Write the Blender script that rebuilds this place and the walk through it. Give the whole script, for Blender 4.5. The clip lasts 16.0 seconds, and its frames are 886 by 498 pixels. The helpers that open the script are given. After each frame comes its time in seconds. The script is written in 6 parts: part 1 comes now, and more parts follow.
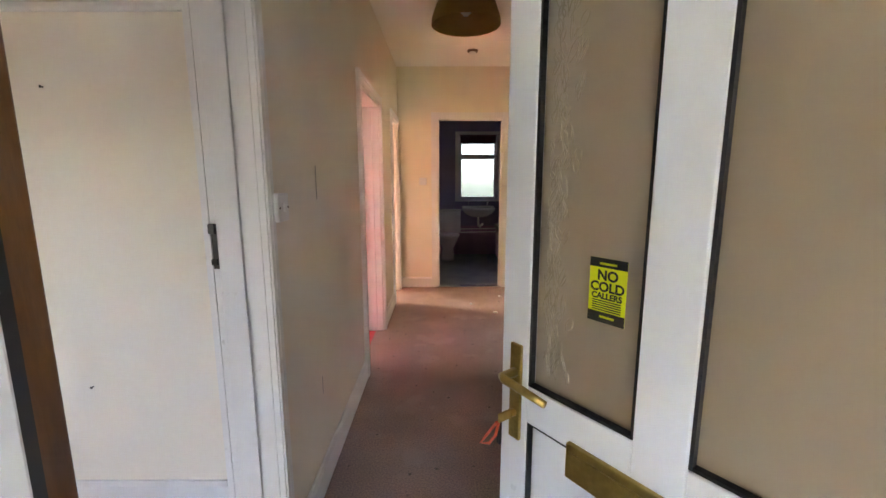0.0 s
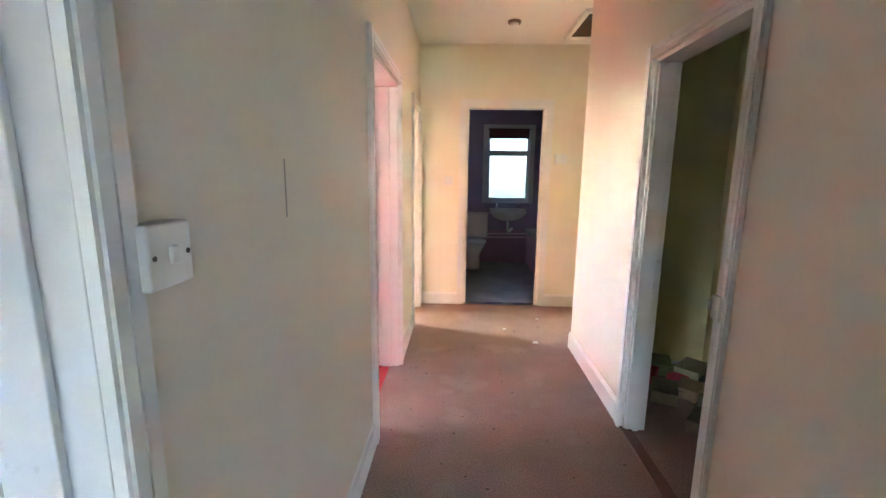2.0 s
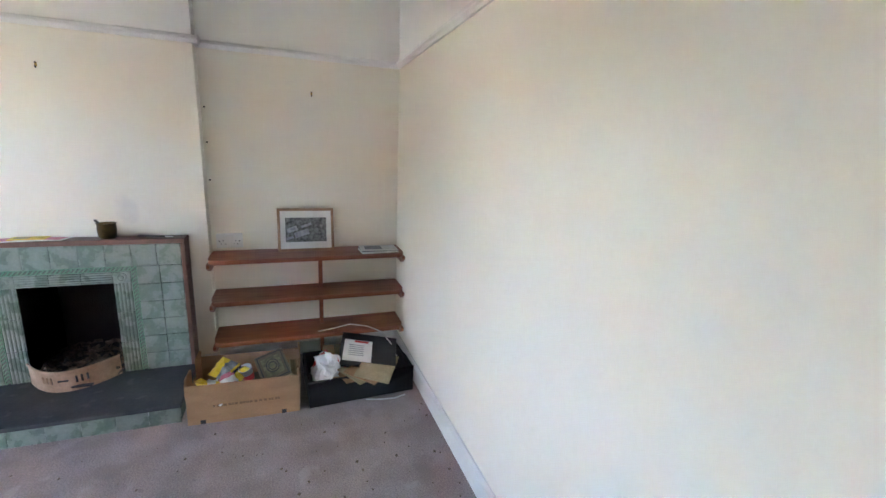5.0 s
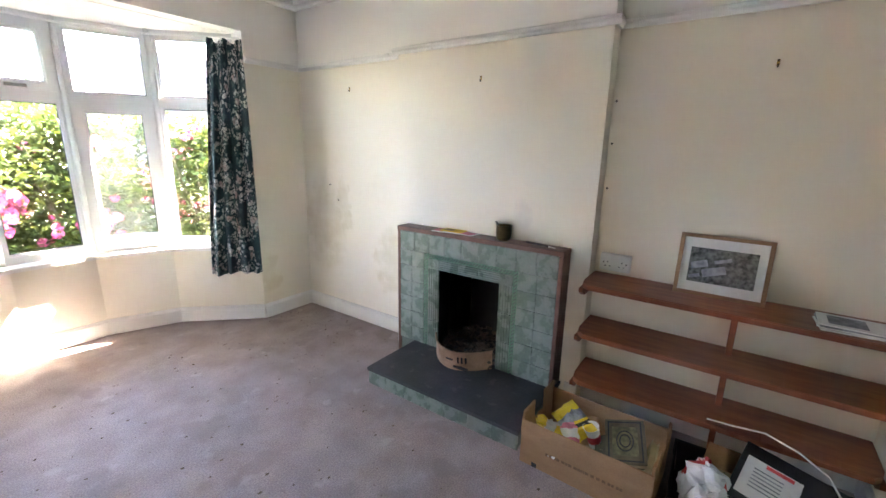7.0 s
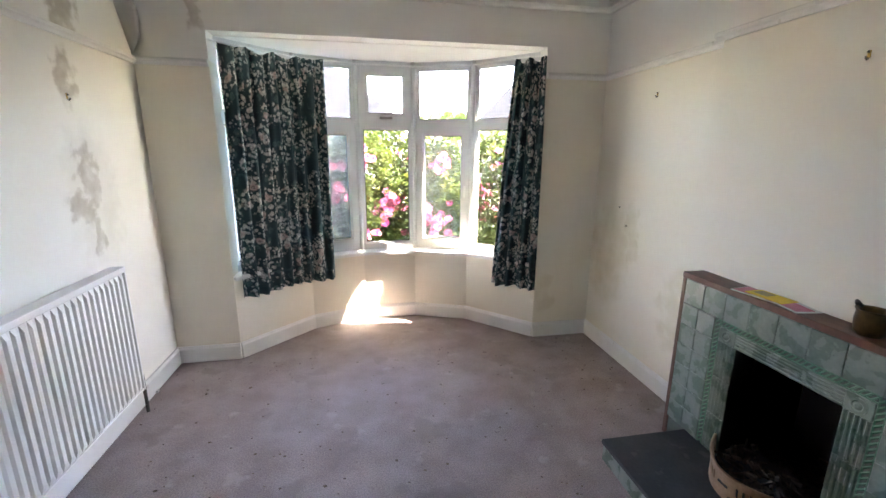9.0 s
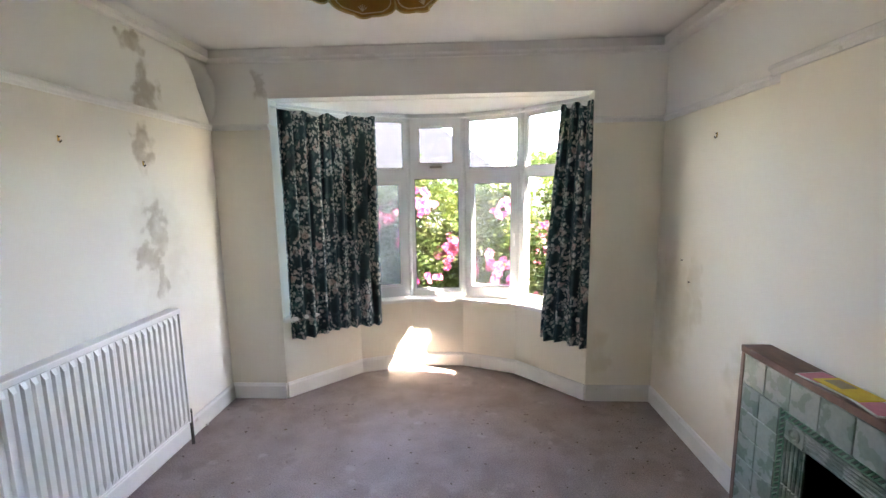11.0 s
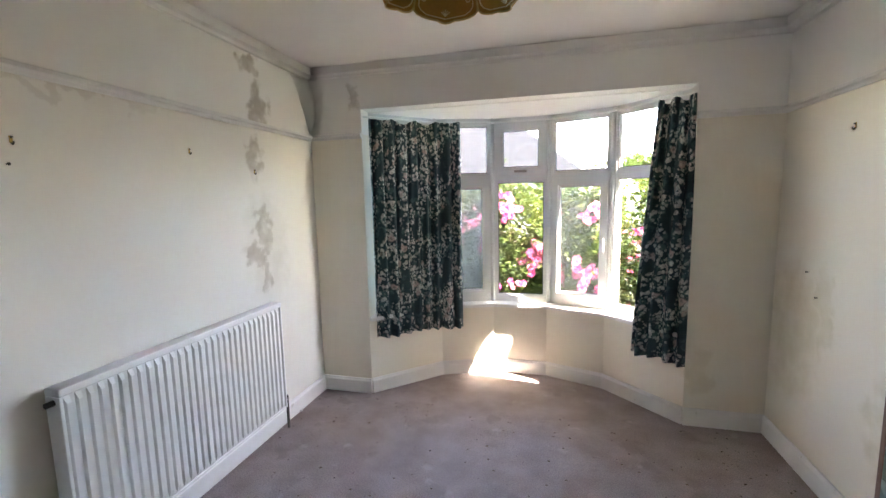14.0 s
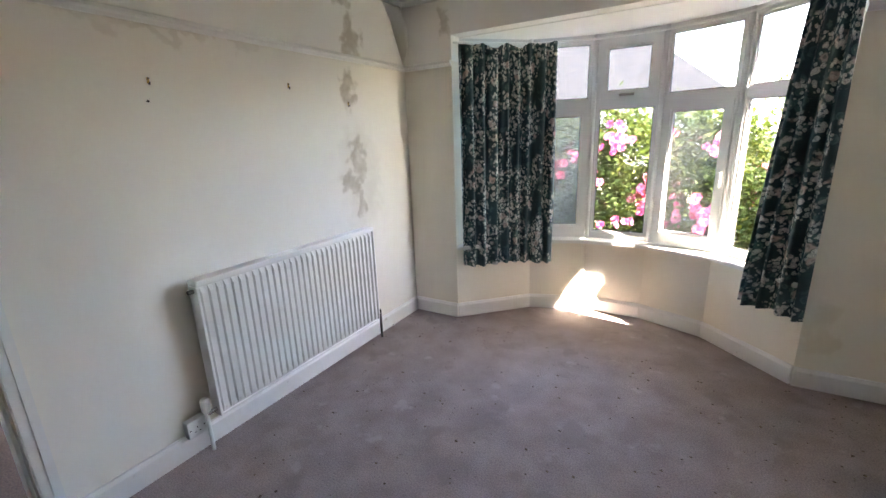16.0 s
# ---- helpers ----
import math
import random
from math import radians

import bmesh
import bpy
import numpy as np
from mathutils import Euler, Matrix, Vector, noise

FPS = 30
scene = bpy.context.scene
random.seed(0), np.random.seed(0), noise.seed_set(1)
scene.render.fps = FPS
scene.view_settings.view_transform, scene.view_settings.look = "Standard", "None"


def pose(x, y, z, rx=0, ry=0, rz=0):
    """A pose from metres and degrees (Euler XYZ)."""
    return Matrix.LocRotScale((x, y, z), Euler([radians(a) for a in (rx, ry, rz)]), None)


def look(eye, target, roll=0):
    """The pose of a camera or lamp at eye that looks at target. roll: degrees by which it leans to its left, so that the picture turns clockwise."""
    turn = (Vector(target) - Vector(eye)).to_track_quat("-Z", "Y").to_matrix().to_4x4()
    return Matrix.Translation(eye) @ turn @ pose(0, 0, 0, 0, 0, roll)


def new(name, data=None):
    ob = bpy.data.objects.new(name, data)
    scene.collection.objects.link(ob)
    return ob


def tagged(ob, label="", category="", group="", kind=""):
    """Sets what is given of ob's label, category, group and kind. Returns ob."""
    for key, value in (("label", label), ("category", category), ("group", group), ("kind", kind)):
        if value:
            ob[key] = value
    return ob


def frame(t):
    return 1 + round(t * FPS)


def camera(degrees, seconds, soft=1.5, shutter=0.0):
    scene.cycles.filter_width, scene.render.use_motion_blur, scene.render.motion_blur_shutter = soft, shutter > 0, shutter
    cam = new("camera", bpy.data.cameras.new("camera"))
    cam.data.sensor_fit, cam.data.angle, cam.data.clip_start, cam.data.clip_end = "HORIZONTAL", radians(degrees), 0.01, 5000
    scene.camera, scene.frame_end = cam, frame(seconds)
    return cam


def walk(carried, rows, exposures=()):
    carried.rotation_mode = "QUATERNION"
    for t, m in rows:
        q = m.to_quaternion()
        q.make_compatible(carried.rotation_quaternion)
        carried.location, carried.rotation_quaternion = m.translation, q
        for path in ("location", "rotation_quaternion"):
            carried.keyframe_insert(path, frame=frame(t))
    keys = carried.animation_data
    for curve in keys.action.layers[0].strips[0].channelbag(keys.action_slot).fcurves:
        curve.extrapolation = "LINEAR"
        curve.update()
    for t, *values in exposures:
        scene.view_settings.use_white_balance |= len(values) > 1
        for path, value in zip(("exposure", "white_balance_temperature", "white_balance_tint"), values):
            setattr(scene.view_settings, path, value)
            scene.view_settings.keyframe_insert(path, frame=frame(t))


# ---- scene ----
cam = camera(93.2, 16.0)
PATH = [
    (0, (-0.269, 0.457, 1.364), (-0.264, 2.429, 1.032), -0.1),
    (0.5, (-0.282, 0.657, 1.373), (-0.263, 2.612, 0.95), -0.3),
    (1, (-0.321, 0.809, 1.374), (-0.285, 2.755, 0.911), -0.1),
    (1.5, (-0.341, 1.015, 1.37), (-0.34, 2.973, 0.96), 0.3),
    (2, (-0.373, 1.232, 1.386), (-0.452, 3.2, 1.039), 0.7),
    (2.5, (-0.467, 1.285, 1.384), (-0.927, 3.195, 1.01), 1.5),
    (3, (-0.628, 1.287, 1.398), (-1.566, 3.015, 1.033), 2.5),
    (3.5, (-0.756, 1.235, 1.401), (-2.077, 2.686, 1.017), 3.2),
    (5.8, (-1.344, 1.377, 1.392), (-3.286, 1.44, 0.918), 1.2),
    (6, (-1.407, 1.38, 1.392), (-3.341, 1.229, 0.905), 0.9),
    (6.5, (-1.555, 1.428, 1.385), (-3.358, 0.702, 0.913), 1.0),
    (7, (-1.761, 1.441, 1.396), (-3.347, 0.321, 0.916), 1.1),
    (7.5, (-1.805, 1.351, 1.45), (-3.169, -0.016, 0.929), 0.3),
    (8, (-1.984, 1.367, 1.447), (-2.9, -0.338, 0.94), -0.3),
    (8.5, (-2.145, 1.393, 1.46), (-2.685, -0.468, 0.964), 0.2),
    (9, (-2.283, 1.367, 1.453), (-2.628, -0.548, 0.993), 0.3),
    (9.5, (-2.362, 1.245, 1.499), (-2.613, -0.701, 1.111), 0.1),
    (10, (-2.496, 1.266, 1.524), (-2.494, -0.714, 1.241), -0.4),
    (12.3, (-2.718, 1.336, 1.497), (-2.571, -0.641, 1.226), -0.5),
    (12.5, (-2.722, 1.339, 1.499), (-2.548, -0.638, 1.252), -0.2),
    (13, (-2.732, 1.345, 1.501), (-2.462, -0.624, 1.284), -0.2),
    (13.5, (-2.724, 1.344, 1.497), (-2.336, -0.607, 1.288), -0.6),
    (14, (-2.689, 1.301, 1.498), (-2.197, -0.623, 1.257), -1.2),
    (14.5, (-2.645, 1.227, 1.497), (-2.006, -0.64, 1.173), -1.4),
    (15, (-2.69, 1.225, 1.485), (-1.878, -0.556, 1.072), -0.8),
    (15.5, (-2.842, 1.263, 1.447), (-1.884, -0.42, 0.947), -0.9),
    (16, (-2.92, 1.259, 1.458), (-1.934, -0.401, 0.938), -2.1),
]

EXPOSURES = [(0.0, 7.1, 8000, 25), (0.9, 7.45, 7400, 24), (1.5, 7.5, 6950, 20), (2.0, 7.75, 6450, 13), (2.5, 7.45, 6300, 8), (3.0, 7.35, 6400, 11), (3.6, 7.6, 6850, 17), (6.0, 7.55, 6850, 18), (7.0, 7.35, 7300, 20), (8.0, 6.85, 7350, 19), (9.0, 6.65, 7350, 19), (10.0, 6.6, 7300, 19), (13.5, 6.5, 7350, 19), (16.0, 6.4, 7400, 19)]
walk(cam, [(t, look(eye, target, roll)) for t, eye, target, roll in PATH], EXPOSURES)

# world and sun
SUN_TO = Vector((-1.0, 0.145, 1.14)).normalized()
world = bpy.data.worlds.new("world")
scene.world = world
world.use_nodes = True
wn = world.node_tree
sky = wn.nodes.new("ShaderNodeTexSky")
sky.sky_type = "NISHITA"
sky.sun_disc = False
sky.sun_elevation = math.asin(SUN_TO.z)
sky.sun_rotation = math.atan2(SUN_TO.x, SUN_TO.y)
wn.links.new(sky.outputs[0], wn.nodes["Background"].inputs[0])
wn.nodes["Background"].inputs[1].default_value = 0.15
sun = new("sun", bpy.data.lights.new("sun", "SUN"))
sun.data.energy, sun.data.angle, sun.data.color = 2.0, radians(0.5), (1.0, 0.95, 0.86)
sun.matrix_world = look(SUN_TO * 30, (0, 0, 0))


def window_light(name, at, target, w, h, watts, colour):
    """An area lamp in a door or window opening, in place of sky light."""
    la = bpy.data.lights.new(name, "AREA")
    la.shape, la.size, la.size_y, la.energy, la.color = "RECTANGLE", w, h, watts, colour
    new(name, la).matrix_world = look(at, target)


# added yellow lamp in an unseen window; it tints the hall's far end
window_light("back_room_yellow_fill", (-4.1, 5.95, 1.48), (-1.0, 5.4, 1.2), 0.65, 1.2, 1.0, (1.0, 0.92, 0.56))


# ---- materials ----
def mat(name, col, col2=None, rough=0.7, scale=6.0, fine=90.0, amount=0.5, bump=0.1, metal=0.0, stretch=(1, 1, 1), fine_amt=0.25, each=False, spec=0.5):
    """A two-scale surface: patches of col and col2, fine grain and relief."""
    m = bpy.data.materials.new(name)
    m.use_nodes = True
    n, l = m.node_tree.nodes, m.node_tree.links
    p = n["Principled BSDF"]
    p.inputs["Metallic"].default_value = metal
    tc = n.new("ShaderNodeTexCoord")
    mp = n.new("ShaderNodeMapping")
    mp.inputs["Scale"].default_value = stretch
    l.new(tc.outputs["Object"], mp.inputs["Vector"])
    if each:
        oi, cb = n.new("ShaderNodeObjectInfo"), n.new("ShaderNodeCombineXYZ")
        for k, mul in enumerate((17.0, 31.0, 53.0)):
            q = n.new("ShaderNodeMath")
            q.operation = "MULTIPLY"
            q.inputs[1].default_value = mul
            l.new(oi.outputs["Random"], q.inputs[0])
            l.new(q.outputs[0], cb.inputs[k])
        l.new(cb.outputs[0], mp.inputs["Location"])
    big = n.new("ShaderNodeTexNoise")
    big.inputs["Scale"].default_value, big.inputs["Detail"].default_value = scale, 5
    small = n.new("ShaderNodeTexNoise")
    small.inputs["Scale"].default_value, small.inputs["Detail"].default_value = fine, 3
    l.new(mp.outputs[0], big.inputs["Vector"])
    l.new(mp.outputs[0], small.inputs["Vector"])
    ramp = n.new("ShaderNodeMapRange")
    ramp.inputs["From Min"].default_value, ramp.inputs["From Max"].default_value = 0.5 - 0.25 / max(amount, 0.05) * 0.5, 0.5 + 0.25 / max(amount, 0.05) * 0.5
    l.new(big.outputs[0], ramp.inputs[0])
    mix = n.new("ShaderNodeMix")
    mix.data_type = "RGBA"
    c2 = col2 or tuple(c * 0.85 for c in col)
    mix.inputs["A"].default_value, mix.inputs["B"].default_value = (*col, 1), (*c2, 1)
    l.new(ramp.outputs[0], mix.inputs["Factor"])
    over = n.new("ShaderNodeMix")
    over.data_type, over.blend_type = "RGBA", "OVERLAY"
    over.inputs["Factor"].default_value = fine_amt
    l.new(mix.outputs["Result"], over.inputs["A"])
    l.new(small.outputs[0], over.inputs["B"])
    l.new(over.outputs["Result"], p.inputs["Base Color"])
    rr = n.new("ShaderNodeMapRange")
    rr.inputs["To Min"].default_value, rr.inputs["To Max"].default_value = max(rough - 0.1, 0.03), min(rough + 0.1, 1)
    l.new(big.outputs[0], rr.inputs[0])
    l.new(rr.outputs[0], p.inputs["Roughness"])
    if bump:
        b = n.new("ShaderNodeBump")
        b.inputs["Strength"].default_value, b.inputs["Distance"].default_value = bump, 0.004
        l.new(small.outputs[0], b.inputs["Height"])
        l.new(b.outputs[0], p.inputs["Normal"])
    p.inputs["Specular IOR Level"].default_value = spec
    return m


def tint_layer(m, mask_fn, colour):
    """Lays colour over a material where mask_fn(nodes, links, texcoord) gives 1."""
    n, l = m.node_tree.nodes, m.node_tree.links
    p = n["Principled BSDF"]
    src = p.inputs["Base Color"].links[0].from_socket
    tc = [k for k in n if k.type == "TEX_COORD"][0]
    mk = mask_fn(n, l, tc.outputs["Object"])
    mix = n.new("ShaderNodeMix")
    mix.data_type = "RGBA"
    l.new(mk, mix.inputs["Factor"])
    l.new(src, mix.inputs["A"])
    mix.inputs["B"].default_value = (*colour, 1)
    l.new(mix.outputs["Result"], p.inputs["Base Color"])


def above(z, soft=0.004):
    def fn(n, l, co):
        sep = n.new("ShaderNodeSeparateXYZ")
        l.new(co, sep.inputs[0])
        r = n.new("ShaderNodeMapRange")
        r.inputs["From Min"].default_value, r.inputs["From Max"].default_value = z - soft, z + soft
        l.new(sep.outputs["Z"], r.inputs[0])
        return r.outputs[0]
    return fn


def blobs(spots, strength=0.6, wobble=0.30, soft=0.5):
    """Damp stains: ellipses (x, y, z, rx, ry, rz) with ragged edges."""
    def fn(n, l, co):
        nz = n.new("ShaderNodeTexNoise")
        nz.inputs["Scale"].default_value, nz.inputs["Detail"].default_value = 9, 6
        l.new(co, nz.inputs["Vector"])
        off = n.new("ShaderNodeVectorMath")
        off.operation = "MULTIPLY_ADD"
        l.new(nz.outputs["Color"], off.inputs[0])
        off.inputs[1].default_value, off.inputs[2].default_value = (wobble,) * 3, (-wobble / 2,) * 3
        add = n.new("ShaderNodeVectorMath")
        l.new(co, add.inputs[0])
        l.new(off.outputs[0], add.inputs[1])
        total = None
        for x, y, z, rx, ry, rz in spots:
            sub = n.new("ShaderNodeVectorMath")
            sub.operation = "SUBTRACT"
            l.new(add.outputs[0], sub.inputs[0])
            sub.inputs[1].default_value = (x, y, z)
            div = n.new("ShaderNodeVectorMath")
            div.operation = "DIVIDE"
            l.new(sub.outputs[0], div.inputs[0])
            div.inputs[1].default_value = (rx, ry, rz)
            ln = n.new("ShaderNodeVectorMath")
            ln.operation = "LENGTH"
            l.new(div.outputs[0], ln.inputs[0])
            r = n.new("ShaderNodeMapRange")
            r.interpolation_type = "SMOOTHSTEP"
            r.inputs["From Min"].default_value, r.inputs["From Max"].default_value = 1.0, 1.0 - soft
            r.inputs["To Max"].default_value = strength
            l.new(ln.outputs["Value"], r.inputs[0])
            if total is None:
                total = r.outputs[0]
            else:
                mx = n.new("ShaderNodeMath")
                mx.operation = "MAXIMUM"
                l.new(total, mx.inputs[0])
                l.new(r.outputs[0], mx.inputs[1])
                total = mx.outputs[0]
        mul = n.new("ShaderNodeMath")
        mul.operation = "MULTIPLY"
        l.new(total, mul.inputs[0])
        g = n.new("ShaderNodeMapRange")
        g.inputs["From Min"].default_value, g.inputs["From Max"].default_value = 0.3, 0.6
        g.inputs["To Min"].default_value = 0.35
        l.new(nz.outputs[0], g.inputs[0])
        l.new(g.outputs[0], mul.inputs[1])
        return mul.outputs[0]
    return fn


def specks(scale, cut, strength):
    def fn(n, l, co):
        v = n.new("ShaderNodeTexNoise")
        v.inputs["Scale"].default_value, v.inputs["Detail"].default_value = scale, 4
        l.new(co, v.inputs["Vector"])
        r = n.new("ShaderNodeMapRange")
        r.inputs["From Min"].default_value, r.inputs["From Max"].default_value = cut, cut + 0.06
        r.inputs["To Max"].default_value = strength
        l.new(v.outputs[0], r.inputs[0])
        return r.outputs[0]
    return fn


CREAM, UPPER = (0.84, 0.78, 0.65), (0.85, 0.83, 0.78)
M_WALL = mat("cream wall paint", CREAM, (0.84, 0.79, 0.69), 0.75, 1.3, 60, 0.6, 0.08, fine_amt=0.06)
tint_layer(M_WALL, above(1.975), UPPER)
M_WALL_E = mat("stained cream wall paint", (0.85, 0.82, 0.75), (0.82, 0.78, 0.69), 0.75, 1.3, 60, 0.6, 0.08, fine_amt=0.06)
tint_layer(M_WALL_E, above(1.975), UPPER)
M_WALL_S = mat("aged cream wall paint", (0.81, 0.77, 0.66), (0.77, 0.72, 0.60), 0.75, 1.6, 60, 0.6, 0.08, fine_amt=0.06)
tint_layer(M_WALL_S, above(1.975), UPPER)
M_HALL = mat("hall wall paint", (0.79, 0.73, 0.63), (0.75, 0.68, 0.57), 0.7, 1.5, 70, 0.5, 0.06, fine_amt=0.06)
# hall paint made yellower to carry the back room's light in its colour
M_HALLYELLOW = mat("hall paint with yellow light mixed in", (0.81, 0.76, 0.61), (0.78, 0.72, 0.57), 0.7, 1.5, 70, 0.5, 0.06, fine_amt=0.06)
M_CEIL = mat("ceiling paint", (0.85, 0.83, 0.79), (0.80, 0.77, 0.72), 0.85, 1.2, 50, 0.5, 0.05, fine_amt=0.05)
# the pink stands for light bounced off the red carpet
M_GLOWWALL = mat("wall paint with pink glow mixed in", (0.84, 0.46, 0.43), None, 0.8, 1.2, 50, 0.4, 0.05, fine_amt=0.05)
M_YELWALL = mat("pale yellow wall paint", (0.84, 0.78, 0.44), None, 0.8, 1.2, 50, 0.4, 0.05, fine_amt=0.05)
M_LILAC = mat("lilac bathroom paint", (0.36, 0.30, 0.42), None, 0.6, 1.2, 50, 0.4, 0.05, fine_amt=0.05)
M_PINKDADO = mat("pink panel paint", (0.50, 0.30, 0.40), None, 0.5, 2, 50, 0.4, 0.05, fine_amt=0.05)
M_WOODWHITE = mat("white gloss paint", (0.80, 0.79, 0.76), (0.74, 0.73, 0.69), 0.35, 5, 80, 0.5, 0.06, fine_amt=0.08)
tint_layer(M_WOODWHITE, specks(14, 0.70, 0.5), (0.45, 0.40, 0.33))
M_UPVC = mat("white plastic", (0.82, 0.83, 0.84), (0.78, 0.79, 0.80), 0.3, 3, 60, 0.3, 0.02, fine_amt=0.03)
# darker copy of the white plastic; the frames' shade is in its colour
M_FRAME = mat("white plastic with shade mixed in", (0.68, 0.68, 0.67), (0.60, 0.60, 0.58), 0.4, 4, 70, 0.5, 0.03, fine_amt=0.06)
M_CARPET = mat("mauve grey carpet", (0.33, 0.268, 0.255), (0.255, 0.205, 0.194), 0.98, 5.5, 150, 0.8, 0.7, fine_amt=0.6)
tint_layer(M_CARPET, specks(4.5, 0.60, 0.45), (0.20, 0.165, 0.155))
tint_layer(M_CARPET, specks(26, 0.66, 0.28), (0.12, 0.10, 0.09))
tint_layer(M_CARPET, specks(7, 0.64, 0.4), (0.44, 0.38, 0.36))
M_HCARPET = mat("dusty pink carpet", (0.33, 0.215, 0.175), (0.26, 0.17, 0.138), 0.98, 3.0, 120, 0.6, 1.0, fine_amt=0.7)
tint_layer(M_HCARPET, specks(20, 0.68, 0.6), (0.14, 0.095, 0.075))
tint_layer(M_HCARPET, specks(3.5, 0.58, 0.3), (0.40, 0.29, 0.24))
M_REDCARPET = mat("red carpet", (0.62, 0.075, 0.08), None, 0.98, 3, 400, 0.5, 0.8, fine_amt=0.4)
M_LINO = mat("grey lino", (0.30, 0.29, 0.27), (0.22, 0.21, 0.20), 0.45, 4, 60, 0.6, 0.05)
M_DARKFLOOR = mat("bare dark floorboards", (0.06, 0.035, 0.025), (0.05, 0.03, 0.02), 0.7, 4, 60, 0.6, 0.3)
M_BLACK = mat("soot", (0.02, 0.018, 0.016), (0.035, 0.03, 0.028), 0.95, 8, 120, 0.6, 0.6)
M_TILE = mat("mottled green glaze", (0.135, 0.185, 0.155), (0.235, 0.275, 0.225), 0.28, 15, 75, 0.42, 0.05, fine_amt=0.2, each=True)
M_TILELINE = mat("bright green glaze", (0.13, 0.27, 0.19), (0.19, 0.30, 0.22), 0.22, 18, 60, 0.8, 0.05)
M_GROUT = mat("green-grey grout", (0.13, 0.16, 0.135), None, 0.9, 20, 90, 0.5, 0.3)
M_SLATE = mat("black slate", (0.03, 0.033, 0.036), (0.055, 0.058, 0.058), 0.62, 7, 70, 0.8, 0.25, spec=0.3)
tint_layer(M_SLATE, specks(16, 0.62, 0.4), (0.11, 0.11, 0.105))
M_MAHOG = mat("brown varnished wood", (0.30, 0.088, 0.036), (0.19, 0.052, 0.022), 0.4, 5, 50, 0.7, 0.1, stretch=(6, 1, 6))
M_SURWOOD = mat("dark brown timber edging", (0.17, 0.075, 0.045), (0.10, 0.045, 0.028), 0.45, 7, 60, 0.7, 0.15, stretch=(4, 1.5, 1.5))
M_PINE = mat("varnished pine", (0.19, 0.075, 0.02), (0.09, 0.032, 0.009), 0.45, 5, 60, 0.8, 0.1, stretch=(5, 5, 0.8))
M_BRASS = mat("worn brass", (0.50, 0.34, 0.10), (0.38, 0.25, 0.07), 0.32, 12, 90, 0.6, 0.05, metal=0.9)
M_COPPER = mat("tarnished copper enamel", (0.52, 0.33, 0.21), (0.38, 0.22, 0.13), 0.5, 12, 90, 0.8, 0.1, metal=0.15)
M_CHROME = mat("chrome", (0.7, 0.7, 0.7), None, 0.15, 12, 90, 0.3, 0.0, metal=1.0)
M_DARKMETAL = mat("dark painted iron", (0.035, 0.033, 0.03), (0.08, 0.07, 0.06), 0.5, 30, 120, 0.6, 0.2, metal=0.4)
M_RUBBER = mat("black rubber", (0.012, 0.012, 0.014), None, 0.5, 10, 90, 0.3, 0.02)
M_WHITEPL = mat("white plastic fitting", (0.80, 0.80, 0.77), None, 0.35, 8, 60, 0.3, 0.02, fine_amt=0.03)
M_RAD = mat("white radiator enamel", (0.80, 0.79, 0.77), (0.76, 0.74, 0.71), 0.32, 4, 70, 0.4, 0.02, fine_amt=0.04)
M_CERAMIC = mat("white ceramic", (0.78, 0.77, 0.74), None, 0.12, 4, 50, 0.3, 0.0, fine_amt=0.03)
M_CARD = mat("brown cardboard", (0.42, 0.24, 0.125), (0.34, 0.19, 0.095), 0.85, 6, 140, 0.6, 0.2, stretch=(1, 1, 3))
M_CARDDK = mat("printed cardboard ink", (0.22, 0.12, 0.06), None, 0.85, 6, 90, 0.4, 0.1)
M_CRATE = mat("black plastic crate", (0.01, 0.01, 0.011), None, 0.7, 10, 90, 0.3, 0.1)
M_PAPER = mat("white paper", (0.80, 0.80, 0.77), (0.72, 0.71, 0.68), 0.8, 9, 60, 0.5, 0.05)
M_YELLOW = mat("yellow print", (0.80, 0.56, 0.03), None, 0.5, 10, 60, 0.4, 0.05)
M_PINKP = mat("pink print", (0.66, 0.20, 0.27), None, 0.5, 10, 60, 0.4, 0.05)
M_REDP = mat("red print", (0.62, 0.05, 0.05), None, 0.5, 10, 60, 0.4, 0.05)
M_BOOK = mat("olive brown book cloth", (0.10, 0.085, 0.05), (0.16, 0.135, 0.08), 0.8, 20, 120, 0.8, 0.3)
M_OLDPAPER = mat("yellowed paper", (0.42, 0.34, 0.20), (0.34, 0.26, 0.15), 0.85, 12, 90, 0.5, 0.2)
M_GREYP = mat("grey print", (0.35, 0.36, 0.38), (0.18, 0.19, 0.2), 0.6, 25, 80, 1.0, 0.05)
M_BLACKPL = mat("black laptop plastic", (0.018, 0.019, 0.02), None, 0.4, 8, 90, 0.3, 0.05)
M_SIGNY = mat("yellow sticker", (0.78, 0.82, 0.02), None, 0.4, 10, 60, 0.2, 0.0)
M_INK = mat("black ink", (0.012, 0.012, 0.012), None, 0.45, 10, 60, 0.2, 0.0)
M_SHADE = mat("amber fabric shade", (0.42, 0.23, 0.055), (0.34, 0.18, 0.04), 0.6, 10, 120, 0.5, 0.15)
sn, sl = M_SHADE.node_tree.nodes, M_SHADE.node_tree.links
thru, both = sn.new("ShaderNodeBsdfTranslucent"), sn.new("ShaderNodeMixShader")
thru.inputs["Color"].default_value = (0.50, 0.27, 0.07, 1)
both.inputs[0].default_value = 0.4
sl.new(sn["Principled BSDF"].outputs[0], both.inputs[1])
sl.new(thru.outputs[0], both.inputs[2])
sl.new(both.outputs[0], sn["Material Output"].inputs["Surface"])
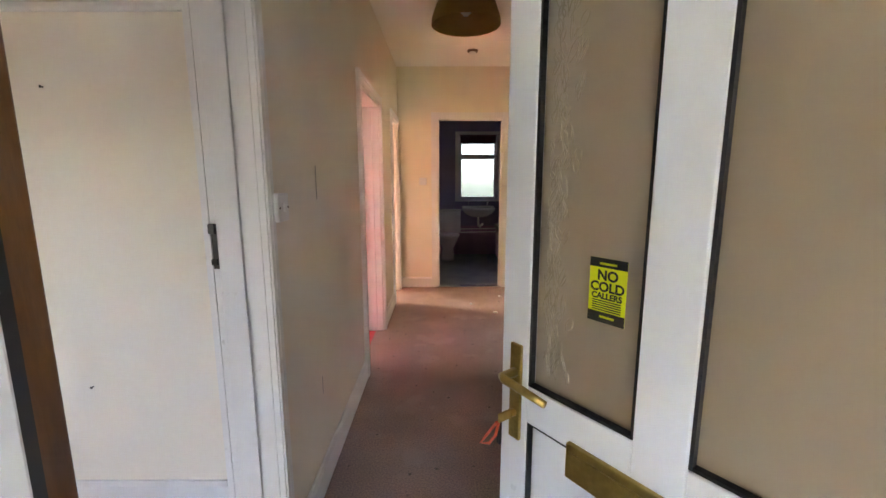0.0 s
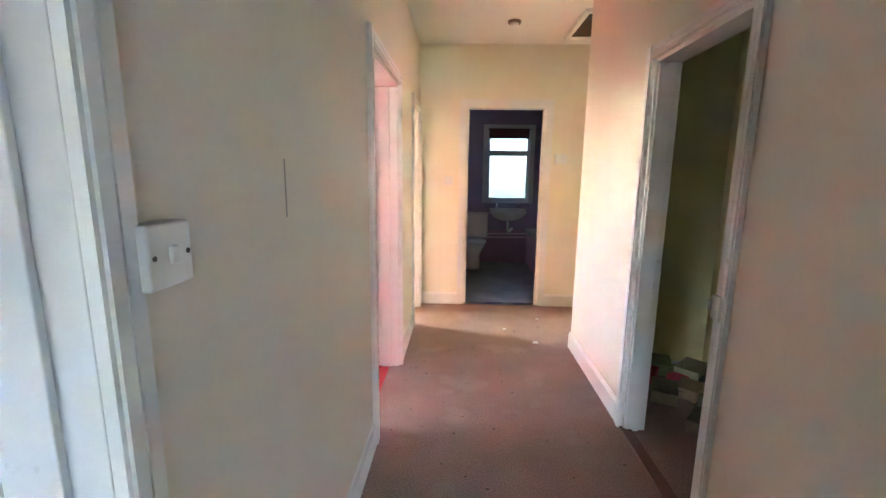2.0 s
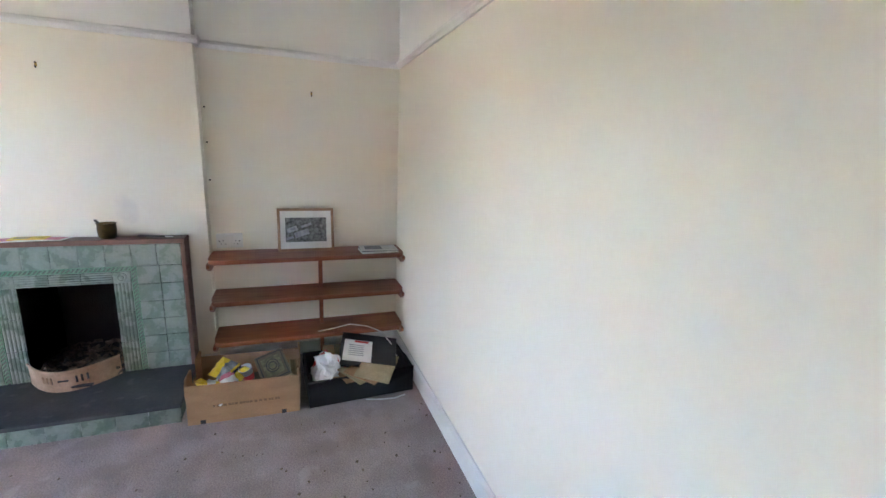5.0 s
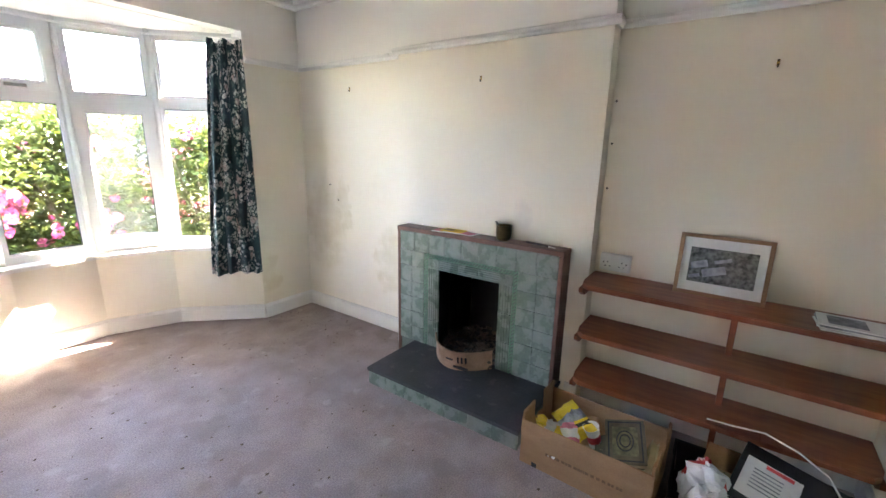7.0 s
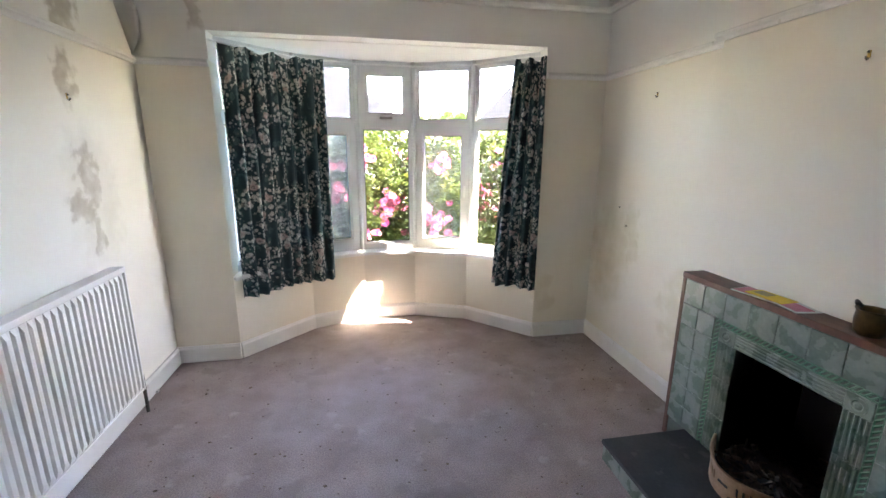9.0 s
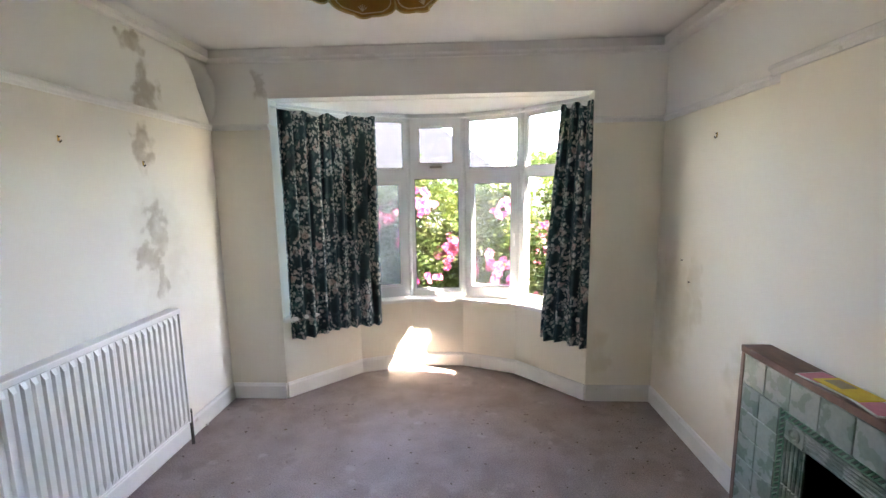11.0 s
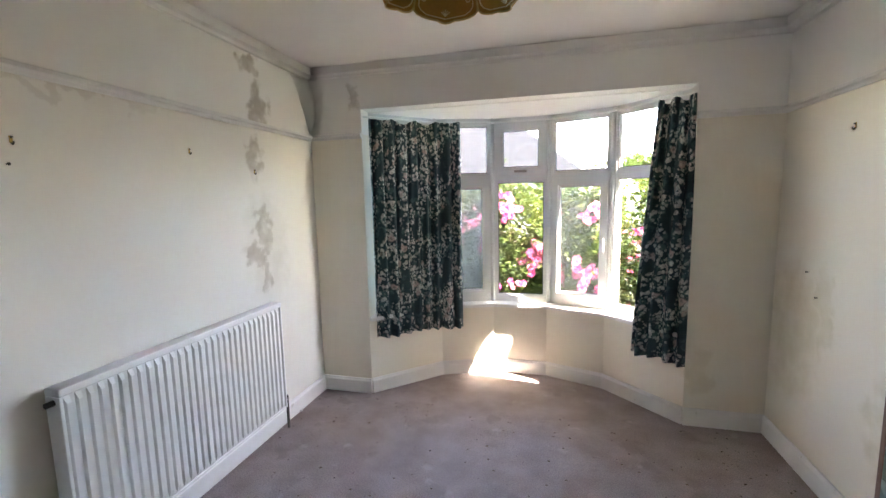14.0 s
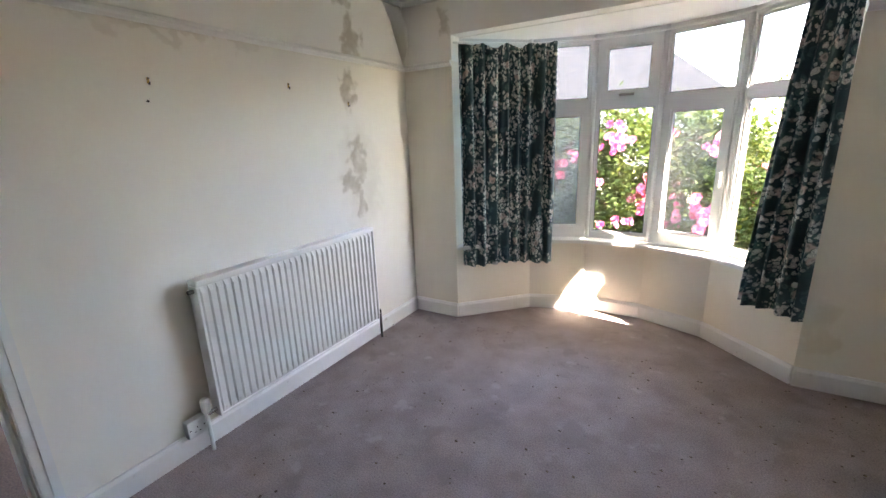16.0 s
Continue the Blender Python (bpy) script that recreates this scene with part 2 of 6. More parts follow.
M_GOLD = mat("gold trim", (0.62, 0.47, 0.20), None, 0.4, 10, 90, 0.3, 0.05, metal=0.3)
M_BRICK = mat("render outside", (0.32, 0.33, 0.35), None, 0.9, 3, 60, 0.5, 0.3)
M_GRASS = mat("grass", (0.105, 0.12, 0.05), (0.12, 0.12, 0.06), 0.9, 5, 90, 0.8, 0.5)
M_ROOF = mat("slate roof", (0.013, 0.014, 0.015), (0.019, 0.019, 0.019), 0.95, 3, 60, 0.7, 0.3, spec=0.05)
M_LEAF = mat("rose leaves", (0.034, 0.056, 0.011), (0.056, 0.078, 0.018), 0.8, 4, 40, 0.9, 0.0, spec=0.15)
M_LEAFY = mat("young leaves", (0.075, 0.095, 0.016), (0.095, 0.095, 0.022), 0.8, 4, 40, 0.9, 0.0, spec=0.15)
for m, thin in ((M_LEAF, (0.06, 0.08, 0.012, 1)), (M_LEAFY, (0.09, 0.10, 0.018, 1))):
    ln, ll = m.node_tree.nodes, m.node_tree.links
    thru, both = ln.new("ShaderNodeBsdfTranslucent"), ln.new("ShaderNodeMixShader")
    thru.inputs["Color"].default_value = thin
    both.inputs[0].default_value = 0.3
    ll.new(ln["Principled BSDF"].outputs[0], both.inputs[1])
    ll.new(thru.outputs[0], both.inputs[2])
    ll.new(both.outputs[0], ln["Material Output"].inputs["Surface"])
M_STEM = mat("woody stems", (0.10, 0.07, 0.04), None, 0.9, 10, 60, 0.6, 0.3)
M_ROSE = mat("pink rose petals", (0.44, 0.03, 0.11), (0.54, 0.14, 0.22), 0.6, 5, 40, 0.9, 0.0)
M_BITS = mat("debris crumbs", (0.07, 0.05, 0.035), (0.16, 0.12, 0.08), 0.9, 30, 90, 0.8, 0.2)
M_BLIND = mat("maroon roller blind", (0.11, 0.025, 0.035), None, 0.8, 10, 120, 0.4, 0.1)
M_CABLE = mat("white cable", (0.75, 0.74, 0.70), None, 0.45, 10, 60, 0.3, 0.0)
tint_layer(M_WALL_E, blobs([(-0.95, -0.93, 2.30, 0.3, 0.10, 0.10), (-0.95, -1.00, 2.08, 0.3, 0.10, 0.17), (-0.95, -0.93, 1.77, 0.3, 0.085, 0.15),
                            (-0.95, -0.96, 1.33, 0.3, 0.085, 0.17), (-0.95, -0.89, 1.16, 0.3, 0.11, 0.08), (-0.95, -0.955, 1.03, 0.3, 0.05, 0.15), (-0.95, -0.955, 1.17, 0.3, 0.06, 0.10)], 0.68), (0.33, 0.265, 0.17))
tint_layer(M_WALL_E, blobs([(-0.95, 0.1, 1.93, 0.3, 0.55, 0.035), (-0.95, -1.0, 1.2, 0.3, 0.25, 0.45)], 0.3), (0.52, 0.46, 0.36))
tint_layer(M_WALL_S, blobs([(-1.30, -1.58, 2.24, 0.07, 0.3, 0.13)], 0.6), (0.38, 0.33, 0.25))
tint_layer(M_WALL_S, blobs([(-3.62, -1.58, 0.35, 0.10, 0.3, 0.2)], 0.3), (0.52, 0.43, 0.25))
tint_layer(M_WALL, blobs([(-4.0, -1.35, 0.75, 0.3, 0.28, 0.50), (-4.0, -0.6, 0.55, 0.3, 0.20, 0.3), (-4.0, -1.1, 0.9, 0.3, 0.10, 0.30)], 0.42), (0.55, 0.48, 0.30))


tint_layer(M_WALL, blobs([(-3.90, 0.47, 1.02, 0.3, 0.07, 0.10)], 0.3, 0.1), (0.50, 0.47, 0.43))


def glass(name, rough=0.0, bump=0.0, scale=10, tint=0.9):
    m = bpy.data.materials.new(name)
    m.use_nodes = True
    n, l = m.node_tree.nodes, m.node_tree.links
    n.remove(n["Principled BSDF"])
    out = n["Material Output"]
    tr, gl, mx, fr = n.new("ShaderNodeBsdfRefraction" if bump else "ShaderNodeBsdfTransparent"), n.new("ShaderNodeBsdfGlossy"), n.new("ShaderNodeMixShader"), n.new("ShaderNodeFresnel")
    gl.inputs["Roughness"].default_value = max(rough, 0.02)
    fr.inputs["IOR"].default_value = 1.45
    tr.inputs["Color"].default_value = (tint, tint, tint, 1)
    if bump:
        tr.inputs["IOR"].default_value, tr.inputs["Roughness"].default_value = 1.12, rough
        tc, nz, b = n.new("ShaderNodeTexCoord"), n.new("ShaderNodeTexNoise"), n.new("ShaderNodeBump")
        nz.inputs["Scale"].default_value, nz.inputs["Detail"].default_value, nz.inputs["Distortion"].default_value = scale, 1.5, 1.6
        l.new(tc.outputs["Object"], nz.inputs["Vector"])
        l.new(nz.outputs[0], b.inputs["Height"])
        b.inputs["Strength"].default_value, b.inputs["Distance"].default_value = bump, 0.02
        for k in (tr, gl, fr):
            l.new(b.outputs[0], k.inputs["Normal"])
    l.new(fr.outputs[0], mx.inputs[0])
    l.new(tr.outputs[0], mx.inputs[1])
    l.new(gl.outputs[0], mx.inputs[2])
    l.new(mx.outputs[0], out.inputs["Surface"])
    return m


# the grey tint darkens the bright garden seen through the panes
M_GLASS = glass("clear glass tinted to dim the view", tint=0.77)
M_PATGLASS = glass("patterned glass", 0.22, 0.16, 9, 1.0)


def milky(m, share, colour):
    """Lets obscured glass scatter part of the light that falls on it."""
    n, l = m.node_tree.nodes, m.node_tree.links
    out = n["Material Output"]
    src = out.inputs["Surface"].links[0].from_socket
    tl, mx = n.new("ShaderNodeBsdfTranslucent"), n.new("ShaderNodeMixShader")
    tl.inputs["Color"].default_value = (*colour, 1)
    mx.inputs[0].default_value = share
    l.new(src, mx.inputs[1])
    l.new(tl.outputs[0], mx.inputs[2])
    l.new(mx.outputs[0], out.inputs["Surface"])


# beige scatter added to brighten panes that come out dark
milky(M_PATGLASS, 0.5, (0.92, 0.84, 0.70))
# colour of the refracted streaks drawn on the pressed glass
M_STREAK = mat("pressed glass refraction streaks", (0.50, 0.42, 0.31), (0.34, 0.28, 0.20), 0.12, 20, 90, 0.5, 0.0, spec=0.8)


def dusted(m, colour):
    """A thin uneven film of dust that scatters light from the front, added to brighten the pane."""
    n, l = m.node_tree.nodes, m.node_tree.links
    out = n["Material Output"]
    src = out.inputs["Surface"].links[0].from_socket
    df, mx, tc, nz, r = n.new("ShaderNodeBsdfDiffuse"), n.new("ShaderNodeMixShader"), n.new("ShaderNodeTexCoord"), n.new("ShaderNodeTexNoise"), n.new("ShaderNodeMapRange")
    df.inputs["Color"].default_value = (*colour, 1)
    nz.inputs["Scale"].default_value, nz.inputs["Detail"].default_value = 5, 6
    l.new(tc.outputs["Object"], nz.inputs["Vector"])
    r.inputs["From Min"].default_value, r.inputs["From Max"].default_value, r.inputs["To Min"].default_value, r.inputs["To Max"].default_value = 0.3, 0.7, 0.36, 0.56
    l.new(nz.outputs[0], r.inputs[0])
    l.new(r.outputs[0], mx.inputs[0])
    l.new(src, mx.inputs[1])
    l.new(df.outputs[0], mx.inputs[2])
    l.new(mx.outputs[0], out.inputs["Surface"])


dusted(M_PATGLASS, (0.52, 0.41, 0.29))


def misted(name, least, most):
    """Failed double glazing: clear with a milky film in patches."""
    # same view-dimming tint as the clear panes
    m = glass(name, tint=0.77)
    n, l = m.node_tree.nodes, m.node_tree.links
    out = n["Material Output"]
    src = out.inputs["Surface"].links[0].from_socket
    tl, mx, tc, nz, r = n.new("ShaderNodeBsdfTranslucent"), n.new("ShaderNodeMixShader"), n.new("ShaderNodeTexCoord"), n.new("ShaderNodeTexNoise"), n.new("ShaderNodeMapRange")
    tl.inputs["Color"].default_value = (0.055, 0.055, 0.048, 1)
    nz.inputs["Scale"].default_value, nz.inputs["Detail"].default_value = 2.6, 2
    l.new(tc.outputs["Object"], nz.inputs["Vector"])
    r.inputs["From Min"].default_value, r.inputs["From Max"].default_value, r.inputs["To Min"].default_value, r.inputs["To Max"].default_value = 0.3, 0.65, least, most
    l.new(nz.outputs[0], r.inputs[0])
    l.new(r.outputs[0], mx.inputs[0])
    l.new(src, mx.inputs[1])
    l.new(tl.outputs[0], mx.inputs[2])
    l.new(mx.outputs[0], out.inputs["Surface"])
    return m


M_MIST = misted("misted glass", 0.45, 0.8)
M_HAZE = misted("slightly misted glass", 0.0, 0.18)


def frosted(name):
    m = bpy.data.materials.new(name)
    m.use_nodes = True
    p = m.node_tree.nodes["Principled BSDF"]
    p.inputs["Base Color"].default_value = (0.018, 0.024, 0.028, 1)
    p.inputs["Transmission Weight"].default_value, p.inputs["Roughness"].default_value, p.inputs["IOR"].default_value = 1.0, 0.55, 1.1
    return m


M_FROST = frosted("frosted glass")


def curtain_cloth():
    m = mat("dark floral curtain cloth", (0.021, 0.049, 0.057), (0.028, 0.060, 0.068), 0.9, 9, 260, 0.7, 0.4)
    n, l = m.node_tree.nodes, m.node_tree.links
    p = n["Principled BSDF"]
    uv = n.new("ShaderNodeUVMap")
    src = p.inputs["Base Color"].links[0].from_socket
    gm = n.new("ShaderNodeMapping")
    gm.inputs["Scale"].default_value = (6.5, 4.5, 1.0)
    l.new(uv.outputs[0], gm.inputs["Vector"])
    garland = n.new("ShaderNodeTexNoise")
    garland.inputs["Scale"].default_value, garland.inputs["Detail"].default_value = 1.0, 2
    l.new(gm.outputs[0], garland.inputs["Vector"])
    for scale, cut, colour, seed, dense, long in ((15.0, 0.36, (0.085, 0.15, 0.145), 8.1, 0.38, 1.0), (38.0, 0.37, (0.62, 0.66, 0.63), 3.3, 0.45, 1.0), (25.0, 0.37, (0.74, 0.74, 0.69), 5.7, 0.48, 1.0), (9.0, 0.26, (0.55, 0.45, 0.41), 0.0, 0.47, 1.0)):
        mp = n.new("ShaderNodeMapping")
        mp.inputs["Location"].default_value = (seed, seed * 1.7, 0)
        mp.inputs["Scale"].default_value = (long, 1 / long, 1)
        l.new(uv.outputs[0], mp.inputs["Vector"])
        nz = n.new("ShaderNodeTexNoise")
        nz.inputs["Scale"].default_value, nz.inputs["Detail"].default_value = scale * 2.2, 2
        l.new(mp.outputs[0], nz.inputs["Vector"])
        ad = n.new("ShaderNodeVectorMath")
        ad.operation = "MULTIPLY_ADD"
        l.new(nz.outputs["Color"], ad.inputs[0])
        ad.inputs[1].default_value = (0.5 / scale,) * 3
        l.new(mp.outputs[0], ad.inputs[2])
        v = n.new("ShaderNodeTexVoronoi")
        v.inputs["Scale"].default_value = scale
        l.new(ad.outputs[0], v.inputs["Vector"])
        r = n.new("ShaderNodeMapRange")
        r.inputs["From Min"].default_value, r.inputs["From Max"].default_value = cut + 0.04, cut - 0.04
        l.new(v.outputs["Distance"], r.inputs[0])
        on = n.new("ShaderNodeMapRange")
        on.inputs["From Min"].default_value, on.inputs["From Max"].default_value = dense - 0.02, dense + 0.03
        l.new(garland.outputs[0], on.inputs[0])
        ring = n.new("ShaderNodeMath")
        ring.operation = "SINE"
        wide = n.new("ShaderNodeMath")
        wide.operation = "MULTIPLY"
        wide.inputs[1].default_value = 42.0
        l.new(v.outputs["Distance"], wide.inputs[0])
        l.new(wide.outputs[0], ring.inputs[0])
        pr = n.new("ShaderNodeMapRange")
        pr.inputs["From Min"].default_value, pr.inputs["From Max"].default_value, pr.inputs["To Min"].default_value = -0.7, 0.5, 0.45
        l.new(ring.outputs[0], pr.inputs[0])
        m1 = n.new("ShaderNodeMath")
        m1.operation = "MULTIPLY"
        l.new(r.outputs[0], m1.inputs[0])
        l.new(on.outputs[0], m1.inputs[1])
        m2 = n.new("ShaderNodeMath")
        m2.operation = "MULTIPLY"
        l.new(m1.outputs[0], m2.inputs[0])
        l.new(pr.outputs[0], m2.inputs[1])
        mix = n.new("ShaderNodeMix")
        mix.data_type = "RGBA"
        l.new(m2.outputs[0], mix.inputs["Factor"])
        l.new(src, mix.inputs["A"])
        mix.inputs["B"].default_value = (*colour, 1)
        src = mix.outputs["Result"]
    l.new(src, p.inputs["Base Color"])
    return m


M_CURTAIN = curtain_cloth()


# ---- mesh helpers ----
def box(bm, x0, x1, y0, y1, z0, z1):
    v = [bm.verts.new((x, y, z)) for z in (z0, z1) for y in (y0, y1) for x in (x0, x1)]
    for f in ((0, 2, 3, 1), (4, 5, 7, 6), (0, 1, 5, 4), (2, 6, 7, 3), (0, 4, 6, 2), (1, 3, 7, 5)):
        bm.faces.new([v[i] for i in f])
    return v


def boxes(*dims, bev=0.0):
    bm = bmesh.new()
    for d in dims:
        box(bm, *d)
    if bev:
        bmesh.ops.bevel(bm, geom=bm.edges[:], offset=bev, segments=2, affect="EDGES", profile=0.5)
    return bm


def prism(bm, pts, z0, z1):
    lo = [bm.verts.new((x, y, z0)) for x, y in pts]
    hi = [bm.verts.new((x, y, z1)) for x, y in pts]
    k = len(pts)
    bm.faces.new(lo[::-1])
    bm.faces.new(hi)
    for i in range(k):
        bm.faces.new((lo[i], lo[(i + 1) % k], hi[(i + 1) % k], hi[i]))
    bmesh.ops.recalc_face_normals(bm, faces=bm.faces[:])
    return bm


def tube(bm, pts, r, seg=8):
    """A round rod along points; r is one radius or one for each."""
    pts = [Vector(p) for p in pts]
    rs = r if isinstance(r, (list, tuple)) else [r] * len(pts)
    rings = []
    for i, p in enumerate(pts):
        d = (pts[min(i + 1, len(pts) - 1)] - pts[max(i - 1, 0)]).normalized()
        a = d.orthogonal().normalized() if i == 0 else (rings_a - d * rings_a.dot(d)).normalized()
        rings_a = a
        b = d.cross(a)
        rings.append([bm.verts.new(p + (a * math.cos(t) + b * math.sin(t)) * rs[i]) for t in [2 * math.pi * j / seg for j in range(seg)]])
    for q, w in zip(rings, rings[1:]):
        for j in range(seg):
            bm.faces.new((q[j], q[(j + 1) % seg], w[(j + 1) % seg], w[j]))
    bm.faces.new(rings[0][::-1])
    bm.faces.new(rings[-1])
    return bm


def lathe(bm, cx, cy, profile, seg=28, sx=1.0, sy=1.0, cap=True):
    rings = [[bm.verts.new((cx + r * sx * math.cos(2 * math.pi * j / seg), cy + r * sy * math.sin(2 * math.pi * j / seg), z)) for j in range(seg)] for r, z in profile]
    for q, w in zip(rings, rings[1:]):
        for j in range(seg):
            bm.faces.new((q[j], q[(j + 1) % seg], w[(j + 1) % seg], w[j]))
    if cap:
        bm.faces.new(rings[0][::-1])
        bm.faces.new(rings[-1])
    return bm


def mesh_of(name, bm, material, smooth=False):
    bmesh.ops.recalc_face_normals(bm, faces=bm.faces[:])
    me = bpy.data.meshes.new(name)
    bm.to_mesh(me)
    bm.free()
    for m in material if isinstance(material, (list, tuple)) else [material]:
        me.materials.append(m)
    if smooth:
        for f in me.polygons:
            f.use_smooth = True
    return me


def part(name, bm, material, parent, label="", smooth=False):
    ob = new(name, mesh_of(name, bm, material, smooth))
    ob.parent = parent
    base = parent
    while base.parent:
        base = base.parent
    ob.matrix_parent_inverse = Matrix.Translation(base.location).inverted() if parent is base else Matrix()
    if label:
        ob["label"] = label
    return ob


def whole(name, bm, material, label, category, kind="", group="", smooth=False):
    return tagged(new(name, mesh_of(name, bm, material, smooth)), label, category, group, kind)


def thing(name, at, label, category, group="", kind=""):
    ob = new(name)
    ob.empty_display_size = 0.1
    ob.location = at
    return tagged(ob, label, category, group, kind)


def moved(bm, m):
    bmesh.ops.transform(bm, matrix=m, verts=bm.verts[:])
    return bm


# ---- structure ----
HW, RE, RW, RN, RS = -0.80, -0.95, -4.00, 2.04, -1.58      # hall west face; living room faces
HE, CEIL, HCEIL, TOP = 0.555, 2.45, 2.66, 2.80
BY = 5.66                                                   # hall's far wall
BAY = [(-1.36, -1.585), (-1.815, -2.035), (-2.235, -2.185), (-2.67, -2.19), (-3.10, -2.03), (-3.54, -1.585)]


def offset_line(pts, d):
    """The polyline moved d outwards (to its left hand), mitred; the ends go straight out along y."""
    res = []
    for i, p in enumerate(pts):
        a = Vector(pts[max(i - 1, 0)])
        b = Vector(pts[min(i + 1, len(pts) - 1)])
        p = Vector(p)
        if i in (0, len(pts) - 1):
            t = (b - a).normalized()
            nrm = Vector((-t.y, t.x))
            nrm = -nrm if nrm.y > 0 else nrm
            res.append(tuple(p + nrm * d))
            continue
        n1, n2 = [Vector((-(q - w).y, (q - w).x)).normalized() for w, q in ((a, p), (p, b))]
        n1, n2 = (-n1 if n1.y > 0 else n1), (-n2 if n2.y > 0 else n2)
        m = (n1 + n2).normalized()
        res.append(tuple(p + m * d / max(m.dot(n1), 0.3)))
    return res


def notched(axis, f0, f1, a, b, top, notches):
    """A wall in one piece from face f0 to f1, from a to b along it, with openings (u0, u1, height) cut from its foot."""
    pts = [(a, 0)]
    for u0, u1, h in notches:
        pts += [(u0, 0), (u0, h), (u1, h), (u1, 0)]
    pts += [(b, 0), (b, top), (a, top)]
    bm = prism(bmesh.new(), pts, f0, f1)
    for v in bm.verts:
        u, z, f = v.co
        v.co = Vector((f, u, z)) if axis == "x" else Vector((u, f, z))
    bmesh.ops.recalc_face_normals(bm, faces=bm.faces[:])
    return bm


def setting(name, bm, material, label, category):
    return whole(name, bm, material, label, category, "structure")


floor_poly = [(-0.87, 2.04), (-4.05, 2.04), (-4.05, -1.58)] + offset_line(BAY, 0.05)[::-1] + [(-0.87, -1.58)]
setting("floor_living_room", prism(bmesh.new(), floor_poly, -0.08, 0.0), M_CARPET, "worn mauve-grey carpet with dark crumbs and marks", "floor")
setting("floor_hall", boxes((-0.87, 1.1, 0.62, 5.72, -0.08, 0.0)), M_HCARPET, "dusty pink hall carpet scattered with dry debris", "floor")
setting("floor_bedroom", boxes((-4.0, -0.87, 2.2, 4.75, -0.08, -0.002)), M_REDCARPET, "red carpet seen through the bedroom door", "floor")
setting("floor_back_room", boxes((-4.0, -0.87, 4.85, 8.1, -0.08, -0.002)), M_HCARPET, "carpet of the back room beyond the doorway", "floor")
setting("floor_bathroom", boxes((-0.87, 1.4, 5.72, 8.02, -0.08, -0.001)), M_LINO, "grey sheet lino on the bathroom floor", "floor")
setting("floor_cupboard", boxes((0.57, 1.55, 2.35, 4.4, -0.09, -0.01)), M_DARKFLOOR, "bare dark floorboards inside the cupboard", "floor")
setting("threshold_bathroom", boxes((-0.33, 0.48, 5.63, 5.72, 0.0, 0.012), bev=0.004), M_CHROME, "metal carpet strip at the bathroom door", "threshold")
setting("threshold_cupboard", boxes((0.54, 0.60, 2.70, 3.42, 0.0, 0.012), bev=0.004), M_SURWOOD, "worn timber strip at the cupboard door", "threshold")

DY0, DY1, DH = 0.945, 1.68, 1.98
setting("wall_east", notched("x", RE, HW, -1.78, 2.04, TOP, [(DY0 - 0.02, DY1 + 0.02, DH + 0.02)]), [M_WALL_E, M_HALL], "cream wall with grey damp stains beside the bay", "wall")
setting("wall_north", boxes((-4.2, RE, RN, 2.2, 0, TOP)), M_WALL, "plain cream wall with old nail holes", "wall")
for f in bpy.data.objects["wall_east"].data.polygons:
    f.material_index = 1 if f.normal.x > 0.9 else 0
FY0, FY1, FZ = -0.02, 0.40, 0.64
setting("wall_west", notched("x", -4.2, RW, -1.78, 2.04, TOP, [(FY0, FY1, FZ)]), M_WALL, "cream wall either side of the chimney breast", "wall")
setting("chimney_breast", notched("x", RW, -3.90, -0.44, 0.86, CEIL, [(FY0, FY1, FZ)]), M_WALL, "cream painted chimney breast above the fireplace", "wall")
setting("wall_south", notched("y", -1.78, RS, RW, RE, TOP, [(-3.54, -1.36, 2.145)]), M_WALL_S, "aged cream wall around the bay opening", "wall")
setting("ceiling_living_room", boxes((-4.0, RE, RS, RN, CEIL, CEIL + 0.1)), M_CEIL, "off-white painted living room ceiling", "ceiling")
setting("wall_behind_fire", boxes((-4.5, -4.2, -0.3, 0.7, 0, 2.8)), M_BLACK, "back of the chimney", "wall")

# bay: low wall, sill, soffit, roof
lo_out = offset_line(BAY, 0.20)
setting("bay_low_wall", prism(bmesh.new(), BAY + lo_out[::-1], 0, 0.575), M_WALL_S, "low cream wall under the bay window in flat facets", "wall")
sill_in, sill_out = offset_line(BAY, -0.035), offset_line(BAY, 0.2)
bm = prism(bmesh.new(), sill_in + sill_out[::-1], 0.575, 0.603)
bmesh.ops.bevel(bm, geom=bm.edges[:], offset=0.006, segments=2, affect="EDGES")
setting("bay_sill", bm, M_WOODWHITE, "white painted window sill following the bay", "window sill")
out3 = offset_line(BAY, 0.30)
setting("bay_soffit", prism(bmesh.new(), [(-1.36, -1.70), *out3, (-3.54, -1.70)], 2.141, 2.30), M_CEIL, "white painted soffit over the bay window", "ceiling")
# baseboards
BH = 0.115
base_runs = [((RE, DY0 - 0.07), (RE, RS)), ((RE, RS), (-1.36, RS))] + list(zip(BAY, BAY[1:])) + [((-3.54, RS), (RW, RS)), ((RW, RS), (RW, -0.44)), ((RW, 0.86), (RW, RN)), ((RW, RN), (RE, RN)), ((RE, RN), (RE, DY1 + 0.07)), ((-3.90, 0.79), (-3.90, 0.86)), ((-3.90, -0.44), (-3.90, -0.355))]


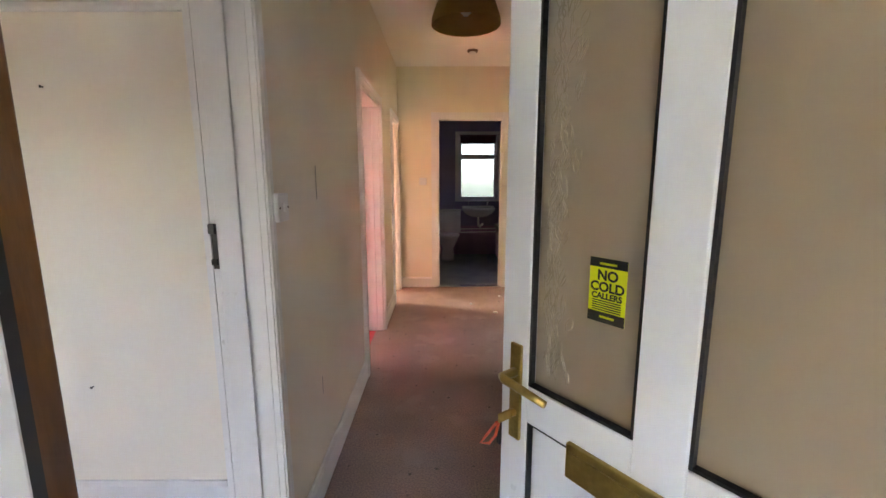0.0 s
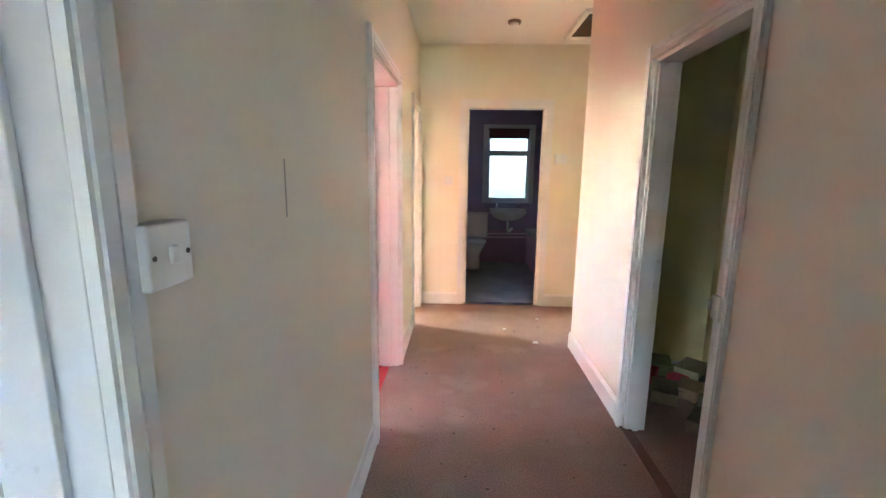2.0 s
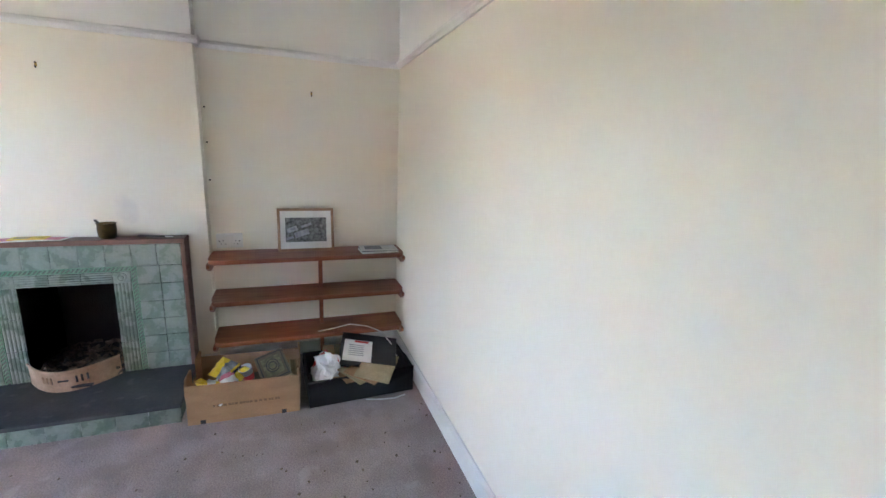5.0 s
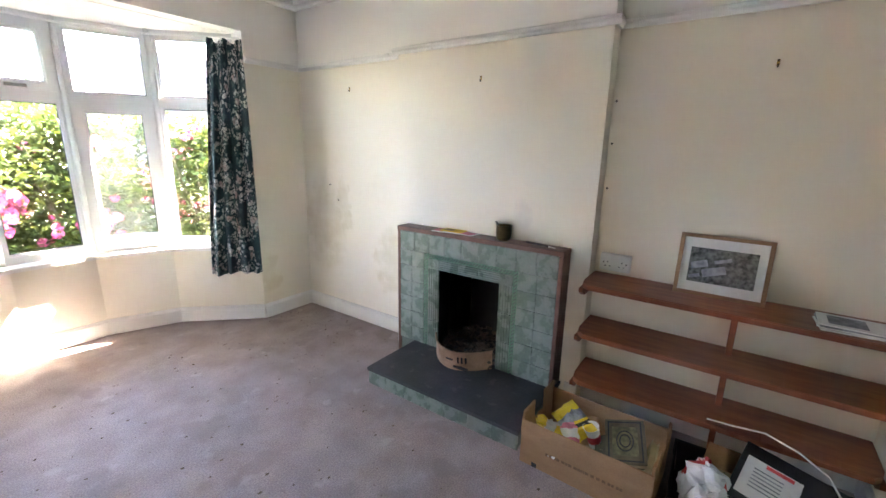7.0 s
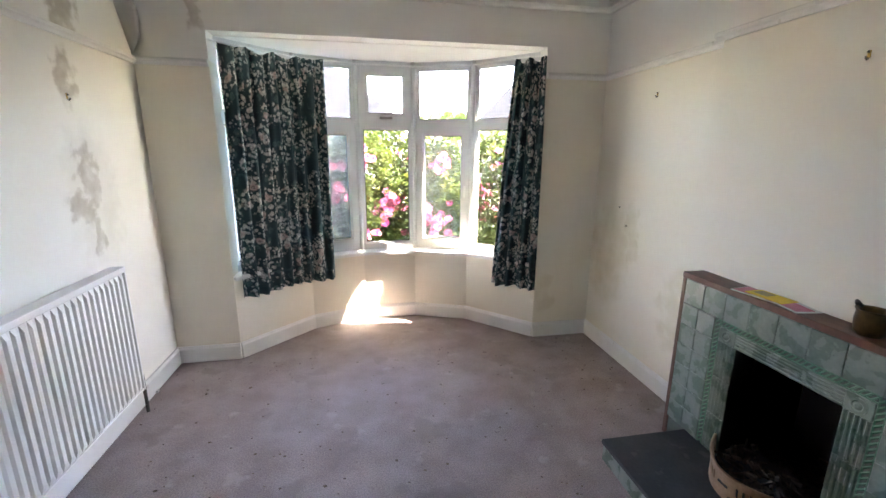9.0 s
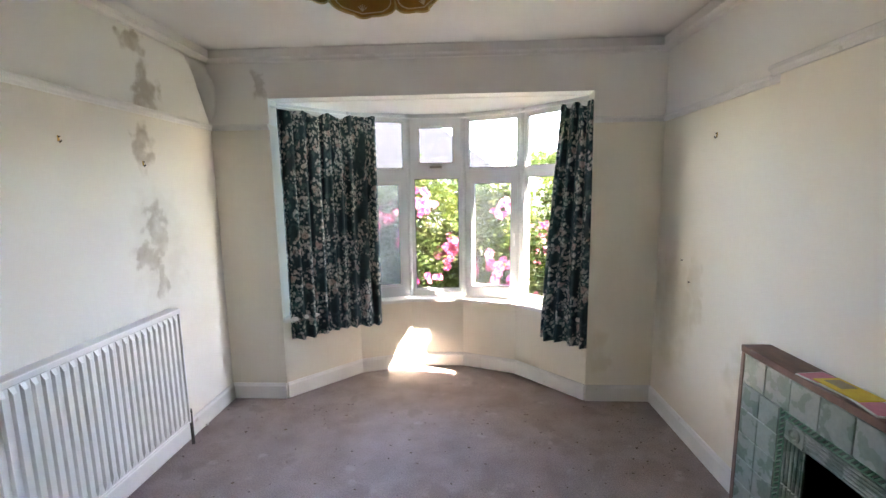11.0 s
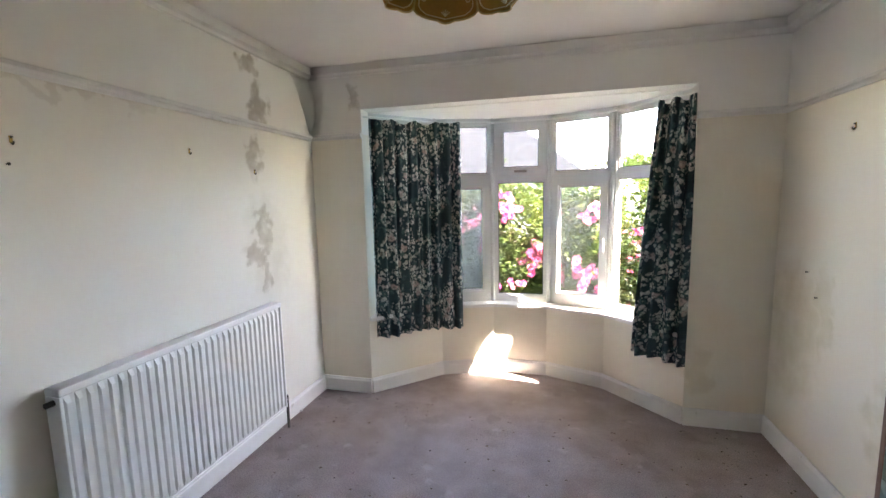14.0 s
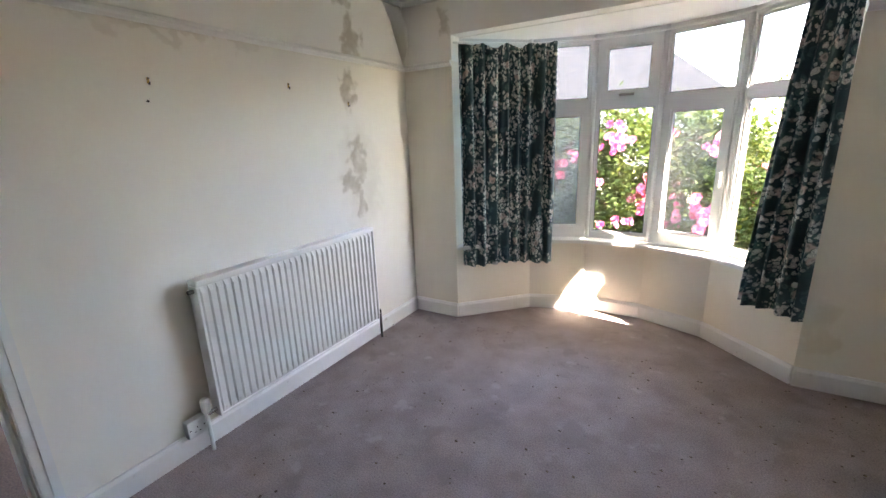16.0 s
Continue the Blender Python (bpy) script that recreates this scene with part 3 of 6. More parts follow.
def run_board(a, b, inside, z0, z1, thick, lip=0.0):
    """A moulded board along a wall from a to b, on the side towards the point inside."""
    a, b = Vector(a), Vector(b)
    t = (b - a).normalized()
    nrm = Vector((-t.y, t.x))
    if nrm.dot(Vector(inside) - (a + b) / 2) < 0:
        nrm = -nrm
    bm = bmesh.new()
    prof = [(0.0, z0), (thick, z0), (thick, z1 - 0.02), (thick * 0.55, z1 - 0.006), (thick * 0.5, z1), (0.0, z1)] if not lip else [(0.0, z0), (thick * 0.4, z0), (thick * 0.6, z0 + 0.012), (thick, z0 + 0.02), (thick, z1 - 0.004), (thick * 0.8, z1), (0.0, z1)]
    ends = []
    for p in (a, b):
        ends.append([bm.verts.new((p.x + nrm.x * o, p.y + nrm.y * o, z)) for o, z in prof])
    k = len(prof)
    for i in range(k):
        bm.faces.new((ends[0][i], ends[0][(i + 1) % k], ends[1][(i + 1) % k], ends[1][i]))
    bm.faces.new(ends[0][::-1])
    bm.faces.new(ends[1])
    return bm


for a, b in base_runs:
    setting("baseboard", run_board(a, b, (-2.45, -0.2), 0, BH, 0.018), M_WOODWHITE, "chipped white painted baseboard", "baseboard")
rail_runs = [((RE, DY0 - 3.0 + 0.475), (RE, RN)), ((RE, RS), (-1.36, RS)), ((-3.54, RS), (RW, RS)), ((RW, RS), (RW, -0.44)), ((RW, -0.44), (-3.90, -0.44)), ((-3.90, -0.47), (-3.90, 0.89)), ((RW, 0.86), (-3.90, 0.86)), ((RW, 0.86), (RW, RN)), ((RW, RN), (RE, RN))]
for i, (a, b) in enumerate(rail_runs):
    inside = {4: (-3.95, -2), 6: (-3.95, 2)}.get(i, (-2.45, -0.2))
    setting("picture_rail", run_board(a, b, inside, 1.94, 1.978, 0.03, 1), M_WOODWHITE, "painted picture rail moulding", "picture rail")
for a, b in (((RE, RS), (RE, RN)), ((RE, RS), (RW, RS)), ((RW, RS), (RW, RN)), ((RW, RN), (RE, RN))):
    setting("cornice", run_board(a, b, (-2.45, -0.2), CEIL - 0.075, CEIL, 0.06, 1), M_CEIL, "plain grey-white plaster cornice", "cornice")

# hall
FWY0, FWY1 = 0.62, 0.80                       # front wall of the hall
setting("wall_front_hall", notched("y", FWY0, FWY1, HW, HE, TOP, [(-0.66, 0.42, 2.10)]), M_HALL, "hall wall around the front door", "wall")
D1A, D1B, D2A, D2B = 3.25, 4.12, 4.98, 5.52
setting("wall_hall_west", notched("x", RE, HW, 2.04, BY, TOP, [(D1A, D1B, 1.97), (D2A, D2B, 2.0)]), M_HALL, "scuffed off-white hall wall with two doorways", "wall")
C0, C1, CH = 2.70, 3.42, 1.95
setting("wall_hall_return", boxes((HE + 0.12, 1.02, 4.43, 4.55, 0, TOP)), M_HALLYELLOW, "short return wall of the hall recess", "wall")
setting("wall_hall_east", notched("x", HE, HE + 0.12, FWY0, 4.55, TOP, [(C0, C1, CH)]), M_HALL, "off-white hall wall with the cupboard doorway", "wall")
setting("wall_hall_recess", boxes((0.90, 1.02, 4.55, BY, 0, TOP)), M_HALLYELLOW, "recess wall beside the bathroom door", "wall")
setting("wall_bathroom_front", notched("y", BY, BY + 0.1, HW, 1.4, TOP, [(-0.33, 0.48, 2.075)]), M_HALLYELLOW, "cream wall with yellow light in its colour around the bathroom door", "wall")
setting("ceiling_hall", boxes((HW, 1.02, FWY0, BY, HCEIL, HCEIL + 0.08)), M_CEIL, "cream painted hall ceiling", "ceiling")
for a, b in (((HW, DY1 + 0.07), (HW, D1A)), ((HW, D1B + 0.07), (HW, D2A)), ((HE, FWY1), (HE, C0)), ((HE, C1 + 0.07), (HE, 4.55)), ((HW, BY), (-0.38, BY)), ((0.54, BY), (0.90, BY))):
    setting("baseboard", run_board(a, b, (-0.1, 3.0), 0, 0.13, 0.018), M_WOODWHITE, "scuffed white painted baseboard", "baseboard")

# cupboard, bedroom, back room and bathroom shells
for nm, d in (("wall_cupboard_back", (1.5, 1.6, 2.25, 4.43, 0, TOP)), ("wall_cupboard_south", (0.675, 1.5, 2.25, 2.35, 0, TOP)), ("wall_cupboard_north", (0.675, 1.5, 4.33, 4.43, 0, TOP)), ("ceiling_cupboard", (0.675, 1.5, 2.35, 4.33, 2.4, 2.5))):
    setting(nm, boxes(d), M_YELWALL, "dim yellowed cupboard " + ("ceiling" if "ceiling" in nm else "wall without any fittings"), "ceiling" if "ceiling" in nm else "wall")
# glow put into the wall colour; unseen window opening sized to limit it
setting("wall_bedroom", boxes((-4.2, -4.0, 2.2, 2.6, 0, TOP), (-4.2, -4.0, 3.15, 4.85, 0, TOP), (-4.2, -4.0, 2.6, 3.15, 0, 1.4), (-4.2, -4.0, 2.6, 3.15, 2.1, TOP), (-4.0, RE, 4.75, 4.85, 0, TOP), (-4.2, RE, 2.2, 4.85, 2.6, 2.7)), M_GLOWWALL, "bedroom walls with the red carpet's pink glow in their colour", "wall")
# the unseen window opening is sized to set how much light reaches the hall
setting("wall_back_room", boxes((-4.2, -4.0, 4.85, 5.6, 0, TOP), (-4.2, -4.0, 6.3, 8.1, 0, TOP), (-4.2, -4.0, 5.6, 6.3, 0, 0.85), (-4.2, -4.0, 5.6, 6.3, 2.1, TOP), (-4.2, RE, 8.0, 8.1, 0, TOP), (RE, -0.85, 5.76, 8.1, 0, TOP), (-4.2, RE, 4.85, 8.1, 2.6, 2.7)), M_YELWALL, "sunlit pale yellow back room walls", "wall")
BWY = 8.0
WX0, WX1, WZ0, WZ1 = 0.02, 0.72, 0.98, 2.12
setting("wall_bathroom", boxes((-0.85, WX0, BWY, BWY + 0.2, 0, TOP), (WX1, 1.4, BWY, BWY + 0.2, 0, TOP), (WX0, WX1, BWY, BWY + 0.2, 0, WZ0), (WX0, WX1, BWY, BWY + 0.2, WZ1, TOP), (1.28, 1.4, 5.76, BWY, 0, TOP), (-0.85, -0.80, 5.76, BWY, 0, TOP)), M_LILAC, "lilac painted bathroom walls", "wall")
setting("ceiling_bathroom", boxes((-0.85, 1.4, 5.76, 8.0, 2.6, 2.7)), M_CEIL, "bathroom ceiling", "ceiling")
setting("bathroom_dado", boxes((-0.80, 1.28, BWY - 0.012, BWY, 0.0, 0.52)), M_PINKDADO, "pink painted lower wall in the bathroom", "panel")
setting("roof_slab", boxes((-4.4, 1.8, -1.9, 8.3, 2.82, 2.95)), M_ROOF, "roof over the house", "roof")


def architrave(name, axis, at, a, b, h, side, w=0.07, t=0.018, material=None, label="white painted door architrave"):
    """Moulded trim around a doorway. axis 'x': on a wall facing x, opening along y."""
    ob = thing(name, (at, a, 0) if axis == "x" else (a, at, 0), label, "door frame", kind="structure")
    for nm, (u0, u1, z0, z1) in (("jamb_trim", (a - w, a, 0, h + w)), ("jamb_trim", (b, b + w, 0, h + w)), ("head_trim", (a, b, h, h + w))):
        bm = bmesh.new()
        steps = ((0, 1.0, t), (0.12, 0.45, t + 0.006), (0.55, 0.92, t + 0.004))
        for f0, f1, d in steps:
            if nm == "head_trim":
                q = (u0, u1, z0 + (z1 - z0) * f0, z0 + (z1 - z0) * f1)
            else:
                q = (u0 + (u1 - u0) * f0, u0 + (u1 - u0) * f1, z0, z1)
            lo, hi = sorted((at, at + side * d))
            if axis == "x":
                box(bm, lo, hi, *q)
            else:
                box(bm, q[0], q[1], lo, hi, q[2], q[3])
        part(nm, bm, material or M_WOODWHITE, ob)
    return ob


def lining(name, axis, f0, f1, a, b, h, t=0.02, material=None, label="white painted door lining"):
    """Lining boards and stop of a doorway through a wall from face f0 to f1."""
    ob = thing(name, (f0, a, 0) if axis == "x" else (a, f0, 0), label, "door lining", kind="structure")
    mid = (f0 + f1) / 2
    for nm, u0, u1, z0, z1 in (("jamb", a, a + t, 0, h), ("jamb", b - t, b, 0, h), ("head", a + t, b - t, h - t, h), ("stop", a + t, a + t + 0.012, 0, h - t), ("stop", b - t - 0.012, b - t, 0, h - t)):
        g0, g1 = (f0, f1) if nm != "stop" else (mid - 0.05, mid + 0.02)
        part(nm, boxes((g0, g1, u0, u1, z0, z1) if axis == "x" else (u0, u1, g0, g1, z0, z1), bev=0.002), material or M_WOODWHITE, ob)
    return ob


lining("door_lining_living_room", "x", RE + 0.001, HW - 0.001, DY0 - 0.02, DY1 + 0.02, DH + 0.02)
architrave("door_frame_living_room_hall_side", "x", HW, DY0, DY1, DH, 1, w=0.065)
architrave("door_frame_living_room_inside", "x", RE, DY0, DY1, DH, -1, w=0.065)
lining("door_lining_bedroom", "x", RE + 0.001, HW - 0.001, D1A, D1B, 1.97)
architrave("door_frame_bedroom", "x", HW, D1A, D1B, 1.97, 1)
lining("door_lining_back_room", "x", RE + 0.001, HW - 0.001, D2A, D2B, 2.0)
architrave("door_frame_back_room", "x", HW, D2A, D2B, 2.0, 1)
lining("door_lining_bathroom", "y", BY + 0.001, BY + 0.099, -0.33, 0.48, 2.075)
architrave("door_frame_bathroom", "y", BY, -0.32, 0.47, 2.065, -1, w=0.075)
lining("door_lining_cupboard", "x", HE + 0.001, HE + 0.119, C0, C1, CH)
ob = architrave("door_frame_cupboard", "x", HE, C0, C1, CH, -1, w=0.06)

# ---- bay window ----
WB, WT, TR = 0.603, 2.141, 1.655
wl = offset_line(BAY, 0.085)
bay_window = thing("window_1", (-2.45, -2.25, WB), "white plastic bay window of five tall lights with top panes", "window", kind="structure")


def bar(p, q, z0, z1, d0, d1):
    """A straight bar in plan from p to q, from d0 to d1 outwards."""
    p, q = Vector(p), Vector(q)
    t = (q - p).normalized()
    nrm = Vector((t.y, -t.x))
    nrm = -nrm if nrm.y > 0.0 and abs(nrm.y) > 1e-6 else nrm
    pts = [p + nrm * d0, q + nrm * d0, q + nrm * d1, p + nrm * d1]
    return prism(bmesh.new(), [tuple(v) for v in pts], z0, z1)


for i, (p, q) in enumerate(zip(wl, wl[1:])):
    p, q = Vector(p), Vector(q)
    t = (q - p).normalized()
    e = 0.032
    a, b = p + t * e, q - t * e
    part("window_frame", bar(p, q, WB, WB + 0.05, 0.0, 0.06), M_FRAME, bay_window)
    part("head_frame", bar(p, q, WT - 0.05, WT, 0.0, 0.06), M_FRAME, bay_window)
    part("transom", bar(a, b, TR - 0.03, TR + 0.03, 0.0, 0.06), M_FRAME, bay_window)
    part("mullion", bar(p, a, WB + 0.05, WT - 0.05, -0.004, 0.062), M_FRAME, bay_window)
    part("mullion", bar(b, q, WB + 0.05, WT - 0.05, -0.004, 0.062), M_FRAME, bay_window)
    low_sash, top_sash = i in (1, 3), i == 2
    for z0, z1, sash in ((WB + 0.05, TR - 0.03, low_sash), (TR + 0.03, WT - 0.05, top_sash)):
        g = 0.0
        if sash:
            g = 0.045
            for (u, v, y0, y1) in ((a, a + t * g, z0, z1), (b - t * g, b, z0, z1), (a + t * g, b - t * g, z0, z0 + g), (a + t * g, b - t * g, z1 - g, z1)):
                part("sash", bar(u, v, y0, y1, -0.014, 0.05), M_FRAME, bay_window)
        pane = part("pane", bar(a + t * g, b - t * g, z0 + g, z1 - g, 0.028, 0.034), (M_GLASS if z0 > 1 else {1: M_MIST, 3: M_HAZE}.get(i, M_GLASS)), bay_window)
        pane.visible_shadow = False
        for (u, v, y0, y1) in ((a + t * g, a + t * (g + 0.018), z0 + g, z1 - g), (b - t * (g + 0.018), b - t * g, z0 + g, z1 - g), (a + t * g, b - t * g, z0 + g, z0 + g + 0.018), (a + t * g, b - t * g, z1 - g - 0.018, z1 - g)):
            part("gasket", bar(u, v, y0, y1, 0.020, 0.0265), M_RUBBER, bay_window)
        k = 0.013
        for (u, v, y0, y1) in ((a + t * g, a + t * (g + k), z0 + g, z1 - g), (b - t * (g + k), b - t * g, z0 + g, z1 - g), (a + t * (g + k), b - t * (g + k), z0 + g, z0 + g + k), (a + t * (g + k), b - t * (g + k), z1 - g - k, z1 - g)):
            part("glazing_bead", bar(u, v, y0, y1, 0.010 if not g else 0.0, 0.0275), M_FRAME, bay_window)
        if low_sash and z0 < 1:
            m = (a if i == 1 else b)
            s = 1 if i == 1 else -1
            h0 = m + t * s * 0.016
            h1 = m + t * s * 0.032
            part("window_handle", bar(h0, h1, 1.06, 1.16, -0.04, -0.014), M_WHITEPL, bay_window, "white window handle")
        if sash and top_sash:
            m = (a + b) / 2
            part("window_handle", bar(m - t * 0.05, m + t * 0.05, z0 + 0.012, z0 + 0.03, -0.035, -0.014), M_CHROME, bay_window, "small metal window handle")
for x, y in wl[1:-1]:
    part("corner_post", lathe(bmesh.new(), x, y + 0.004, [(0.017, WB), (0.017, WT)], 12), M_FRAME, bay_window, smooth=True)
# ---- outside ----
setting("ground", boxes((-220, 220, -220, 220, -0.40, -0.30)), M_GRASS, "lawn and gardens reaching into the distance", "ground")
# ---- living room: fireplace ----
FX = -3.79
fire = thing("fireplace", (-3.8, 0.21, 0), "green tiled fireplace with brown timber edging and slate hearth", "fireplace")
FL, FR, FT = -0.355, 0.758, 0.885
part("timber_edging", boxes((-3.90, FX + 0.004, FL, FL + 0.022, 0, FT - 0.028), bev=0.003), M_SURWOOD, fire, "dark brown timber side edging")
part("timber_edging", boxes((-3.90, FX + 0.004, FR - 0.022, FR, 0, FT - 0.028), bev=0.003), M_SURWOOD, fire, "dark brown timber side edging")
part("mantel_shelf", boxes((-3.90, FX + 0.006, FL - 0.002, FR + 0.002, FT - 0.028, FT), bev=0.004), M_SURWOOD, fire, "scuffed dark timber mantel edge")
part("backing", boxes((-3.90, FX - 0.008, FL + 0.022, FY0, 0, FT - 0.028), (-3.90, FX - 0.008, FY1, FR - 0.022, 0, FT - 0.028), (-3.90, FX - 0.008, FY0, FY1, FZ, FT - 0.028)), M_GROUT, fire, "grout bed")
OY0, OY1, OZ = FY0 - 0.115, FY1 + 0.115, FZ + 0.095      # outer line of the fluted band


def tile_mesh(w, h, d=0.012):
    bm = boxes((0, d, 0, w, 0, h))
    bmesh.ops.bevel(bm, geom=[e for e in bm.edges if all(v.co.x > d / 2 for v in e.verts)], offset=0.002, segments=1, affect="EDGES")
    return mesh_of("tile", bm, M_TILE)


def lay_tiles(y0, y1, z0, z1, ny, nz, x, parent, off=False):
    w, h, g = (y1 - y0) / ny, (z1 - z0) / nz, 0.0014
    me = tile_mesh(w - g, h - g)
    for r in range(nz):
        for c in range(ny):
            ob = new("tile", me)
            ob.parent = parent
            ob.matrix_parent_inverse = Matrix.Translation(parent.location).inverted()
            ob.matrix_basis = pose(x - 0.008 + random.uniform(-0.0006, 0.0006), y0 + c * w + g / 2, z0 + r * h + g / 2, random.uniform(-0.3, 0.3), 0, random.uniform(-0.4, 0.4))


HT = 0.11
lay_tiles(FL + 0.022, OY0, HT, OZ, 2, 6, FX, fire)
lay_tiles(OY1, FR - 0.022, HT, OZ, 2, 6, FX, fire)
lay_tiles(FL + 0.022, FR - 0.022, OZ, FT - 0.028, 9, 1, FX, fire)
for y0, y1 in ((OY0 + 0.03, FY0), (FY1, OY1 - 0.03)):
    for z0, z1 in ((HT, HT + 0.18), (HT + 0.182, HT + 0.36), (HT + 0.362, FZ)):
        bm = boxes((FX - 0.01, FX - 0.002, y0, y1, z0, z1))
        k = 5
        for j in range(k):
            yy = y0 + (j + 0.5) * (y1 - y0) / k
            tube(bm, [(FX - 0.002, yy, z0 + 0.001), (FX - 0.002, yy, z1 - 0.001)], 0.0062, 6)
        part("fluted_tile", bm, M_TILE, fire)
for y0, y1 in ((FY0, 0.12), (0.122, 0.258), (0.26, FY1)):
    bm = boxes((FX - 0.01, FX - 0.002, y0, y1, FZ, OZ - 0.03))
    for j in range(5):
        zz = FZ + (j + 0.5) * (OZ - 0.03 - FZ) / 5
        tube(bm, [(FX - 0.002, y0, zz), (FX - 0.002, y1, zz)], 0.0055, 6)
    part("fluted_tile", bm, M_TILE, fire)
for yc in (FY0 - 0.0425, FY1 + 0.0425):
    bm = boxes((FX - 0.01, FX + 0.003, yc - 0.042, yc + 0.042, FZ, OZ - 0.03), bev=0.003)
    bm2 = bmesh.new()
    lathe(bm2, 0, 0, [(0.026, 0.0), (0.026, 0.004), (0.018, 0.006), (0.014, 0.003), (0.006, 0.007)], 16)
    moved(bm2, pose(FX + 0.003, yc, (FZ + OZ - 0.03) / 2, 0, 90, 0))
    me = bpy.data.meshes.new("tmp")
    bm2.to_mesh(me)
    bm2.free()
    bm.from_mesh(me)
    part("corner_tile", bm, M_TILE, fire)


def rope(p, q, n, parent):
    """A raised border of slanting ribs between two fillets."""
    bm = bmesh.new()
    p, q = Vector(p), Vector(q)
    t = (q - p).normalized()
    s = Vector((0, 0, 1)) if abs(t.z) < 0.5 else Vector((0, 1, 0))
    for sgn in (-1, 1):
        tube(bm, [p + s * sgn * 0.012, q + s * sgn * 0.012], 0.003, 6)
    for k in range(n):
        c = p + (q - p) * ((k + 0.5) / n)
        h = (q - p).length / n
        tube(bm, [c - s * 0.010 - t * h * 0.45, c + s * 0.010 + t * h * 0.45], 0.0045, 5)
    return part("rope_border", bm, M_TILELINE, parent, "bright green rope moulding")


rope((FX - 0.001, OY0 + 0.014, HT), (FX - 0.001, OY0 + 0.014, OZ), 30, fire)
rope((FX - 0.001, OY1 - 0.014, HT), (FX - 0.001, OY1 - 0.014, OZ), 30, fire)
rope((FX - 0.001, OY0 + 0.026, OZ - 0.014), (FX - 0.001, OY1 - 0.026, OZ - 0.014), 30, fire)
# hearth
HX, HY0, HY1 = -3.345, -0.215, 0.768
part("hearth_slab", boxes((-3.90, HX, HY0, HY1, HT - 0.022, HT), bev=0.004), M_SLATE, fire, "black slate hearth slab")
part("hearth_core", boxes((-3.80, HX - 0.02, HY0 + 0.015, HY1 - 0.012, 0, HT - 0.022)), M_GROUT, fire)
n = 7
w = (HY1 - HY0 - 0.01) / n
me = tile_mesh(w - 0.002, HT - 0.026)
for k in range(n):
    ob = new("hearth_tile", me)
    ob.parent = fire
    ob.matrix_parent_inverse = Matrix.Translation(fire.location).inverted()
    ob.matrix_basis = pose(HX - 0.021, HY0 + 0.005 + k * w, 0.002)
me = tile_mesh(0.14, HT - 0.026)
for k in range(3):
    ob = new("hearth_tile", me)
    ob.parent = fire
    ob.matrix_parent_inverse = Matrix.Translation(fire.location).inverted()
    ob.matrix_basis = pose(HX - 0.16 - k * 0.142, HY0 + 0.016, 0.002, 0, 0, -90) @ pose(0, 0, 0)
# firebox
part("firebox", boxes((-4.199, FX - 0.012, FY0 - 0.02, FY0, 0, FZ), (-4.199, FX - 0.012, FY1, FY1 + 0.02, 0, FZ), (-4.199, -4.19, FY0, FY1, 0, FZ), (-4.19, FX - 0.012, FY0, FY1, FZ, FZ + 0.004), (-4.19, -3.90, FY0, FY1, 0, HT)), M_BLACK, fire, "sooty firebox")
# fret: curved front of the grate with slots
fret = thing("fire_fret", (-3.75, 0.19, HT), "tarnished copper-coloured curved fire fret with slots on the hearth", "fire fret")
yc, R0, hw = 0.185, 0.34, 0.205


def fret_pt(s, z, out):
    y = yc + s * hw
    bulge = 0.15 * (1 - s * s)
    return Vector((FX + 0.012 + bulge + out, y, z))


bm = bmesh.new()
slots = (-0.46, -0.36, -0.26, 0.26, 0.36, 0.46)
cuts = sorted({-1.0, 1.0, *[k / 10 for k in range(-10, 11)], *[s + d for s in slots for d in (-0.022, 0.022)]})
rows = [(HT, 0), (HT + 0.042, 0), (HT + 0.085, 0.004), (HT + 0.112, 0.007)]
for s0, s1 in zip(cuts, cuts[1:]):
    mid = (s0 + s1) / 2
    for (z0, o0), (z1, o1) in zip(rows, rows[1:]):
        if abs(z0 - HT - 0.042) < 1e-6 and any(abs(mid - s) < 0.021 for s in slots):
            continue
        q = [fret_pt(s0, z0, o0), fret_pt(s1, z0, o0), fret_pt(s1, z1, o1), fret_pt(s0, z1, o1)]
        bm.faces.new([bm.verts.new(v) for v in q])
bmesh.ops.remove_doubles(bm, verts=bm.verts[:], dist=1e-5)
bmesh.ops.solidify(bm, geom=bm.faces[:], thickness=0.006)
part("front_plate", bm, M_COPPER, fret)
part("name_bar", moved(boxes((-0.002, 0.003, -0.022, 0.022, -0.004, 0.004)), Matrix.Translation(fret_pt(0, HT + 0.064, 0.003))), M_INK, fret, "dark slot between the two groups")
bm = bmesh.new()
tube(bm, [fret_pt(k / 10, HT + 0.115, 0.006) for k in range(-10, 11)], 0.006, 8)
part("top_rim", bm, M_COPPER, fret)
part("bottom_bar", boxes((FX + 0.145, FX + 0.168, yc + 0.03, yc + 0.12, HT + 0.02, HT + 0.028)), M_DARKMETAL, fret)
bm = bmesh.new()
for k in range(160):
    c = Vector((random.uniform(-4.15, FX + 0.05), random.uniform(FY0 + 0.02, FY1 - 0.02), HT + random.uniform(0.005, 0.075)))
    a = Vector((random.uniform(-1, 1), random.uniform(-1, 1), random.uniform(-0.3, 0.5))).normalized()
    tube(bm, [c - a * random.uniform(0.01, 0.05), c + a * random.uniform(0.01, 0.05)], random.uniform(0.003, 0.012), 5)
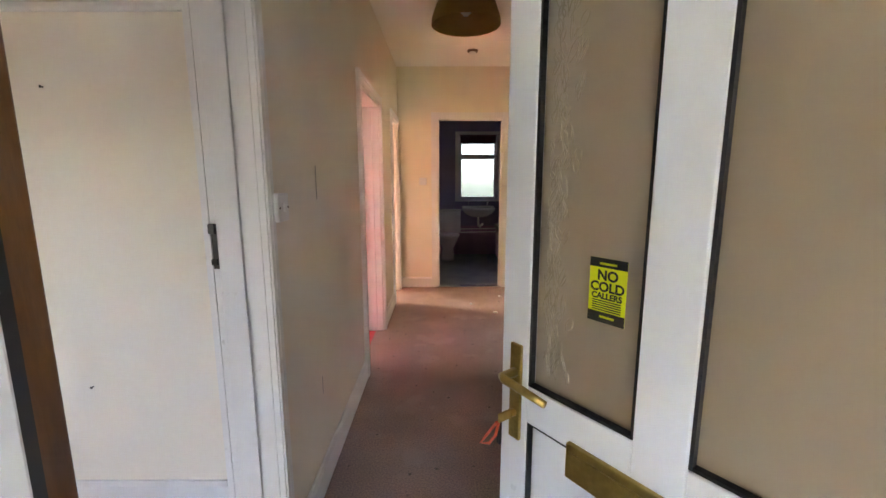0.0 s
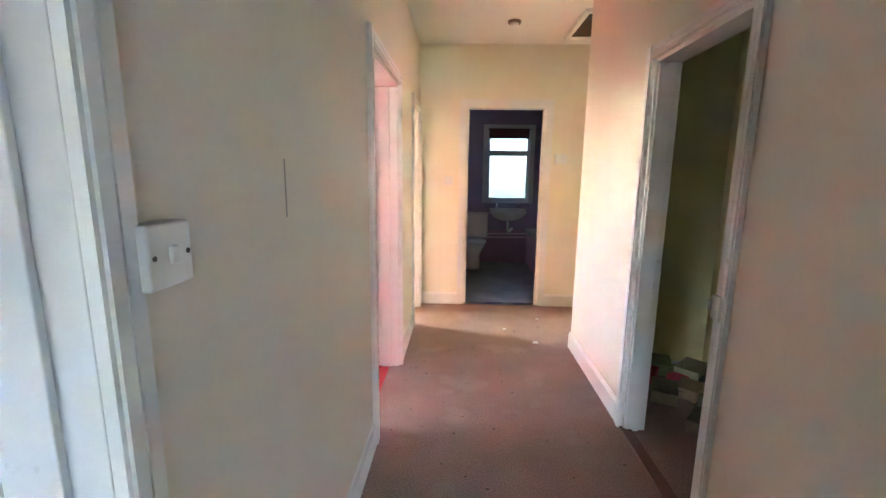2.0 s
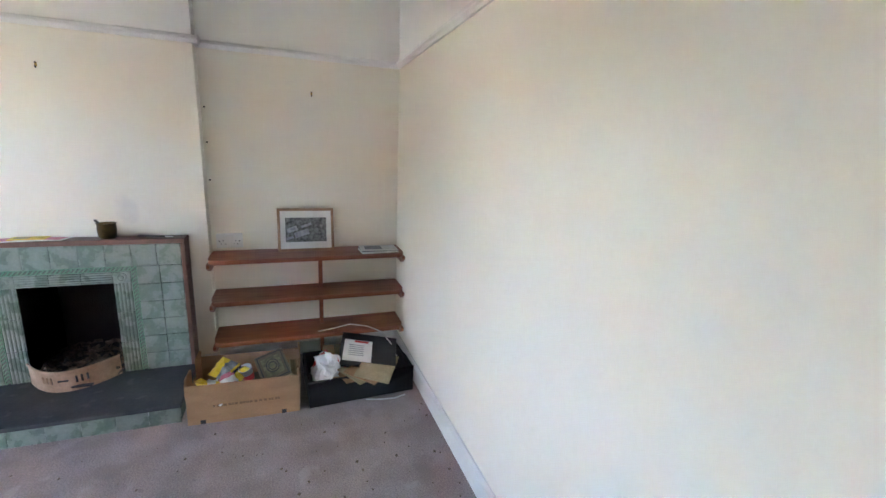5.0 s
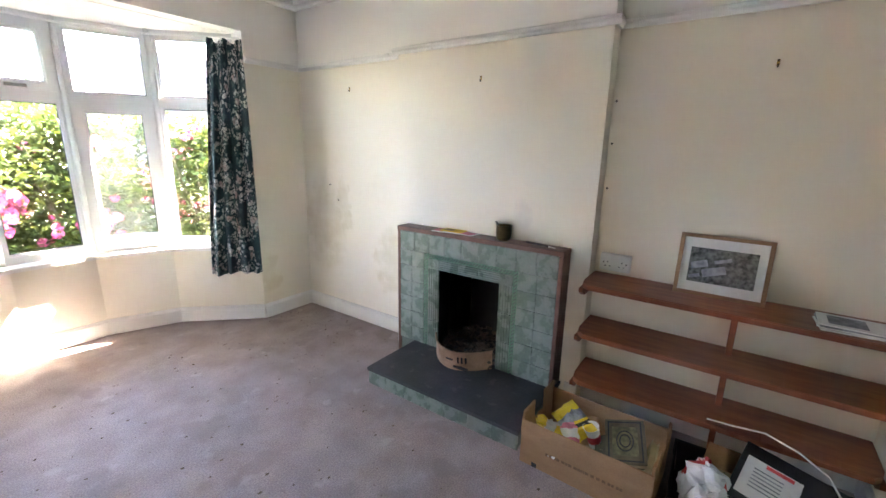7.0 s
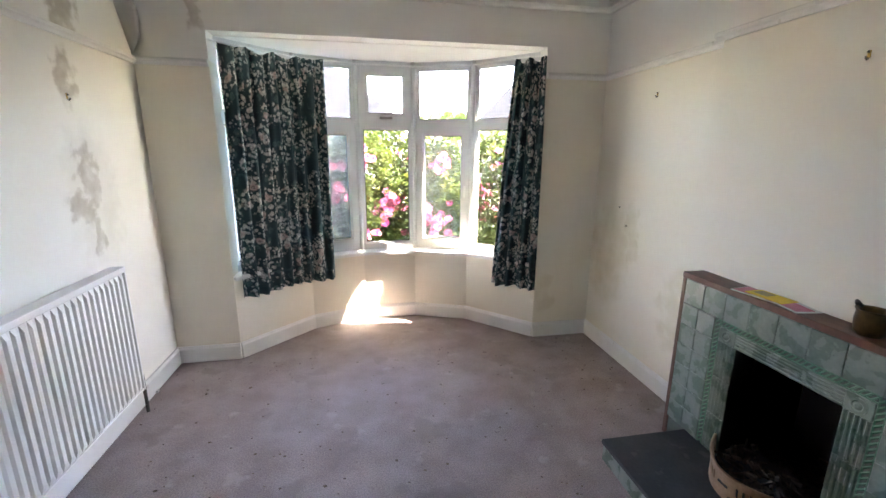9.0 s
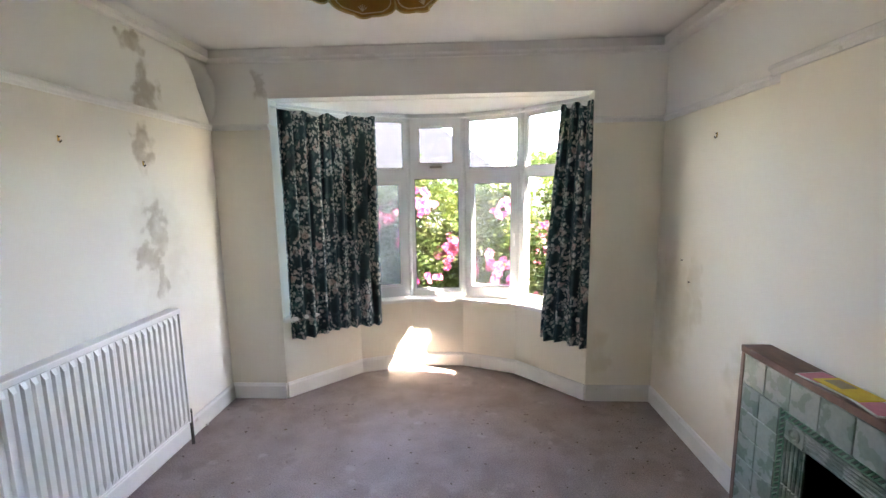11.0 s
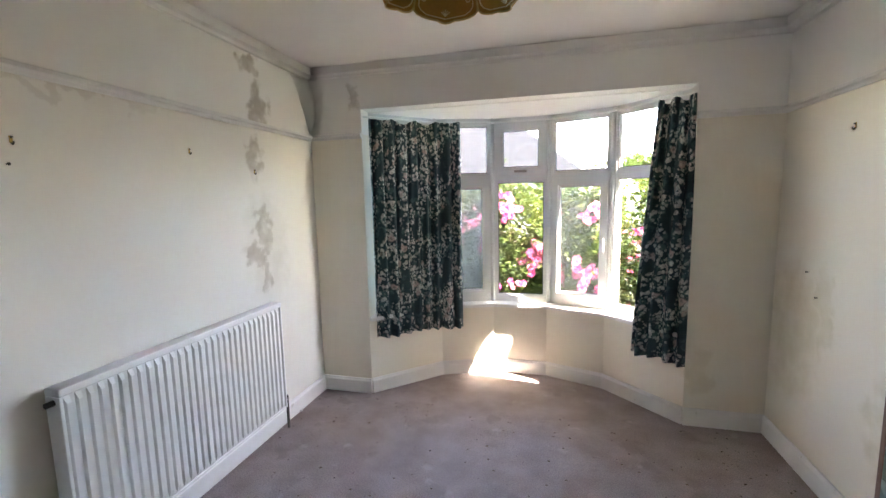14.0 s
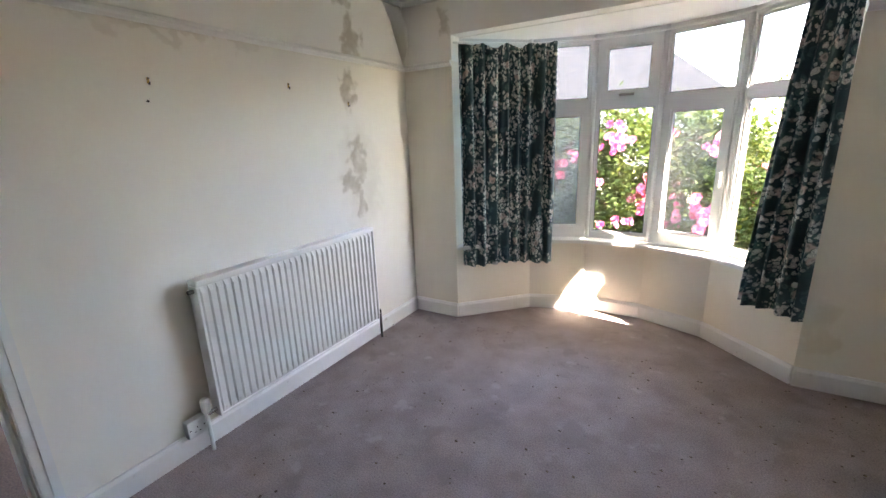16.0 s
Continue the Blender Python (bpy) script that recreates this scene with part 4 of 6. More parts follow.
whole("ashes", bm, mat("charred wood and ash", (0.03, 0.025, 0.02), (0.16, 0.12, 0.09), 0.95, 25, 90, 0.9, 0.4), "charred sticks and ash heaped in the grate", "ashes", "stuff")

# mantel things


def sheet(name, w, d, h, at, rz, material, label, category, bits=()):
    ob = thing(name, at, label, category)
    bm = boxes((-w / 2, w / 2, -d / 2, d / 2, 0, h), bev=min(h * 0.3, 0.001))
    part("cover", moved(bm, pose(*at, 0, 0, rz)), material, ob)
    for (x0, x1, y0, y1, m) in bits:
        part("print", moved(boxes((x0, x1, y0, y1, h + 0.0002, h + 0.0008)), pose(*at, 0, 0, rz)), m, ob)
    return ob


sheet("magazine", 0.10, 0.21, 0.004, (-3.845, 0.02, FT), 8, M_PAPER, "white leaflet lying on the timber mantel", "leaflet", [(-0.045, 0.045, -0.10, -0.03, M_PINKP)])
sheet("magazine", 0.095, 0.19, 0.003, (-3.842, 0.12, FT + 0.0045), -10, M_PAPER, "pink and white leaflet on the mantel", "leaflet", [(-0.03, 0.04, 0.0, 0.085, M_PINKP), (-0.03, 0.04, -0.08, -0.01, M_GREYP)])
sheet("magazine", 0.085, 0.15, 0.003, (-3.84, 0.05, FT + 0.008), 3, M_YELLOW, "bright yellow leaflet on top of the pile", "leaflet", [(-0.03, 0.02, -0.06, 0.0, M_OLDPAPER)])
pot = thing("metal_pot", (-3.845, 0.385, FT), "small dark brass pot on the mantel", "pot")
bm = lathe(bmesh.new(), -3.845, 0.385, [(0.033, FT), (0.041, FT + 0.012), (0.044, FT + 0.045), (0.042, FT + 0.076), (0.047, FT + 0.084), (0.044, FT + 0.084), (0.039, FT + 0.076), (0.038, FT + 0.02), (0.001, FT + 0.014)], 24, cap=False)
part("body", bm, mat("dark aged brass", (0.16, 0.10, 0.035), (0.06, 0.04, 0.02), 0.35, 14, 90, 0.8, 0.1, metal=0.8), pot, smooth=True)
bm = tube(bmesh.new(), [(-3.845, 0.35, FT + 0.084), (-3.83, 0.343, FT + 0.10), (-3.815, 0.355, FT + 0.096)], 0.006, 8)
part("lug", bm, M_DARKMETAL, pot)
knife = thing("pen", (-3.835, 0.62, FT), "slim dark pen with a pale tip on the mantel", "pen")
part("barrel", tube(bmesh.new(), [(-3.86, 0.52, FT + 0.006), (-3.825, 0.66, FT + 0.006)], [0.006, 0.005], 8), M_DARKMETAL, knife)
part("tip", tube(bmesh.new(), [(-3.825, 0.66, FT + 0.006), (-3.815, 0.70, FT + 0.005)], [0.005, 0.002], 8), M_PAPER, knife, "pale tip")

# ---- shelves in the alcove ----
shelves = thing("shelf_unit", (-3.9, 1.45, 0), "three varnished brown wooden shelves fixed in the alcove", "shelves")
SX = -3.715
for z in (0.76, 0.507, 0.252):
    bm = prism(bmesh.new(), [(RW + 0.001, 0.862), (SX - 0.10, 0.864), (SX - 0.03, 0.878), (SX, 0.91), (SX, 1.995), (SX - 0.03, 2.02), (SX - 0.08, 2.034), (RW + 0.001, 2.035)], z - 0.026, z)
    bmesh.ops.bevel(bm, geom=[e for e in bm.edges if abs(e.verts[0].co.z - e.verts[1].co.z) < 1e-6], offset=0.004, segments=2, affect="EDGES")
    part("shelf", bm, M_MAHOG, shelves)
    for y0, y1 in ((0.864, 0.882), (2.016, 2.034)):
        bm = prism(bmesh.new(), [(RW + 0.001, 0), (SX - 0.02, 0), (SX - 0.02, -0.02), (SX - 0.06, -0.045), (RW + 0.001, -0.045)], y0, y1)
        for v in bm.verts:
            v.co = Vector((v.co.x, v.co.z, z - 0.026 + v.co.y))
        part("bracket", bm, M_MAHOG, shelves)
for z0, z1 in ((0.0, 0.226), (0.252, 0.481), (0.507, 0.734)):
    part("upright", boxes((RW + 0.06, RW + 0.10, 1.49, 1.515, z0, z1), bev=0.002), M_MAHOG, shelves)
# thin blue-grey strip on the wall between baseboard and lowest shelf
setting("alcove_lower_wall", boxes((RW + 0.0005, RW + 0.005, 0.864, 2.03, 0.116, 0.225)), mat("blue-grey wall strip", (0.20, 0.21, 0.23), (0.26, 0.26, 0.27), 0.8, 5, 60, 0.6, 0.1), "blue-grey strip of wall under the lowest shelf", "wall")
pic = thing("framed_picture", (-3.9, 1.42, 0.76), "wood-framed aerial photograph leaning on the top shelf", "picture")
tilt = pose(-3.885, 1.42, 0.762, 0, -9, 0)
PW, PH = 0.345, 0.275
for a in ((-0.012, 0.006, -PW / 2, PW / 2, 0, 0.017), (-0.012, 0.006, -PW / 2, PW / 2, PH - 0.017, PH), (-0.012, 0.006, -PW / 2, -PW / 2 + 0.017, 0.017, PH - 0.017), (-0.012, 0.006, PW / 2 - 0.017, PW / 2, 0.017, PH - 0.017)):
    part("frame_side", moved(boxes(a, bev=0.002), tilt), mat("light oak frame", (0.30, 0.17, 0.09), (0.22, 0.12, 0.06), 0.5, 6, 80, 0.6, 0.1), pic)
part("mount", moved(boxes((-0.010, -0.004, -PW / 2 + 0.017, PW / 2 - 0.017, 0.017, PH - 0.017)), tilt), M_PAPER, pic, "white card mount")
photo_m = mat("grey aerial photograph", (0.02, 0.025, 0.02), (0.22, 0.23, 0.22), 0.6, 50, 140, 0.8, 0.0)
part("photograph", moved(boxes((-0.0039, -0.002, -0.125, 0.125, 0.06, 0.215)), tilt), photo_m, pic, "dark grey aerial photograph")
part("roof_shape", moved(boxes((-0.0019, -0.0015, -0.035, 0.055, 0.10, 0.135), (-0.0019, -0.0015, -0.07, -0.005, 0.145, 0.175), (-0.0019, -0.0015, 0.02, 0.085, 0.15, 0.165), (-0.0019, -0.0015, -0.09, -0.045, 0.105, 0.12)), tilt @ pose(0, 0, 0, 18, 0, 0)), mat("pale photograph tone", (0.50, 0.50, 0.52), (0.22, 0.22, 0.26), 0.6, 45, 90, 0.9, 0.0), pic)
for k, (dz, rz, m) in enumerate(((0.0, 4, M_PAPER), (0.006, -5, M_PAPER), (0.012, 2, M_GREYP), (0.017, -2, M_PAPER))):
    sheet("newspaper", 0.15, 0.24, 0.005, (-3.82, 1.87, 0.761 + dz), rz, m, "folded white paper in a pile on the top shelf", "paper", [(-0.05, 0.05, -0.09, 0.02, M_GREYP)] if k == 3 else ())


def socket(name, at, w, h, depth, facing, n, label, switch=False):
    """A plate on a wall that faces +x or -x (facing 1, -1)."""
    x, y, z = at
    ob = thing(name, at, label, "light switch" if switch else "socket")
    lo, hi = sorted((x, x + facing * depth))
    part("plate", boxes((lo, hi, y - w / 2, y + w / 2, z - h / 2, z + h / 2), bev=0.004), M_WHITEPL, ob)
    f = x + facing * depth
    for k in range(n):
        yy = y + (k - (n - 1) / 2) * 0.07
        if switch:
            lo, hi = sorted((f, f + facing * 0.006))
            part("rocker", boxes((lo, hi, yy - 0.007, yy + 0.007, z - 0.013, z + 0.013), bev=0.002), M_WHITEPL, ob)
        else:
            lo, hi = sorted((f - facing * 0.001, f + facing * 0.0006))
            for dy, dz, a, b in ((0, 0.012, 0.002, 0.004), (-0.011, -0.010, 0.0035, 0.002), (0.011, -0.010, 0.0035, 0.002)):
                part("pin_hole", boxes((lo, hi, yy + dy - a, yy + dy + a, z + dz - b - 0.008, z + dz + b - 0.008)), M_INK, ob)
            lo, hi = sorted((f, f + facing * 0.003))
            part("rocker", boxes((lo, hi, yy - 0.02, yy - 0.008, z + 0.016, z + 0.034), bev=0.001), M_WHITEPL, ob)
    for s in (-1, 1):
        bm = lathe(bmesh.new(), 0, 0, [(0.004, 0), (0.004, 0.001), (0.003, 0.0016)], 10)
        part("screw", moved(bm, pose(f, y + s * w * 0.38, z, 0, 90 * facing, 0)), M_DARKMETAL, ob)
    return ob


socket("wall_socket", (RW, 0.965, 0.825), 0.147, 0.088, 0.035, 1, 2, "white double plug socket above the wooden shelf")
socket("wall_socket", (RE, 0.385, 0.145), 0.088, 0.088, 0.04, -1, 1, "white boxed plug socket beside the radiator")
sw = socket("light_switch", (HW, 1.778, 1.275), 0.088, 0.088, 0.035, 1, 1, "white surface-mounted light switch by the door frame", True)

# ---- radiator ----
rad = thing("radiator", (RE - 0.06, -0.33, 0.165), "white ribbed panel radiator under the damp stains", "radiator")
RY0, RY1, RZ0, RZ1 = -0.956, 0.293, 0.165, 0.865
rf = RE - 0.085
bm = bmesh.new()
nb = 31
step = (RY1 - RY0 - 0.03) / nb
prof = []
for k in range(nb):
    y = RY0 + 0.015 + k * step
    prof += [(rf, y), (rf, y + step * 0.3), (rf - 0.011, y + step * 0.45), (rf - 0.011, y + step * 0.85)]
prof.append((rf, RY1 - 0.015))
zs = (RZ0 + 0.012, RZ0 + 0.045, RZ1 - 0.06, RZ1 - 0.03)
grid = [[bm.verts.new((x if 0 < r < 3 else rf, y, z)) for x, y in prof] for r, z in enumerate(zs)]
for r in range(3):
    for c in range(len(prof) - 1):
        bm.faces.new((grid[r][c], grid[r][c + 1], grid[r + 1][c + 1], grid[r + 1][c]))
part("ribbed_panel", bm, M_RAD, rad)
part("back_panel", boxes((rf + 0.003, RE - 0.03, RY0 + 0.012, RY1 - 0.012, RZ0 + 0.01, RZ1 - 0.03)), M_RAD, rad)
part("top_cover", boxes((rf - 0.012, RE - 0.025, RY0, RY1, RZ1 - 0.03, RZ1), bev=0.005), M_RAD, rad)
part("side_cover", boxes((rf - 0.010, RE - 0.025, RY0, RY0 + 0.012, RZ0, RZ1 - 0.03), bev=0.003), M_RAD, rad)
part("side_cover", boxes((rf - 0.010, RE - 0.025, RY1 - 0.012, RY1, RZ0, RZ1 - 0.03), bev=0.003), M_RAD, rad)
part("bottom_edge", boxes((rf - 0.008, RE - 0.03, RY0 + 0.012, RY1 - 0.012, RZ0, RZ0 + 0.012), bev=0.003), M_RAD, rad)
for y in (RY0 + 0.2, RY1 - 0.2):
    part("wall_bracket", boxes((RE - 0.03, RE, y - 0.02, y + 0.02, RZ0 + 0.1, RZ1 - 0.1)), M_RAD, rad)
bm = tube(bmesh.new(), [(rf + 0.02, RY1, RZ1 - 0.05), (rf + 0.02, RY1 + 0.025, RZ1 - 0.05)], 0.011, 10)
part("blanking_plug", bm, M_DARKMETAL, rad)
bm = tube(bmesh.new(), [(rf + 0.02, RY1 - 0.01, RZ0 + 0.035), (rf + 0.02, RY1 + 0.05, RZ0 + 0.035)], 0.011, 10)
part("valve_tail", bm, M_CHROME, rad)
bm = tube(bmesh.new(), [(rf + 0.02, RY1 + 0.05, 0.0), (rf + 0.02, RY1 + 0.05, RZ0 + 0.05)], 0.010, 10)
part("pipe", bm, M_WHITEPL, rad)
bm = tube(bmesh.new(), [(rf + 0.02, RY1 + 0.05, RZ0 + 0.045), (rf + 0.02, RY1 + 0.05, RZ0 + 0.055), (rf + 0.02, RY1 + 0.05, RZ0 + 0.11), (rf + 0.02, RY1 + 0.05, RZ0 + 0.12)], [0.014, 0.021, 0.021, 0.015], 14)
valve = part("valve_head", bm, M_WHITEPL, rad, "white thermostatic valve head")
bm = tube(bmesh.new(), [(rf + 0.02, RY0 - 0.04, 0.0), (rf + 0.02, RY0 - 0.04, RZ0 + 0.06)], 0.009, 10)
part("pipe", bm, M_DARKMETAL, rad)
bm = tube(bmesh.new(), [(rf + 0.02, RY0 + 0.01, RZ0 + 0.035), (rf + 0.02, RY0 - 0.045, RZ0 + 0.035)], 0.010, 10)
part("lockshield", bm, M_CHROME, rad)


# ---- curtains ----
def curtain(name, path, ztop, zbot, pleats, depth, label, sag=0.0, gather=0.0):
    """Pleated cloth hung along a line in plan; it gathers at the top."""
    ob = thing(name, (path[0][0], path[0][1], zbot), label, "curtain")
    pts = [Vector(p) for p in path]
    lens = [0]
    for a, b in zip(pts, pts[1:]):
        lens.append(lens[-1] + (b - a).length)

    def at(s):
        d = s * lens[-1]
        for i in range(len(pts) - 1):
            if d <= lens[i + 1] or i == len(pts) - 2:
                f = (d - lens[i]) / (lens[i + 1] - lens[i])
                t = (pts[i + 1] - pts[i]).normalized()
                return pts[i].lerp(pts[i + 1], f), t
    nu, nv = pleats * 12, 26
    bm = bmesh.new()
    uvl = bm.loops.layers.uv.new("UVMap")
    ph = [random.uniform(-0.9, 0.9) for _ in range(pleats + 2)]
    am = [random.uniform(0.6, 1.25) for _ in range(pleats + 2)]
    rows = []
    for j in range(nv + 1):
        v = j / nv
        row = []
        for i in range(nu + 1):
            u = i / nu
            p, t = at(1 - (1 - u) * (1 - gather * (1 - v) ** 1.2))
            nrm = Vector((-t.y, t.x))
            k = int(u * pleats)
            f = u * pleats - k
            w = ph[k] * (1 - f) + ph[k + 1] * f
            a = am[k] * (1 - f) + am[k + 1] * f
            wave = math.sin(2 * math.pi * u * pleats + w * (0.3 + v)) * a
            wave += 0.35 * math.sin(4 * math.pi * u * pleats + 3 * w + 2 * v)
            amp = depth * (0.45 + 0.55 * min(v * 3, 1))
            z = ztop + (zbot - ztop) * v
            if v < 0.04:
                z -= 0.034 * (0.5 - 0.5 * math.cos(2 * math.pi * u * pleats * 0.5)) * (1 - v / 0.04) * (1 if 0.2 < u < 0.8 else 0.3)
            z += sag * math.sin(math.pi * u) * (1 - v) + 0.008 * math.sin(9 * u + 3) * v
            q = p + nrm * wave * amp + t * math.cos(2 * math.pi * u * pleats) * 0.25 * amp
            row.append((bm.verts.new((q.x, q.y, z)), (u * lens[-1] * 1.9, v * (ztop - zbot))))
        rows.append(row)
    for r0, r1 in zip(rows, rows[1:]):
        for a, b, c, d in zip(r0, r0[1:], r1[1:], r1):
            f = bm.faces.new((a[0], b[0], c[0], d[0]))
            f.smooth = True
            for lp, (_, uv) in zip(f.loops, (a, b, c, d)):
                lp[uvl].uv = uv
    cl = part("cloth", bm, M_CURTAIN, ob)
    so = cl.modifiers.new("thickness", "SOLIDIFY")
    so.thickness = 0.003
    return ob


inn = offset_line(BAY, -0.03)
curtain("curtain", [(-1.405, -1.60), (-1.84, -1.935), (-2.00, -2.00)], 2.085, 0.44, 8, 0.030, "dark green floral curtain drawn along the bay window")
curtain("curtain", [(-3.245, -1.775), (-3.525, -1.562)], 2.085, 0.40, 4, 0.030, "dark green floral curtain bunched at the bay's end", gather=0.38)
bm = tube(bmesh.new(), [(x, y, 2.10) for x, y in offset_line(BAY, 0.02)], 0.008, 6)
rail = whole("curtain_track", bm, M_WHITEPL, "white plastic curtain track along the bay soffit", "curtain track")
# ---- boxes of junk ----
def open_box(name, c, w, d, h, rz, t, material, label, category, slots=True):
    """An open box with walls of thickness t; w along its length."""
    ob = thing(name, (c[0], c[1], 0), label, category)
    m = pose(c[0], c[1], 0.002, 0, 0, rz)
    part("base", moved(boxes((-d / 2, d / 2, -w / 2, w / 2, 0, t)), m), material, ob)
    for nm, dims in (("side", (d / 2 - t, d / 2, -w / 2, w / 2, t, h)), ("side", (-d / 2, -d / 2 + t, -w / 2, w / 2, t, h)), ("end", (-d / 2 + t, d / 2 - t, -w / 2, -w / 2 + t, t, h * 1.0)), ("end", (-d / 2 + t, d / 2 - t, w / 2 - t, w / 2, t, h))):
        if nm == "end" and slots:
            y0, y1 = dims[2:4]
            bm = boxes((dims[0], -d * 0.16, y0, y1, t, h * 1.18), (d * 0.16, dims[1], y0, y1, t, h * 1.18), (-d * 0.16, d * 0.16, y0, y1, t, h * 0.72))
        else:
            bm = boxes(dims)
        bmesh.ops.subdivide_edges(bm, edges=bm.edges[:], cuts=4, use_grid_fill=True)
        for v in bm.verts:
            if v.co.z > h * 0.6:
                v.co += Vector((random.uniform(-1, 1), random.uniform(-1, 1), random.uniform(-1, 0.2))) * t * 0.7
        part(nm, moved(bm, m), material, ob)
    return ob, m


def crumple(bm, amt, seed=0.0, scale=9.0):
    for v in bm.verts:
        v.co += noise.noise_vector(v.co * scale + Vector((seed, seed, 0))) * amt
    return bm


def bag(name, c, r, material, label, category, sx=1.0, sy=1.0, sz=0.7, seed=0.0, prints=()):
    ob = thing(name, c, label, category)
    bm = bmesh.new()
    bmesh.ops.create_icosphere(bm, subdivisions=4, radius=r)
    for v in bm.verts:
        v.co = Vector((v.co.x * sx, v.co.y * sy, v.co.z * sz))
    crumple(bm, r * 0.35, seed, 5 / r * 0.3)
    crumple(bm, r * 0.18, seed + 4, 14 / r * 0.3)
    for f in bm.faces:
        f.material_index = 1 if prints and noise.noise(f.calc_center_median() * 14 + Vector((seed, 2, 1))) > 0.32 else 0
    part("film", moved(bm, Matrix.Translation(c)), [material, *prints], ob)
    return ob


def packet(name, c, w, d, rot, mats, label, seed):
    """A flattened foil packet with crimped ends and a printed band."""
    ob = thing(name, c, label, "packet")
    bm = bmesh.new()
    nu, nv = 14, 10
    for sgn in (1, -1):
        grid = []
        for j in range(nv + 1):
            v = j / nv
            row = []
            for i in range(nu + 1):
                u = i / nu
                h = 0.018 * math.sin(math.pi * v) ** 0.6 * min(1.0, 7 * u, 7 * (1 - u)) + 0.0006
                p_ = Vector(((u - 0.5) * w, (v - 0.5) * d, sgn * h))
                p_ += noise.noise_vector(Vector((u * 5, v * 5, seed))) * 0.012 * min(1.0, 5 * v, 5 * (1 - v))
                row.append(bm.verts.new(p_))
            grid.append(row)
        for r0, r1 in zip(grid, grid[1:]):
            for i, (a, b, c_, e) in enumerate(zip(r0, r0[1:], r1[1:], r1)):
                f = bm.faces.new((a, b, c_, e))
                f.material_index = 1 if 4 <= i <= 7 else (2 if i in (9, 10) else 0)
    part("film", moved(bm, pose(*c, *rot)), mats, ob)


cbox, m = open_box("cardboard_box", (-3.47, 1.075), 0.54, 0.34, 0.215, -2, 0.006, M_CARD, "open brown cardboard box of junk by the hearth", "cardboard box")
y = -0.15
while y < 0.16:
    dy = random.choice((0.006, 0.010, 0.014))
    part("printed_mark", moved(boxes((0.1702, 0.1710, y, y + dy, 0.088, 0.100)), m), M_CARDDK, cbox)
    y += dy + random.choice((0.003, 0.003, 0.009))
for y in (-0.2, 0.19):
    part("notch", moved(boxes((0.1702, 0.1712, y - 0.012, y + 0.012, 0.0, 0.022)), m), M_INK, cbox)
packet("yellow_packet", (-3.45, 0.985, 0.205), 0.17, 0.12, (28, 18, 62), [M_YELLOW, M_GREYP, M_INK], "crumpled yellow snack packet in the cardboard box", 1.0)
packet("yellow_packet", (-3.40, 0.905, 0.165), 0.15, 0.10, (-20, 25, 100), [M_YELLOW, M_PAPER, M_YELLOW], "flattened yellow and white packet in the box", 13.0)
packet("pink_packet", (-3.39, 0.99, 0.165), 0.14, 0.09, (25, 35, 20), [M_PINKP, M_PAPER, M_PINKP], "crumpled pink and white packet in the cardboard box", 2.0)
packet("white_packet", (-3.37, 0.93, 0.125), 0.14, 0.10, (10, 30, -15), [M_PAPER, M_GREYP, M_REDP], "white printed packet at the front of the box", 21.0)
bag("brown_wrapper", (-3.55, 1.02, 0.13), 0.09, M_CARD, "torn brown wrapper in the cardboard box", "wrapper", 0.5, 1.0, 0.5, 15.0)
bag("brown_wrapper", (-3.40, 1.10, 0.10), 0.08, M_OLDPAPER, "yellowed crumpled paper in the cardboard box", "wrapper", 0.7, 1.0, 0.5, 17.0)
bag("paper_scrap", (-3.42, 0.90, 0.15), 0.05, M_PAPER, "crumpled white paper in the cardboard box", "paper", 0.9, 0.8, 0.4, 3.0)
cup = thing("paper_cup", (-3.46, 1.085, 0.13), "white paper cup with red and grey print in the box", "cup")
part("wall", moved(lathe(bmesh.new(), 0, 0, [(0.026, 0), (0.033, 0.10), (0.035, 0.102), (0.031, 0.10), (0.024, 0.004)], 20, cap=False), pose(-3.46, 1.085, 0.125, 12, 14, 0)), M_PAPER, cup, smooth=True)
part("print", moved(lathe(bmesh.new(), 0, 0, [(0.0285, 0.025), (0.0315, 0.065)], 20, cap=False), pose(-3.46, 1.085, 0.125, 12, 14, 0)), M_REDP, cup, "red printed band")


def book(name, c, size, rot, cover, label):
    ob = thing(name, c, label, "book")
    w, d, h = size
    m = pose(*c, *rot)
    part("cover", moved(boxes((-w / 2, w / 2, -d / 2, d / 2, h - 0.004, h), (-w / 2, w / 2, -d / 2, d / 2, 0, 0.004), (-w / 2, w / 2, -d / 2, -d / 2 + 0.004, 0.004, h - 0.004), bev=0.001), m), cover, ob)
    part("pages", moved(boxes((-w / 2 + 0.005, w / 2 - 0.005, -d / 2 + 0.0045, d / 2 - 0.006, 0.0045, h - 0.0045)), m), M_OLDPAPER, ob)
    return ob, m


b1, m = book("old_book", (-3.45, 1.21, 0.185), (0.20, 0.155, 0.035), (16, 22, 18), M_BOOK, "old olive brown book with a gilt panel in the box")
part("gilt_panel", moved(boxes((-0.065, 0.065, -0.05, 0.05, 0.0352, 0.036)), m), mat("tarnished gilt", (0.22, 0.20, 0.10), (0.10, 0.10, 0.05), 0.6, 40, 90, 1.0, 0.2), b1, "worn gilt oval panel")
bm = bmesh.new()
for sc in (1.0, 0.62):
    tube(bm, [(0.045 * sc * math.cos(a), 0.032 * sc * math.sin(a), 0.0365) for a in [2 * math.pi * q / 20 for q in range(21)]], 0.003, 5)
